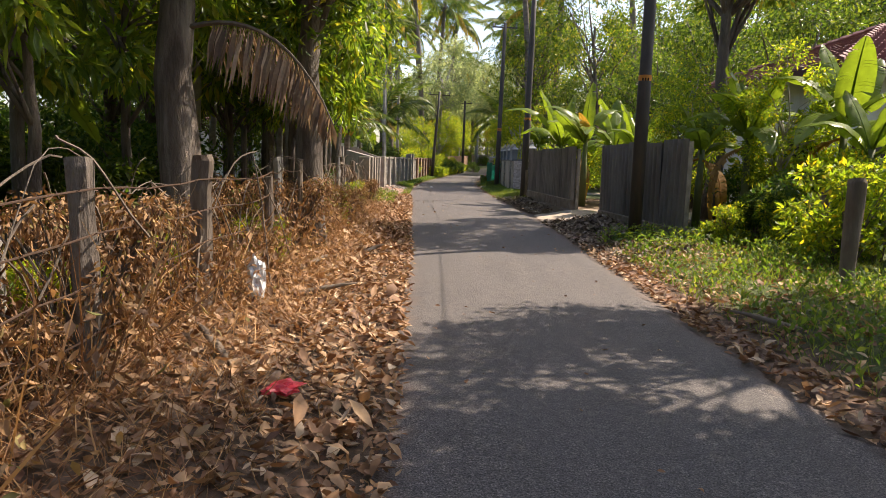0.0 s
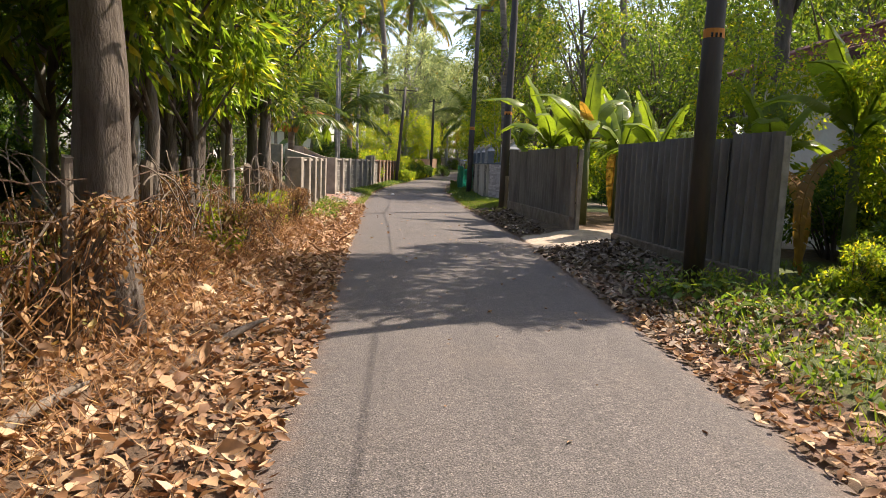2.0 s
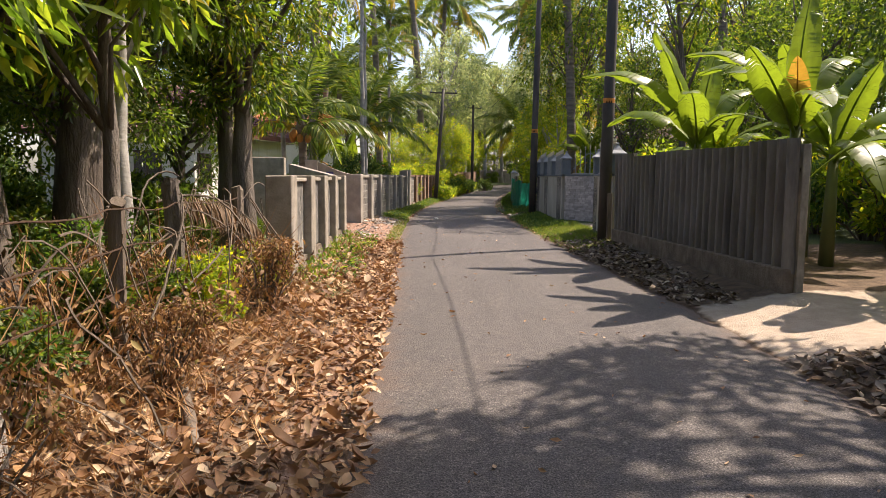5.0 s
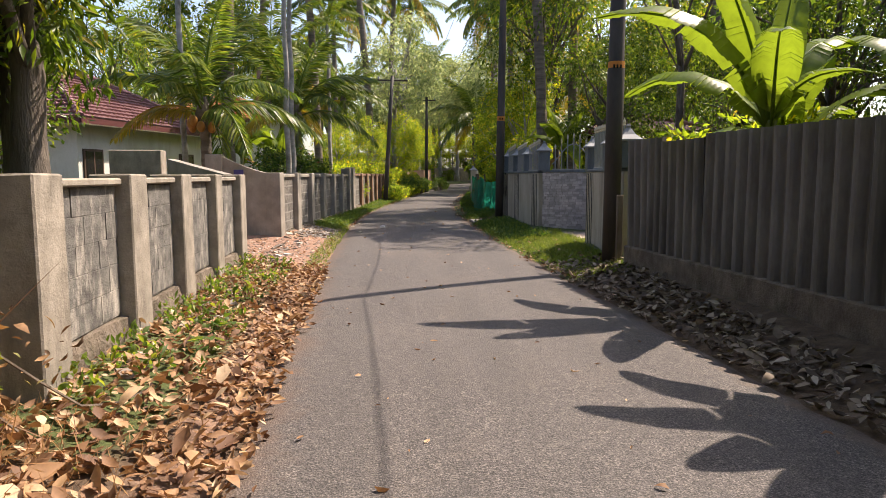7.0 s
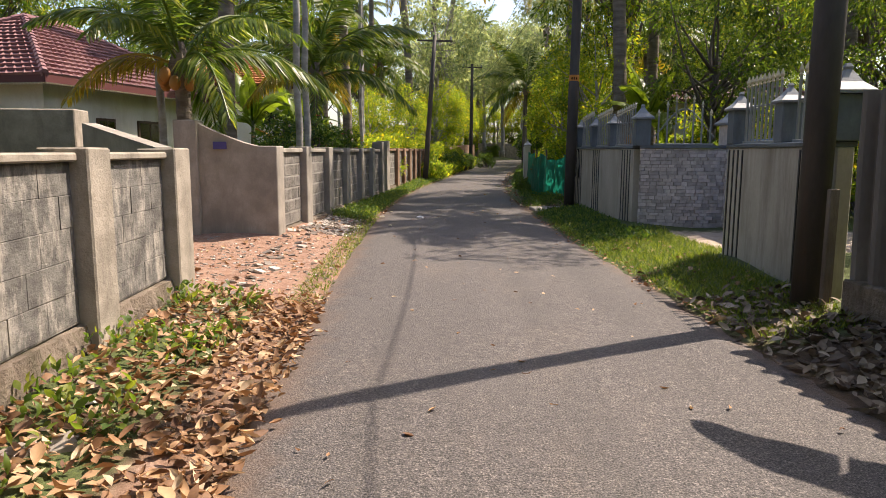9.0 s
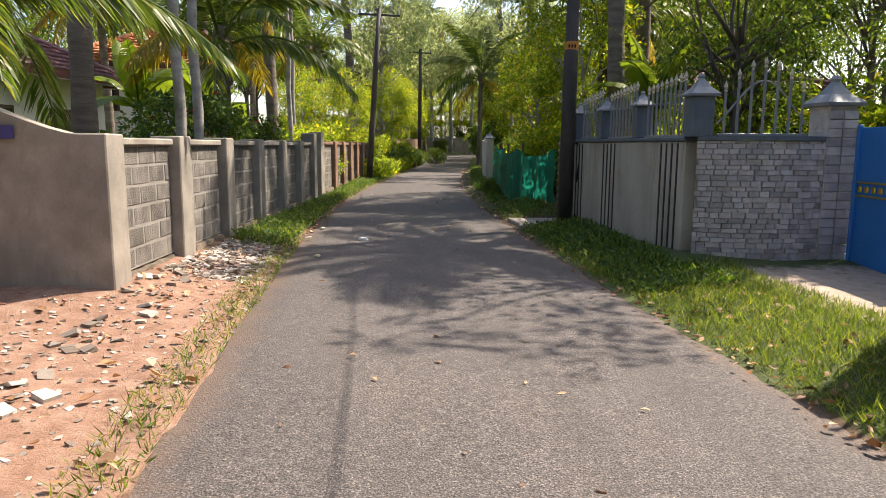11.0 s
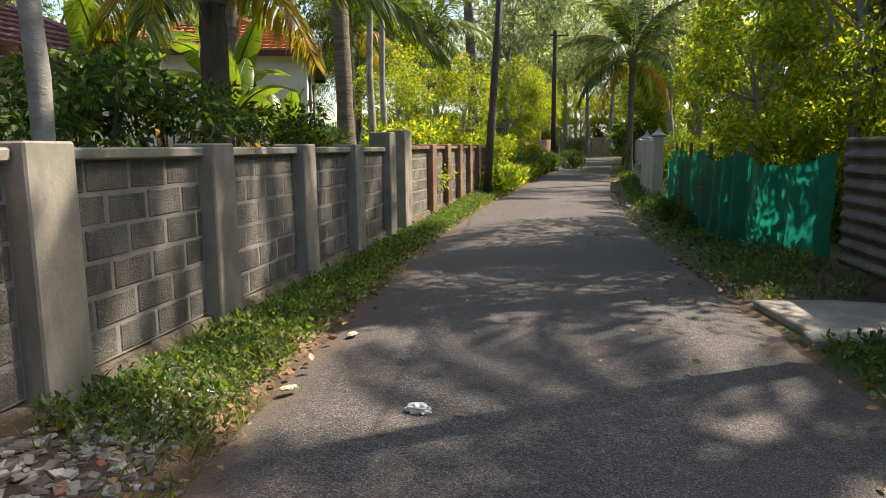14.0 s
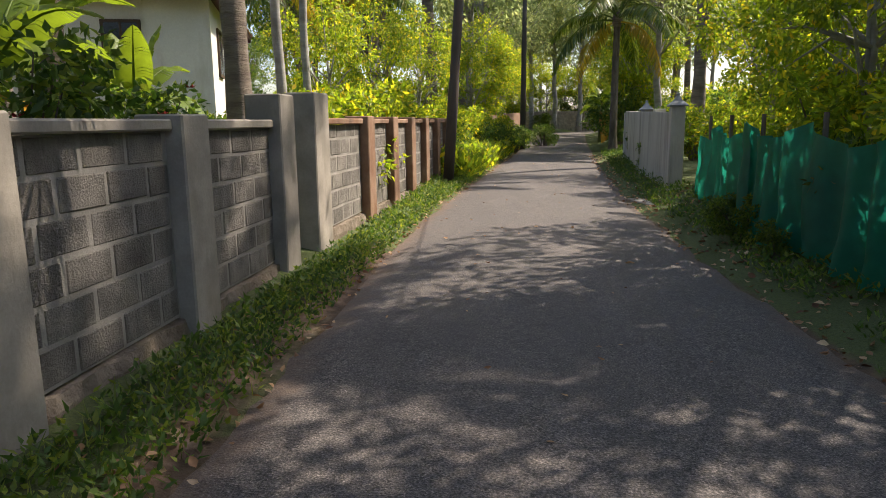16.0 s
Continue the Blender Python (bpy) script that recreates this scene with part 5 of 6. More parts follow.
aimed_banana("banana plant with broad bright leaves behind the corrugated fence", 3.85, 23.55, 1.85,
             [(1, (1.95, 23.85, 3.2)), (0, (3.05, 23.44, 3.9)), (1, (2.64, 24.84, 2.45)), (1, (3.2, 22.2, 2.75)), (1, (5.2, 24.2, 3.0)), (2, (4.6, 22.6, 2.4)), (0, (4.3, 23.9, 3.8))])
aimed_banana("tall banana plant with torn leaves and one withered orange leaf", 4.1, 20.75, 1.95,
             [(1, (2.86, 21.37, 3.15)), (0, (2.95, 19.5, 2.95)), (1, (2.95, 20.3, 2.75)), (1, (3.3, 22.1, 3.0)), (1, (5.3, 21.5, 3.1)), (0, (4.3, 20.9, 3.9)), (2, (3.9, 19.5, 2.3)), (3, (3.75, 20.05, 2.95))])
B1 = make_banana("banana plant with broad bright leaves behind the corrugated fence", 1, 1.75, 8, 0, 1.0, 2.6)
B2 = make_banana("tall banana plant with torn leaves and one withered leaf", 2, 2.3, 9, 1, 1.05, 0.8)
B3 = make_banana("banana plant with torn hanging leaves", 3, 1.9, 8, 2, 0.95, 1.9)
place(B1, 5.3, 22.0, 1.0, 0.0)
place(B2, 5.6, 23.3, 0.9, 0.3)
place(B3, 4.6, 24.6, 0.9, 1.3)
for p, x, y, s, a in ((B1, 5.4, 19.8, 0.95, 0.4), (B2, 6.0, 13.9, 0.95, 2.0), (B3, 6.9, 11.4, 1.0, 4.1), (B2, 7.2, 12.7, 1.05, 1.1), (B3, 5.6, 15.4, 1.0, 5.2), (B2, 8.1, 10.0, 1.0, 3.1), (B3, -3.9, 4.7, 0.95, 0.4), (B2, -4.6, 6.6, 1.0, 2.4),
                      (B3, -4.4, 41.3, 1.0, 0.9), (B2, -4.9, 42.6, 1.0, 2.7), (B3, -4.3, 43.6, 0.85, 4.6), (B2, -5.6, 40.3, 1.0, 5.4), (B2, 5.2, 39.0, 1.0, 2.2), (B3, 5.6, 70, 1.0, 1.0)):
    place(p, x, y, s, a)

# shrubs
for x, y, s, a in ((5.6, 12.3, 0.55, 0.2), (-4.9, 22.2, 1.5, 0.3), (-5.4, 23.5, 1.5, 1.3), (-4.4, 20.9, 1.3, 2.3), (4.1, 45.6, 0.7, 0.4), (4.0, 40.3, 1.0, 2.2), (3.5, 44.0, 0.85, 1.0), (2.52, 43.3, 0.62, 3.0), (2.62, 44.2, 0.5, 1.9), (2.5, 42.3, 0.42, 4.4), (3.15, 41.9, 1.2, 0.3), (3.2, 43.2, 1.15, 2.1), (-4.0, 31.9, 0.5, 1.0), (-4.6, 30.3, 0.6, 0.2), (5.4, 33.6, 1.0, 1.0), (4.5, 34.0, 1.4, 0.2), (4.4, 35.6, 1.4, 2.0), (5.5, 35.0, 1.6, 4.0), (4.2, 36.9, 1.2, 1.0), (6.4, 36.6, 1.7, 2.0), (6.0, 38.2, 1.7, 0.6), (7.3, 38.0, 1.9, 3.0), (5.6, 40.2, 1.5, 5.0), (7.0, 34.6, 1.6, 1.5)):
    place(S_DARK, x, y, s, a)
for x, y, s, a in ((5.6, 9.6, 0.9, 0.3), (4.8, 11.9, 0.48, 1.0), (5.5, 11.2, 0.55, 2.0), (6.6, 12.0, 1.1, 1.3), (4.35, 25.2, 1.36, 2.0), (4.1, 44.6, 1.2, 0.6), (4.0, 42.7, 1.1, 5.0), (3.9, 41.3, 1.15, 3.0), (3.9, 46.9, 0.85, 2.6), (-2.6, 46.2, 1.1, 4.0), (-2.5, 48.1, 1.2, 1.0), (-2.2, 50.6, 1.2, 5.0), (-1.5, 54.6, 1.0, 0.1), (-0.9, 56.8, 1.0, 0.7), (5.0, 50.9, 0.9, 2.2), (5.6, 55, 1.0, 3.0), (-0.3, 59.5, 0.9, 1.0), (0.3, 62, 0.9, 2.0)):
    place(S_YELLOW, x, y, s, a)
for x, y, s, a in ((6.0, 11.3, 1.0, 1.4), (6.6, 10.4, 0.9, 2.2), (5.7, 10.8, 0.6, 4.4)):
    place(S_GREEN, x, y, s, a)
for x, y, s, a in ((-1.35, 53.8, 0.75, 0.0), (-1.0, 55.4, 0.8, 1.0), (-0.6, 57.2, 0.8, 2.0), (-0.1, 59, 0.8, 3.0), (0.5, 61, 0.85, 4.0), (1.1, 63.5, 0.8, 5.0), (-3.95, 32.7, 0.95, 0.0), (-3.9, 33.6, 0.95, 1.2), (-3.85, 34.9, 0.85, 3.0), (5.9, 66, 1.7, 0.5), (6.7, 72, 1.8, 1.5), (7.8, 79, 1.9, 2.5), (3.9, 52, 0.6, 2.0), (4.6, 56.4, 0.7, 0.3), (5.2, 63, 0.8, 1.4), (2.7, 68, 0.8, 0.0)):
    place(S_GREEN, x, y, s, a)
for x, y, s, a in ((-3.6, 36.6, 0.9, 0.4), (-3.45, 37.7, 0.95, 2.3), (-3.3, 39.9, 0.85, 4.0), (-3.7, 35.7, 0.75, 5.0), (-3.25, 41.2, 0.75, 1.0)):
    place(S_FLOWER, x, y, s, a)
for k in range(27):
    y = 2.2 + k * 0.62
    place(S_DRY, -2.4 - 0.45 * math.sin(k * 1.9), y, (0.74 + 0.34 * math.sin(k * 2.7)) * (1.0 if y < 13 else 0.72), k * 1.3)
for k in range(12):
    y = 10.4 + k * 0.78
    place(S_DARK if k % 3 else S_GREEN, -2.95 - 0.35 * math.sin(k * 2.9), y, 0.62 + 0.2 * math.sin(k * 1.7), k * 0.9)
for x, y, s, a in ((-4.2, 9.2, 1.0, 0.6), (-4.6, 12.0, 1.1, 2.6), (-4.3, 14.0, 1.0, 5.0), (-4.8, 16.6, 1.1, 1.4), (-3.9, 6.6, 0.95, 3.5), (-4.9, 8.0, 1.2, 4.2)):
    place(T_LOW, x, y, s, a)
for k in range(9):
    place(S_YELLOW, -2.5 - 0.3 * math.sin(k * 2.3), 4.5 + k * 1.85, 0.42 + 0.12 * math.sin(k * 3.1), k * 2.0, label="small yellow-green bush growing through the wire fence")
# undergrowth that closes the view between the trunks
rr = random.Random(5)
for k in range(70):
    y = -4 + k * 0.46 + rr.uniform(-0.2, 0.2)
    x = -rr.uniform(3.9, 9.5)
    if y > 26:
        x -= 7
    place((S_GREEN, S_DARK, S_DARK)[k % 3], x, y, rr.uniform(1.0, 1.8) * (1.0 if y < 19 else 0.55), rr.uniform(0, 6.3))
for k in range(60):
    y = -2 + k * 0.85
    x = rr.uniform(7.2, 12)
    if 12.5 < y < 17.5:
        x = rr.uniform(7.0, 8.0)
    place((S_GREEN, S_YELLOW, S_YELLOW)[k % 3], x, y, rr.uniform(1.0, 1.9) * (0.6 if 8 < y < 17 else 1.0), rr.uniform(0, 6.3))
for k in range(34):
    y = 50 + k * 1.35
    place((S_DARK, S_GREEN, S_YELLOW)[k % 3], road_l(y) - rr.uniform(2.5, 8), y, rr.uniform(1.0, 2.0), rr.uniform(0, 6.3))
    place((S_GREEN, S_DARK, S_YELLOW)[k % 3], road_r(y) + rr.uniform(2.2, 8), y, rr.uniform(1.0, 2.0), rr.uniform(0, 6.3))
for k in range(40):
    place((S_DARK, S_GREEN)[k % 2], -40 + 2.1 * k, 99 + rr.uniform(0, 3), rr.uniform(1.6, 2.6), rr.uniform(0, 6.3))
    place((S_DARK, S_GREEN)[k % 2], (-15 if k % 2 else 15) + rr.uniform(-1.5, 1.5), -10 + 2.7 * k, rr.uniform(1.6, 2.6), rr.uniform(0, 6.3))


# ---------------------------------------------------------------- houses
def roof_plane(eave_a, eave_b, top_a, top_b, pitch_len, rng):
    """Overlapping clay tiles on a sloping plane between an eave and a ridge line."""
    ea, eb, ta, tb = map(Vector, (eave_a, eave_b, top_a, top_b))
    rows = max(3, int(pitch_len / 0.27))
    verts, faces = [], []
    nrm = (eb - ea).cross(ta - ea).normalized()
    for k in range(rows):
        a0, b0 = ea.lerp(ta, k / rows), eb.lerp(tb, k / rows)
        a1, b1 = ea.lerp(ta, min(1, (k + 1.25) / rows)), eb.lerp(tb, min(1, (k + 1.25) / rows))
        n = max(1, int((b0 - a0).length / 0.24))
        for i in range(n):
            lift = nrm * (0.05 + rng.uniform(0, 0.012))
            q0, q1 = i / n, (i + 0.97) / n
            qm = (q0 + q1) / 2
            o = len(verts)
            for q, up in ((q0, 0.035), (q0 * 0.6 + qm * 0.4, 0.0), (qm * 0.4 + q1 * 0.6, 0.0), (q1, 0.035)):
                verts.append(tuple(a0.lerp(b0, q) + lift + nrm * up))
                verts.append(tuple(a1.lerp(b1, q) + nrm * (0.012 + up)))
            faces += [(o + 2 * j, o + 2 * j + 2, o + 2 * j + 3, o + 2 * j + 1) for j in range(3)]
            p = len(verts)
            verts += [tuple(a0.lerp(b0, q0) + lift * 0.2), tuple(a0.lerp(b0, q1) + lift * 0.2)]
            faces += [(p, p + 1, o + 6, o)]
    return verts, faces


def house(label, corner, along, across, length, depth, eave, rise, m_tile, windows, overhang=0.55, trim=True):
    """A hipped bungalow: white walls, windows, a fascia with scalloped trim and tiled roof planes."""
    rng = random.Random(int(length * 10))
    c = Vector((*corner, 0))
    u = Vector((*along, 0)).normalized()
    v = Vector((*across, 0)).normalized()
    turn = math.atan2(u.y, u.x)
    home = thing("house", label, "house", (c.x, c.y, 0.1))

    def at(s, t, z):
        p = c + u * s + v * t
        return Vector((p.x, p.y, z))
    o = overhang
    w0, w1 = length - 2 * o, depth - 2 * o
    m = at(length / 2, depth / 2, 0)
    part("wall", box((w0, w1, eave + 0.05), (m.x, m.y, 0.05), turn), m_white, home)
    pa, pb, pc, pd = at(0, 0, eave), at(length, 0, eave), at(length, depth, eave), at(0, depth, eave)
    h = min(length, depth) / 2
    ra, rb = at(h, depth / 2, eave + rise), at(length - h, depth / 2, eave + rise)
    sl = math.hypot(h, rise)
    under = [tuple(x) for x in (pa, pb, pc, pd, ra, rb)]
    body = (under, [(3, 2, 1, 0), (0, 1, 5, 4), (1, 2, 5), (2, 3, 4, 5), (3, 0, 4)])
    roof = part("roof", body, m_fascia, home, "tiled hipped roof")
    tiles = merge(roof_plane(pa, pb, ra, rb, sl, rng), roof_plane(pd, pa, ra, ra, sl, rng), roof_plane(pb, pc, rb, rb, sl, rng), roof_plane(pc, pd, rb, ra, sl, rng))
    tagged(part("roof_tiles", tiles, m_tile, roof), "weathered interlocking clay roof tiles", kind="stuff")
    for p, q in ((pa, ra), (pd, ra), (pb, rb), (pc, rb), (ra, rb)):
        if (q - p).length > 0.3:
            n = int((q - p).length / 0.3)
            for i in range(n):
                part("ridge_cap", tube([p.lerp(q, i / n) + Vector((0, 0, 0.06)), p.lerp(q, (i + 1.12) / n) + Vector((0, 0, 0.045))], [0.10, 0.085], 6), m_tile, roof)
    for p, q in ((pa, pb), (pd, pa), (pb, pc)):
        mid = (p + q) / 2
        L = (q - p).length
        t = math.atan2((q - p).y, (q - p).x)
        part("fascia", box((L + 0.03, 0.03, 0.16), (mid.x, mid.y, eave - 0.13), t), m_fascia, roof)
        if trim:
            n = int(L / 0.09)
            scal = [lathe([(0.03, 0), (0.034, 0.03)], (*(p.lerp(q, (i + 0.5) / n)).xy, eave - 0.165), 5) for i in range(n)]
            part("trim", merge(*scal), m_tip, roof, "scalloped white eave trim")
    for side, s, z, w, hh in windows:
        if side == "long":
            p = at(s, o - 0.02, z)
            t = turn
        else:
            p = at(o - 0.02, s, z)
            t = turn + math.pi / 2
        win = part("window", box((w, 0.06, hh), (p.x, p.y, z), t, 0.005), m_wood, home)
        part("pane", box((w - 0.14, 0.075, hh - 0.14), (p.x, p.y, z + 0.07), t), m_dark, win)
        part("mullion", box((0.05, 0.085, hh - 0.14), (p.x, p.y, z + 0.07), t), m_wood, win)
    return home


house("white bungalow with a weathered red tile roof and dark windows", (-8.9, 35.9), (0.2, 0.98), (-0.98, 0.2), 8.8, 7.4, 3.1, 2.0, m_roof,
      [("long", 1.2, 1.0, 0.9, 1.3), ("long", 2.6, 1.3, 0.7, 1.0), ("long", 4.4, 1.0, 1.0, 1.3), ("long", 6.6, 1.0, 1.0, 1.3), ("short", 2.4, 1.0, 1.1, 1.4)])
house("white two-storey house with an orange tile roof", (-5.6, 50.6), (-0.25, 0.97), (-0.97, -0.25), 8.0, 6.0, 4.2, 1.5, m_roof2,
      [("long", 2.0, 2.6, 0.9, 1.1), ("long", 5.0, 2.6, 0.9, 1.1), ("short", 2.2, 2.6, 0.8, 1.1), ("short", 4.2, 2.6, 0.5, 0.9)], 0.4, False)
house("pale house with a dark tile roof among plants", (8.0, 14.6), (0.99, 0.1), (-0.1, 0.99), 8.0, 6.5, 3.7, 1.4, m_roof,
      [("long", 1.6, 0.9, 1.4, 1.4), ("long", 4.6, 0.9, 1.2, 1.4), ("short", 2.0, 0.9, 1.2, 1.4)], 0.6, False)
house("grey house with a low tile roof behind the garden", (8.0, 46.6), (0.1, 1.0), (1.0, -0.1), 7.0, 6.0, 3.4, 0.9, m_roof,
      [("long", 2.0, 2.4, 1.0, 1.0), ("short", 2.0, 2.4, 1.0, 1.0)], 0.5, False)


# ---------------------------------------------------------------- wire fence
def fence_post(x, y, top, r, material, seed, lean=0.0):
    rr = random.Random(seed)
    z = ground_z(x, y) - 0.15
    pts = [(x + lean * t + rr.uniform(-0.012, 0.012), y + rr.uniform(-0.012, 0.012), z + (top - z) * t) for t in (0, 0.2, 0.4, 0.6, 0.8, 0.97, 1.0)]
    v, f = tube(pts, [r * k * 0.85 for k in (1.1, 1.0, 0.92, 1.02, 0.94, 1.0, 0.96)], 9, 0.2, rr)
    return v, f


POSTS = [(-2.05, -0.4, 1.45, 0.07), (-1.95, 1.8, 1.4, 0.08), (-1.95, 3.75, 1.45, 0.085), (-2.0, 5.7, 1.48, 0.095), (-2.05, 8.0, 1.25, 0.06), (-2.15, 9.0, 1.47, 0.06), (-2.0, 9.6, 1.45, 0.045), (-2.3, 11.7, 1.4, 0.07),
         (-2.36, 13.2, 1.45, 0.075), (-2.25, 14.6, 1.5, 0.06), (-2.42, 16.1, 1.35, 0.06), (-2.55, 17.45, 1.48, 0.085), (-2.55, 19.1, 1.4, 0.07)]
fence = thing("wire_fence", "old wooden post fence with rusty barbed wire in dry grass", "fence", (-2, 4, 0.1))
for i, (x, y, top, r) in enumerate(POSTS):
    part("post", fence_post(x, y, top, r, m_postwood, i, 0.03 * math.sin(i * 2.1)), m_palebark if i in (5, 9) else m_postwood if i % 3 != 2 else m_bark, fence)
rr = random.Random(9)
for z in (0.5, 0.78, 1.04, 1.28):
    pts = []
    for (x0, y0, _, r0), (x1, y1, _, r1) in zip(POSTS, POSTS[1:]):
        for k in range(6):
            t = k / 6
            pts.append((x0 + (x1 - x0) * t + r0, y0 + (y1 - y0) * t, z + ground_z(-2, y0) - 0.15 - 0.10 * t * (1 - t) * rr.uniform(0.2, 1.5) + 0.006 * math.sin(9 * t)))
    pieces = [tube(pts, [0.006] * len(pts), 5)]
    for p, q in zip(pts, pts[1:]):
        for t in (0.25, 0.75):
            c = Vector(p).lerp(Vector(q), t)
            d = Vector((rr.uniform(-1, 1), rr.uniform(-0.3, 0.3), rr.uniform(-1, 1))).normalized() * 0.025
            pieces.append(tube([c - d, c + d], [0.003, 0.002], 4))
    part("barbed_wire", merge(*pieces), m_wire, fence, "rusty sagging barbed wire")
solid("fence_stake", fence_post(-2.72, 4.2, 2.0, 0.05, m_palebark, 40, -0.05), m_palebark, "tall pale stake standing behind the wire fence", "post", smooth=True)
for i, (x, y, top, r) in enumerate(((4.55, 7.7, 1.42, 0.11), (5.6, 10.2, 1.3, 0.07), (5.2, 4.4, 1.4, 0.09))):
    solid("fence_post", fence_post(x, y, top, r, m_postwood, 60 + i), m_postwood, "thick weathered wooden gatepost on the grassy verge" if i == 0 else "thin weathered wooden post on the grassy verge", "post", smooth=True)

# dead vines draped over the wires
rr = random.Random(31)
strands = []
for k in range(170):
    p = Vector((-2.05 - 0.02 * k / 17 + rr.uniform(-0.35, 0.15), 1.5 + 17.5 * k / 170, rr.uniform(0.9, 1.55)))
    d = Vector((rr.uniform(-0.03, 0.03), rr.uniform(-0.14, 0.14), rr.uniform(-0.05, 0.06)))
    pts = []
    for i in range(10):
        pts.append(tuple(p))
        d += Vector((rr.uniform(-0.02, 0.02), rr.uniform(-0.05, 0.05), -0.022 + rr.uniform(-0.02, 0.02)))
        p = p + d
        p.z = max(p.z, 0.2)
    r = rr.uniform(0.003, 0.008)
    strands.append(tube(pts, [r] * 10, 4))
solid("dry_vines", merge(*strands), m_postwood, "dead grey-brown vines draped over the wire fence", "vine", kind="stuff")

# hanging dead frond on the mango trunk
dead = frond_mesh("frond", 9, 2.35, 0.5, 0.8, 66, m_deadfrond, 2.2, 0.35)
dead_v, dead_f = [tuple(v.co) for v in dead.vertices], [tuple(p.vertices) for p in dead.polygons]
rib_end = len(dead_v) - 2 * 66 * 4


def dead_frond(label, m):
    """A fallen frond: a bare midrib and its shrivelled leaflets."""
    ob = thing("dead_palm_frond", label, "palm frond")
    part("midrib", (dead_v[:rib_end], [f for f in dead_f if f[0] < rib_end]), m_postwood, ob, "bare brown midrib")
    tagged(part("leaflet_fringe", (dead_v[rib_end:], [tuple(k - rib_end for k in f) for f in dead_f if f[0] >= rib_end]), m_deadfrond, ob), "shrivelled brown leaflets", kind="stuff")
    ob.matrix_basis = m


dead_frond("dry brown palm frond caught on a trunk", Matrix.Translation((-2.8, 7.75, 2.85)) @ Matrix.Rotation(-0.43, 4, "Z") @ Matrix.Rotation(0.2, 4, "Y") @ Matrix.Scale(0.9, 4))
dead_frond("dry brown palm frond lying over the wire fence", Matrix.Translation((-3.2, 18.6, 1.25)) @ Matrix.Rotation(0.6, 4, "Z") @ Matrix.Scale(0.48, 4))

# ---------------------------------------------------------------- shade net, side gate, slabs
NET = [(3.12, 38.85), (2.72, 39.7), (2.55, 41.0), (2.6, 42.9), (2.78, 44.4), (3.12, 46.6)]
lens = [0.0]
for p, q in zip(NET, NET[1:]):
    lens.append(lens[-1] + math.dist(p, q))
net = thing("shade_net_fence", "torn green shade net hung as a fence along the verge", "fence", (2.6, 42, 0.2))
cols, rows = 150, 10
for part_no, (a0, a1, t0, t1) in enumerate(((0.0, 0.62, 1.42, 1.5), (0.60, 1.0, 1.5, 1.36))):
    verts, faces = [], []
    for i in range(cols + 1):
        s = lens[-1] * (a0 + (a1 - a0) * i / cols)
        x, y = np.interp(s, lens, [p[0] for p in NET]), np.interp(s, lens, [p[1] for p in NET])
        top = t0 + (t1 - t0) * i / cols - 0.18 * abs(math.sin(s * 1.9)) + 0.05 * noise.noise((s * 3, 1, part_no))
        bot = ground_z(x, y) + 0.04 + 0.12 * abs(noise.noise((s * 1.5, 5, part_no)))
        for j in range(rows + 1):
            t = j / rows
            fold = 0.085 * math.sin(s * 13 + 1.5 * math.sin(s * 3.1)) * (1 - 0.5 * t) + 0.06 * noise.noise((s * 1.4, t * 2, 3 + part_no)) + 0.02 * noise.noise((s * 7, t * 6, 8))
            verts.append((x - 0.9 * fold - 0.012 * part_no, y + 0.3 * fold, bot + (top - bot) * t))
    faces = [(i * (rows + 1) + j, (i + 1) * (rows + 1) + j, (i + 1) * (rows + 1) + j + 1, i * (rows + 1) + j + 1) for i in range(cols) for j in range(rows)]
    part("net", (verts, faces), m_net, net, "", True)
for k in range(6):
    s = lens[-1] * k / 5
    x, y = np.interp(s, lens, [p[0] for p in NET]), np.interp(s, lens, [p[1] for p in NET])
    part("stake", tube([(x + 0.12, y, 0.0), (x + 0.1, y, 1.55)], [0.03, 0.025], 8), m_postwood, net)

a, u, n, turn, length = frame_of((3.16, 38.75), (3.08, 37.1))
sheet_gate = thing("tin_gate", "rusty ribbed tin sheet gate beside the pole", "gate", (3.1, 38, 0.15))
verts, faces = [], []
for j in range(61):
    z = 0.22 + 1.35 * j / 60
    for s in (0.0, length):
        for k in (0, 1):
            p = a + u * s + n * (0.022 * math.sin(z * 42) - 0.006 * k)
            verts.append((p.x, p.y, z))
for j in range(60):
    o = j * 4
    faces += [(o, o + 2, o + 6, o + 4), (o + 3, o + 1, o + 5, o + 7)]
m_tin = surface("rusty_tin", (0.12, 0.10, 0.08), (0.26, 0.23, 0.2), scale=3, fine=25, rough=0.55, metal=0.5, stain=(0.13, 0.06, 0.03))
part("sheet", (verts, faces), m_tin, sheet_gate)
for s in (0.0, length):
    p = a + u * s - n * 0.04
    part("post", tube([(p.x, p.y, 0.0), (p.x, p.y, 1.68)], [0.04, 0.035], 8), m_postwood, sheet_gate)
coil = []
for k in range(28):
    t = 2 * math.pi * k / 27
    coil.append((2.9 + 0.02 * math.sin(3 * t), 36.42 + 0.20 * math.cos(t), 1.2 + 0.36 * math.sin(t)))
solid("cable_coil", tube(coil, [0.028] * 28, 8), m_tyre, "black cable coil hung behind the utility pole", "cable", smooth=True)


coil = [(3.5 + 0.02 * math.sin(2 * t), 13.3 + 0.17 * math.cos(t), 5.35 + 0.26 * math.sin(t)) for t in np.linspace(0, 2 * math.pi, 28)]
solid("cable_coil", tube(coil, [0.03] * 28, 8), m_tyre, "black cable coil hung on the utility pole", "cable", smooth=True)


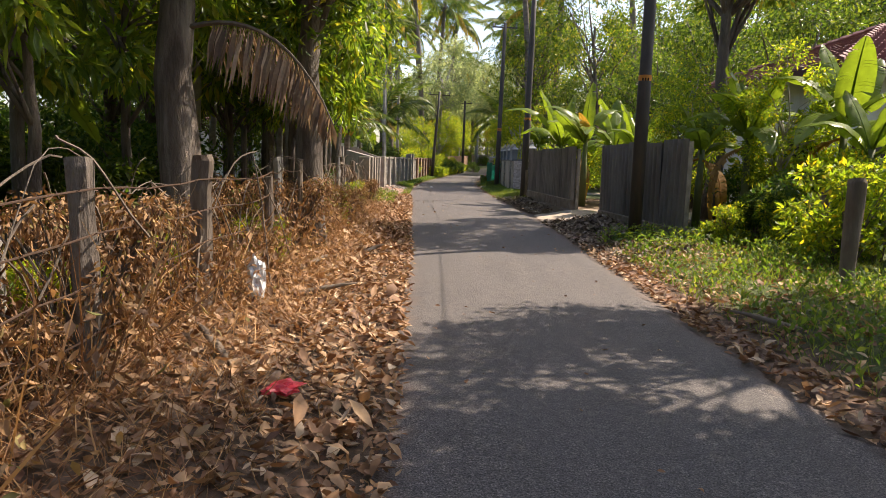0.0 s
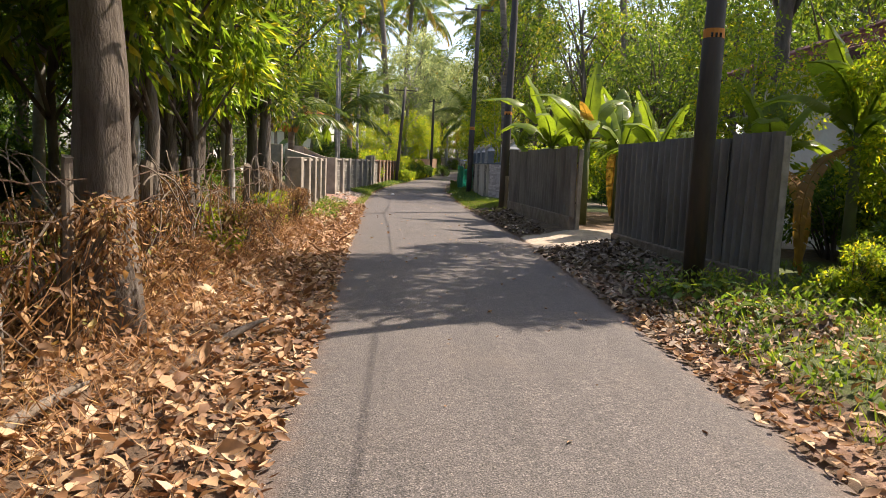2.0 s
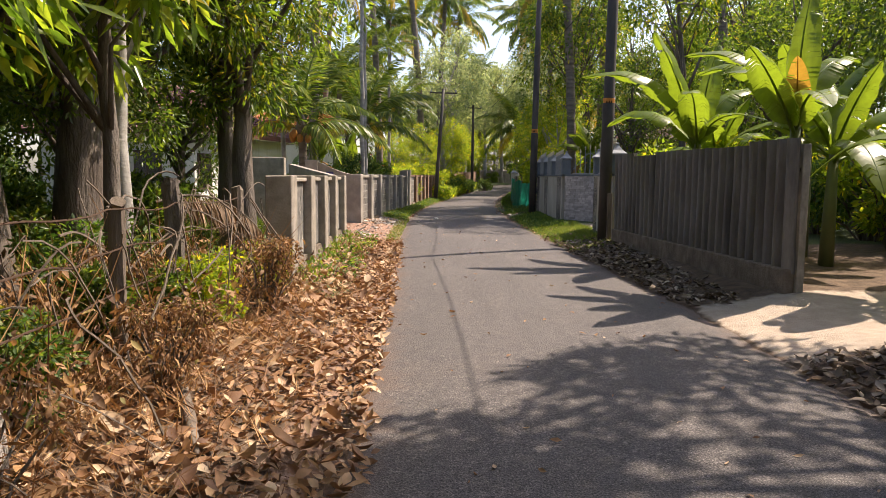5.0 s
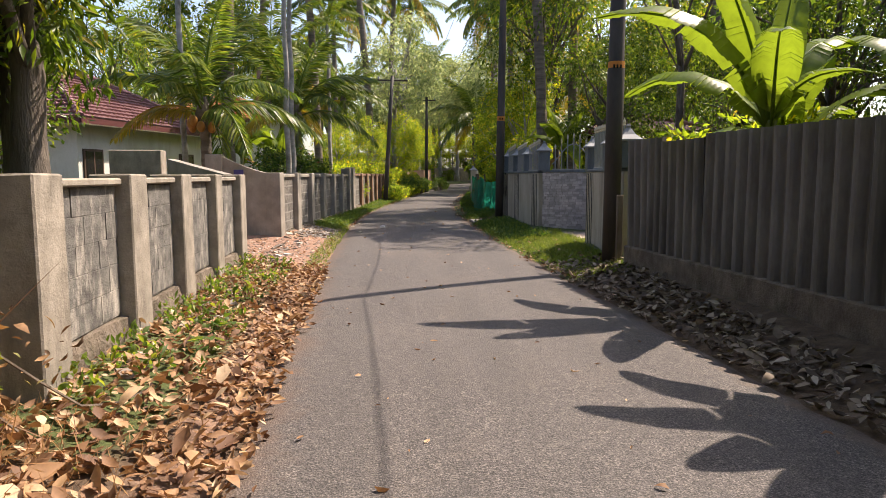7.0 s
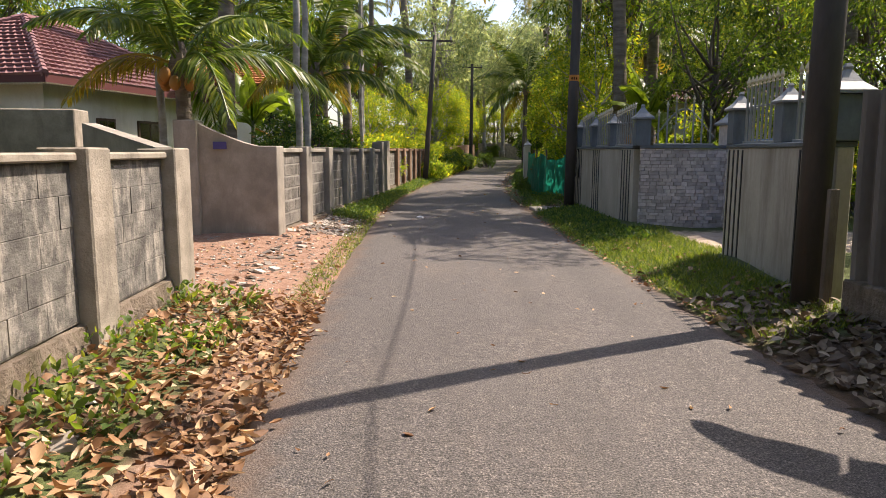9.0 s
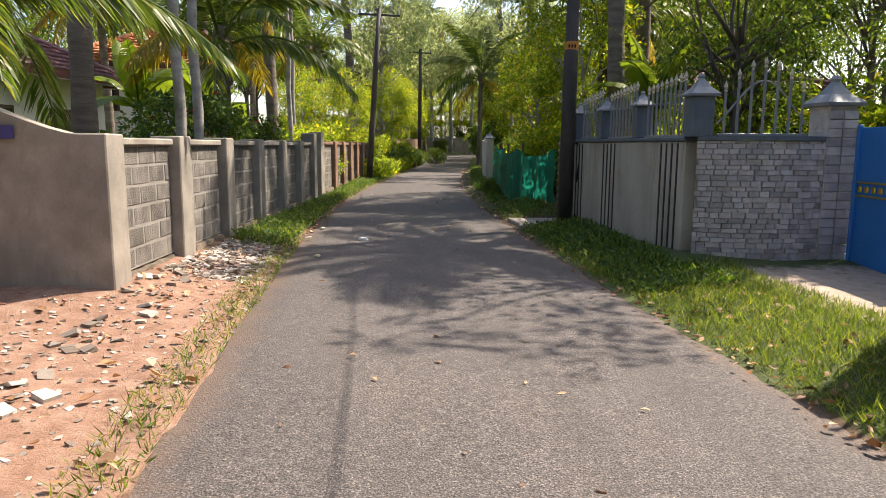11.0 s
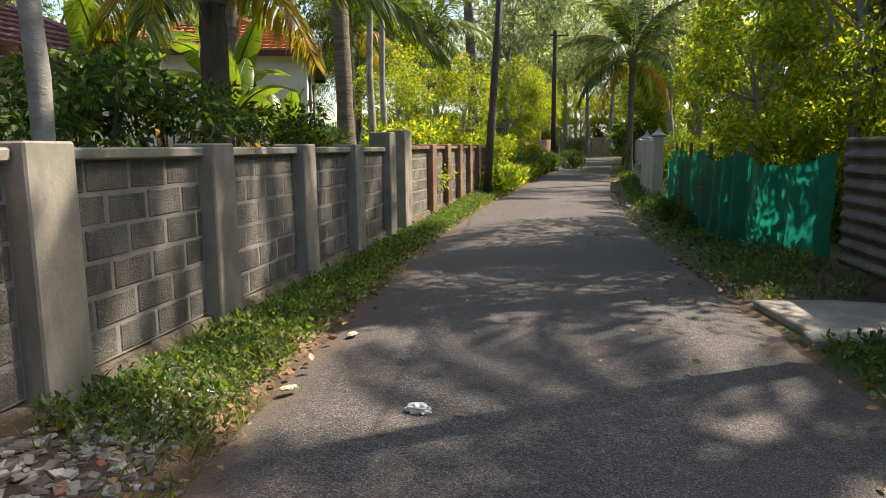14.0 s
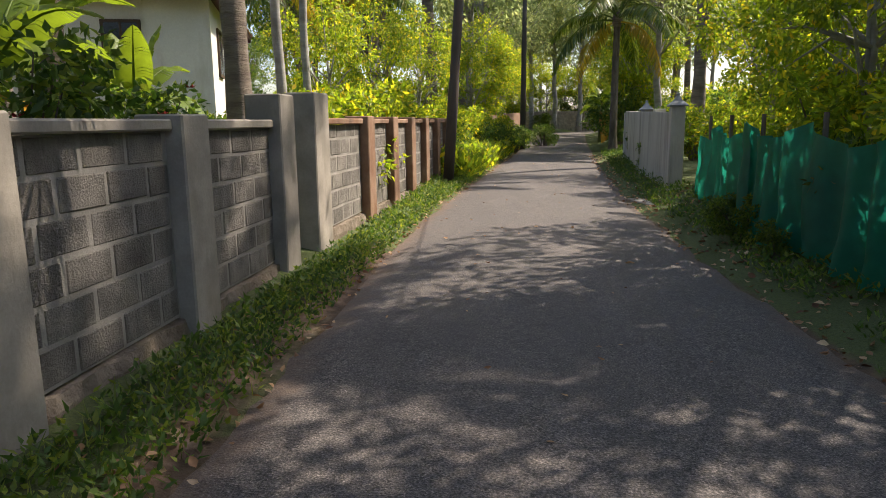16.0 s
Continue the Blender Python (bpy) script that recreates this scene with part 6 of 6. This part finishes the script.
def slab(label, x, y, z, size, turn, material):
    bm = box(size, (x, y, z), turn, 0.012)
    for v in bm.verts:
        v.co += Vector((noise.noise(v.co * 2), noise.noise(v.co * 2 + Vector((5, 0, 0))), 0)) * 0.03
    return solid("concrete_slab", bm, material, label, "slab", group="entrance slabs")


slab("worn concrete slab bridging the verge at a side gate", 2.55, 36.95, 0.03, (1.2, 1.25, 0.12), 0.05, m_concrete)
slab("broken edge of a concrete entrance slab", 2.2, 36.32, 0.03, (0.6, 0.25, 0.13), -0.1, m_concrete)
slab("wide worn concrete slab at a garden entrance", 3.3, 47.2, 0.04, (1.9, 1.5, 0.12), 0.15, m_concrete)
slab("concrete apron before the blue sheet gate", 4.15, 30.6, 0.0, (1.5, 2.7, 0.14), 0.02, m_oldcement)
m_whitewall = surface("streaked_whitewash", (0.42, 0.40, 0.37), (0.58, 0.56, 0.52), scale=1.5, fine=25, rough=0.85, stretch=(1, 1, 0.3), stain=(0.06, 0.055, 0.05))
far = thing("garden_wall", "old whitewashed wall streaked black with mould", "wall", (3.5, 50, 0), kind="structure")
part("wall", strip_wall("wall", "", [(3.15, 48.1), (3.5, 52), (4.3, 57.6)], 0.16, 0.0, [1.62, 1.68, 1.76], m_whitewall), m_whitewall, far)
for k in range(5):
    t = k / 4
    capped_pillar("", 3.14 + 1.15 * t, 48.15 + 9.4 * t, 0.0, 1.72, 0.24, 1.45, far, k in (0, 2), m_whitewall)
far = thing("far_wall", "long grey cement wall closing the end of the lane", "wall", (4, 97, 0), kind="structure")
part("wall", strip_wall("wall", "", [(-6, 94.5), (4, 97), (24, 98.5)], 0.2, 0.0, [2.3, 2.3, 2.3], m_oldcement), m_oldcement, far)
for k in range(11):
    part("pillar", box((0.35, 0.3, 2.4), (-6 + 3 * k, 94.3 + (2.55 if k > 3 else 0.85 * k) + max(0, k - 3) * 0.22, 0), 0.1, 0.01), m_oldcement, far)
far = thing("far_wall", "long brown cement wall along the lane", "wall", (1, 66, 0), kind="structure")
part("wall", strip_wall("wall", "", [(-1.0, 60), (0.6, 70), (2.6, 84), (2.0, 92)], 0.18, 0.0, [1.72, 1.85, 2.05, 2.1], m_brownpost), m_brownpost, far)


# ---------------------------------------------------------------- loose cover on the ground
def scatter(rng, n, y0, y1, side, near, far_off, power=1.0, keep=None):
    """Places beside the road: distance from its edge between near and far_off."""
    y = rng.uniform(y0, y1, n)
    d = near + (far_off - near) * rng.uniform(0, 1, n) ** power
    x = np.interp(y, EDGE_Y, EDGE_L) - d if side < 0 else np.interp(y, EDGE_Y, EDGE_R) + d
    if keep:
        ok = np.array([keep(a, b) for a, b in zip(x, y)])
        x, y = x[ok], y[ok]
    z = np.array([ground_z(a, b) if not (road_l(b) < a < road_r(b)) else road_z(b) + 0.018 for a, b in zip(x, y)])
    return np.stack([x, y, z], axis=1)


def litter(name, label, rng, pts, size, material, lift=0.04, curl=0.3, slim_ratio=0.42):
    n = len(pts)
    a = rng.uniform(0, 6.283, n)
    along = np.stack([np.cos(a), np.sin(a), rng.normal(0.0, curl, n)], axis=1)
    flat = np.cross(along, np.array([0, 0, 1.0])) + rng.normal(size=(n, 3)) * np.array([0.2, 0.2, 0.55])
    L = rng.uniform(0.5, 1.3, n) * size
    base = pts + np.stack([0 * a, 0 * a, rng.uniform(0.004, lift, n) + np.abs(np.minimum(0, along[:, 2])) * L], axis=1)
    me = curled(name, base, along, flat, L, L * rng.uniform(slim_ratio * 0.8, slim_ratio * 1.4, n), rng.normal(0.15, 0.45, n))
    me.materials.append(material)
    return tagged(new(name, me), label, "leaf litter" if "leaf" in name else "ground cover", kind="stuff")


def grass(name, label, rng, pts, height, width, material, spread=0.6, lift=0.0, category="grass"):
    n = len(pts)
    along = np.stack([rng.normal(0, spread, n), rng.normal(0, spread, n), np.ones(n)], axis=1)
    flat = rng.normal(size=(n, 3)) * np.array([1, 1, 0.2])
    L = rng.uniform(0.4, 1.2, n) * height
    base = pts + np.stack([np.zeros(n), np.zeros(n), rng.uniform(-0.01, max(0.001, lift), n)], axis=1)
    me = (curled(name, base, along, flat, L, np.full(n, width) * rng.uniform(0.7, 1.3, n), rng.normal(-0.3, 0.3, n)) if width > 0.03 else
          blades(name, base, along, flat, L, np.full(n, width) * rng.uniform(0.7, 1.3, n), 0.15, 0.35))
    me.materials.append(material)
    return tagged(new(name, me), label, category, kind="stuff")


def clumped(pts, freq, cut, seed=0.0):
    k = np.array([noise.noise((p[0] * freq, p[1] * freq, seed)) for p in pts])
    return pts[k > cut]


g = np.random.default_rng(100)
off_wall1 = lambda x, y: not (20.0 < y < 26.9 and x < -2.2 - 0.045 * (y - 20)) and not (30.7 < y < 54 and x < -2.68 + 0.07 * (y - 30.9))
off_right = lambda x, y: not (17.4 < y < 19.7) and not (36.25 < y < 37.65) and not (12.5 < y < 17.7 and x > 3.95) and not (19.5 < y < 26.4 and x > 3.1) and not (26.4 < y < 29.2 and x > 3.15) and not (32 < y < 37 and x > 2.85)
litter("dead_leaves", "thick carpet of curled brown dead leaves along the verge", g, scatter(g, 24000, -2, 26.8, -1, -0.08, 3.0, 1.15, off_wall1), 0.095, m_deadleaf, 0.07, 0.4, 0.45)
litter("dead_leaves", "small crumbled dead leaves on the earth verge", g, scatter(g, 8500, -2, 27.2, -1, -0.12, 3.0, 1.0, off_wall1), 0.07, m_deadleaf, 0.04, 0.4, 0.5)
litter("dead_leaves", "dead leaves under the corrugated fences in a shade-dulled brown", g, scatter(g, 7000, 10.5, 27.0, 1, -0.05, 1.5, 0.9, off_right), 0.11, m_shadeleaf, 0.05, 0.35, 0.45)
litter("dead_leaves", "pale dry leaves on the grassy verge", g, scatter(g, 4200, 1, 12.5, 1, -0.02, 2.6, 1.4), 0.1, m_deadleaf, 0.05, 0.35, 0.45)
litter("dead_leaves", "few scattered dry leaves and bits on the asphalt", g, scatter(g, 420, -2, 60.0, -1, -3.6, 0.0, 1.0), 0.06, m_deadleaf, 0.012, 0.1, 0.4)
litter("dead_leaves", "scattered pale dry leaves on the red earth", g, scatter(g, 420, 26.5, 36.0, -1, 0.0, 3.5, 1.0, off_wall1), 0.09, m_deadleaf, 0.03, 0.25, 0.5)
litter("dead_leaves", "sparse dry leaves in the shaded grass", g, scatter(g, 1500, 34, 62.0, -1, -0.1, 1.0, 1.0, off_wall1), 0.07, m_deadleaf, 0.03, 0.25, 0.5)
litter("dead_leaves", "sparse dry leaves along the shaded verge", g, scatter(g, 2200, 26, 60.0, 1, -0.15, 1.2, 1.0, off_right), 0.07, m_deadleaf, 0.03, 0.25, 0.5)
litter("dead_leaves", "large curled pale dead leaves on the verge", g, scatter(g, 800, -1, 21, -1, -0.02, 2.4, 1.2, off_wall1), 0.17, m_deadleaf, 0.08, 0.45, 0.42)
litter("dead_leaves", "shrivelled brown leaves caught in the dry undergrowth", g, scatter(g, 8000, -1, 20, -1, 0.9, 2.9, 0.9) + np.array([0, 0, 0.1]), 0.075, m_drycreeper, 0.5, 0.9, 0.42)
grass("dry_grass", "dense dry brown grass and twigs along the wire fence", g, scatter(g, 17000, -2, 19.5, -1, 0.6, 2.9, 0.8), 0.26, 0.007, m_drygrass, 1.3, 0.22)
grass("dry_grass", "low dry straw among the dead leaves", g, scatter(g, 15000, -2, 20, -1, 0.2, 2.6, 0.8), 0.18, 0.006, m_drygrass, 1.1, 0.04)
grass("dry_grass", "tall dry stalks tangled in the wire fence", g, scatter(g, 1500, 1, 19.8, -1, 1.3, 2.6, 1.0), 0.9, 0.013, m_drygrass, 0.7, 0.3)
grass("weeds", "leafy green weeds along the foot of the old wall", g, clumped(scatter(g, 2000, 19.3, 27.2, -1, 0.4, 1.25, 0.8, off_wall1), 1.5, -0.02), 0.085, 0.034, m_weedbright, 0.9, 0.16, "weeds")
grass("weeds", "pale fresh weeds among the creeping weeds by the block wall", g, scatter(g, 6000, 34.2, 54, -1, 0.04, 1.1, 0.85, off_wall1), 0.06, 0.024, m_weedbright, 1.2, 0.15, "weeds")
grass("grass", "thin yellowed grass fringe along the red earth edge", g, scatter(g, 2200, 26.8, 35, -1, -0.03, 0.3, 1.0, off_wall1), 0.09, 0.008, m_grass, 0.9)
grass("weeds", "low creeping green weeds between the block wall and the road", g, scatter(g, 30000, 34.2, 54, -1, 0.04, 1.2, 0.85, off_wall1), 0.07, 0.026, m_weed, 1.2, 0.12, "weeds")
grass("grass", "green grass tufts along the block wall", g, scatter(g, 9000, 34.0, 60, -1, 0.05, 1.2, 0.8, off_wall1), 0.16, 0.008, m_grass, 0.6)
grass("weeds", "bright green weeds and seedlings on the sunny verge", g, clumped(scatter(g, 17000, 3.0, 13.2, 1, 0.35, 3.9, 0.8), 1.3, 0.0), 0.09, 0.032, m_weedbright, 0.9, 0.25, "weeds")
grass("grass", "bright green grass on the sunny verge", g, scatter(g, 12000, 3.0, 13.0, 1, 0.35, 4.2, 0.9), 0.16, 0.009, m_grass, 0.6)
grass("grass", "short bright grass before the gate", g, scatter(g, 26000, 25.6, 33.6, 1, 0.05, 1.6, 0.9, off_right), 0.11, 0.008, m_grass, 0.8)
# the dark weed leaf instead of the grass blade paints shade onto this strip
grass("grass", "grass along the striped wall with shade put into its dark green", g, scatter(g, 7000, 31.5, 39.5, 1, 0.05, 1.2, 0.9, off_right), 0.13, 0.008, m_weed, 0.7)
grass("weeds", "dark low weeds at the foot of the striped wall", g, scatter(g, 9000, 31.0, 37.5, 1, 0.15, 1.2, 0.9, off_right), 0.075, 0.028, m_weed, 1.1, 0.1, "weeds")
grass("weeds", "dark low weeds along the shade net", g, clumped(scatter(g, 16000, 37.5, 62, 1, 0.25, 1.1, 0.9), 1.6, -0.1), 0.08, 0.025, m_weed, 1.0, 0.16, "weeds")
grass("weeds", "tall sunlit green weeds beside the far lane", g, scatter(g, 16000, 51, 72, -1, 0.05, 1.7, 0.9), 0.3, 0.07, m_leafbright, 0.8, 0.5, "weeds")

# broad-leaved taro plants
def make_taro(seed):
    rr = random.Random(seed)
    taro = thing("taro_plant", "low taro plant with broad heart-shaped green leaves", "plant")
    for k in range(6):
        a, h, s = k * 1.05 + rr.uniform(-0.3, 0.3), rr.uniform(0.14, 0.34), rr.uniform(0.11, 0.2)
        d = Vector((math.cos(a), math.sin(a), 0))
        tip = d * rr.uniform(0.06, 0.2) + Vector((0, 0, h))
        side = Vector((-d.y, d.x, 0))
        out = (d * 0.8 + Vector((0, 0, rr.uniform(-0.6, 0.1)))).normalized()
        verts = [tuple(tip)]
        prof = [(0.95, 0.0), (0.6, 0.34), (0.15, 0.5), (-0.25, 0.42), (-0.38, 0.2)]
        ring = [(u_, w_) for u_, w_ in prof] + [(-0.12, 0.0)] + [(u_, -w_) for u_, w_ in prof[:0:-1]]
        for u_, w_ in ring:
            verts.append(tuple(tip + out * (u_ * s) + side * (w_ * s) + Vector((0, 0, 0.12 * s * abs(w_) * 2 - 0.1 * s * u_ * u_))))
        faces = [(0, i, i % (len(verts) - 1) + 1) for i in range(1, len(verts))]
        part("leaf", (verts, faces), m_weed if k % 3 else m_leafbright, taro, "", True)
        part("stalk", tube([(0, 0, -0.03), tuple(tip * 0.6), tuple(tip)], [0.009, 0.007, 0.005], 5), m_stem, taro)
    return taro


TARO = make_taro(3)
for k in range(16):
    place(TARO, 3.15 + 0.9 * rr.random(), 10.3 + 2.6 * rr.random(), rr.uniform(0.6, 1.0), rr.uniform(0, 6.3))
for k in range(8):
    y = 21.2 + 5.4 * rr.random()
    place(TARO, road_l(y) - rr.uniform(0.35, 0.85), y, rr.uniform(0.45, 0.75), rr.uniform(0, 6.3))


# rubble of broken tiles and stones, litter
def chips(name, label, seed, n, y0, y1, near, far_off, size, material, keep):
    rng = np.random.default_rng(seed)
    rr = random.Random(seed)
    pts = scatter(rng, n, y0, y1, -1, near, far_off, 1.0, keep)
    pieces = []
    for p in pts:
        s = size * rr.uniform(0.4, 1.4)
        m = Matrix.Translation(p + np.array([0, 0, s * 0.1])) @ Euler((rr.uniform(-0.35, 0.35), rr.uniform(-0.35, 0.35), rr.uniform(0, 6.3))).to_matrix().to_4x4()
        k = [rr.uniform(0.7, 1.2) for _ in range(8)]
        corners = [(sx * 0.5 * k[i], sy * 0.4 * k[-i - 1], sz * 0.12) for i, (sx, sy, sz) in enumerate(((-1, -1, -1), (1, -1, -1), (1, 1, -1), (-1, 1, -1), (-1, -1, 1), (1, -1, 1), (1, 1, 1), (-1, 1, 1)))]
        pieces.append(([tuple(m @ (Vector(c) * s)) for c in corners], [(3, 2, 1, 0), (4, 5, 6, 7), (0, 1, 5, 4), (1, 2, 6, 5), (2, 3, 7, 6), (3, 0, 4, 7)]))
    return solid(name, merge(*pieces), material, label, "rubble", kind="stuff")


m_chip = foliage("broken_tile_chip", [(0.0, (0.12, 0.09, 0.07)), (0.5, (0.25, 0.215, 0.18)), (0.93, (0.5, 0.46, 0.41)), (1.0, (0.34, 0.13, 0.08))], 0.0, 0.85, 30.0)
chips("rubble", "heap of broken stone and tile chips by the wall", 8, 1500, 31.8, 35.4, 0.2, 1.15, 0.055, m_chip, off_wall1)
chips("rubble", "loose chips along the red earth entrance", 9, 1300, 27.0, 34.5, 0.0, 2.2, 0.034, m_chip, off_wall1)
chips("rubble", "rough stones at the foot of the walls", 10, 160, 20.2, 42, 0.7, 1.15, 0.095, m_chip, off_wall1)


def crumpled(name, label, x, y, size, material, seed, category, lift=0.0):
    rng = random.Random(seed)
    bm = bmesh.new()
    bmesh.ops.create_icosphere(bm, subdivisions=3, radius=1)
    for v in bm.verts:
        k = 1 + 0.55 * noise.noise(v.co * 2.2 + Vector((seed, 0, 0))) + 0.25 * noise.noise(v.co * 6)
        v.co = Vector((v.co.x * size[0], v.co.y * size[1], max(-0.6, v.co.z) * size[2])) * k
    z = (ground_z(x, y) if not road_l(y) < x < road_r(y) else road_z(y) + 0.02) + 0.5 * size[2] + lift
    bm.transform(Matrix.Translation((x, y, z)) @ Matrix.Rotation(seed, 4, "Z"))
    return solid(name, bm, material, label, category)


crumpled("plastic_bag", "crumpled white plastic bag in the dry grass", -1.66, 6.1, (0.11, 0.08, 0.2), m_plastic, 2, "litter", 0.12)
crumpled("plastic_packet", "crumpled red plastic packet on dead leaves", -0.95, 4.05, (0.12, 0.09, 0.035), m_redplastic, 4, "litter", 0.05)
crumpled("plastic_bottle_scrap", "crushed pale plastic scrap on the road", -0.68, 34.8, (0.07, 0.035, 0.03), m_plastic, 6, "litter")
for x, y in ((-1.2, 33.4), (-1.4, 36.3), (1.95, 33.2), (-1.5, 35.1), (2.0, 38.4)):
    crumpled("paper_scrap", "small pale crumpled paper scrap beside the road", x, y, (0.05, 0.035, 0.012), m_tip, int(y), "litter")
for k, (x, y, a, L) in enumerate(((-1.3, 6.9, 0.4, 0.9), (-1.55, 4.6, 2.2, 0.7), (-1.6, 8.3, 1.2, 0.8), (-1.8, 15.6, 2.0, 1.2), (-1.1, 10.4, 0.9, 0.6), (3.1, 6.2, 2.5, 0.9), (-1.5, 12.3, 2.4, 0.7))):
    z = ground_z(x, y) + 0.07
    pts = [(x + math.cos(a) * L * t, y + math.sin(a) * L * t, z + 0.06 * math.sin(3 * t)) for t in np.linspace(-0.5, 0.5, 7)]
    solid("fallen_frond_stalk", tube(pts, [0.012, 0.03, 0.04, 0.035, 0.03, 0.02, 0.008], 6, 0.1, random.Random(k)), m_postwood, "dry fallen palm stalk among dead leaves", "stalk", group="fallen stalks", smooth=True)
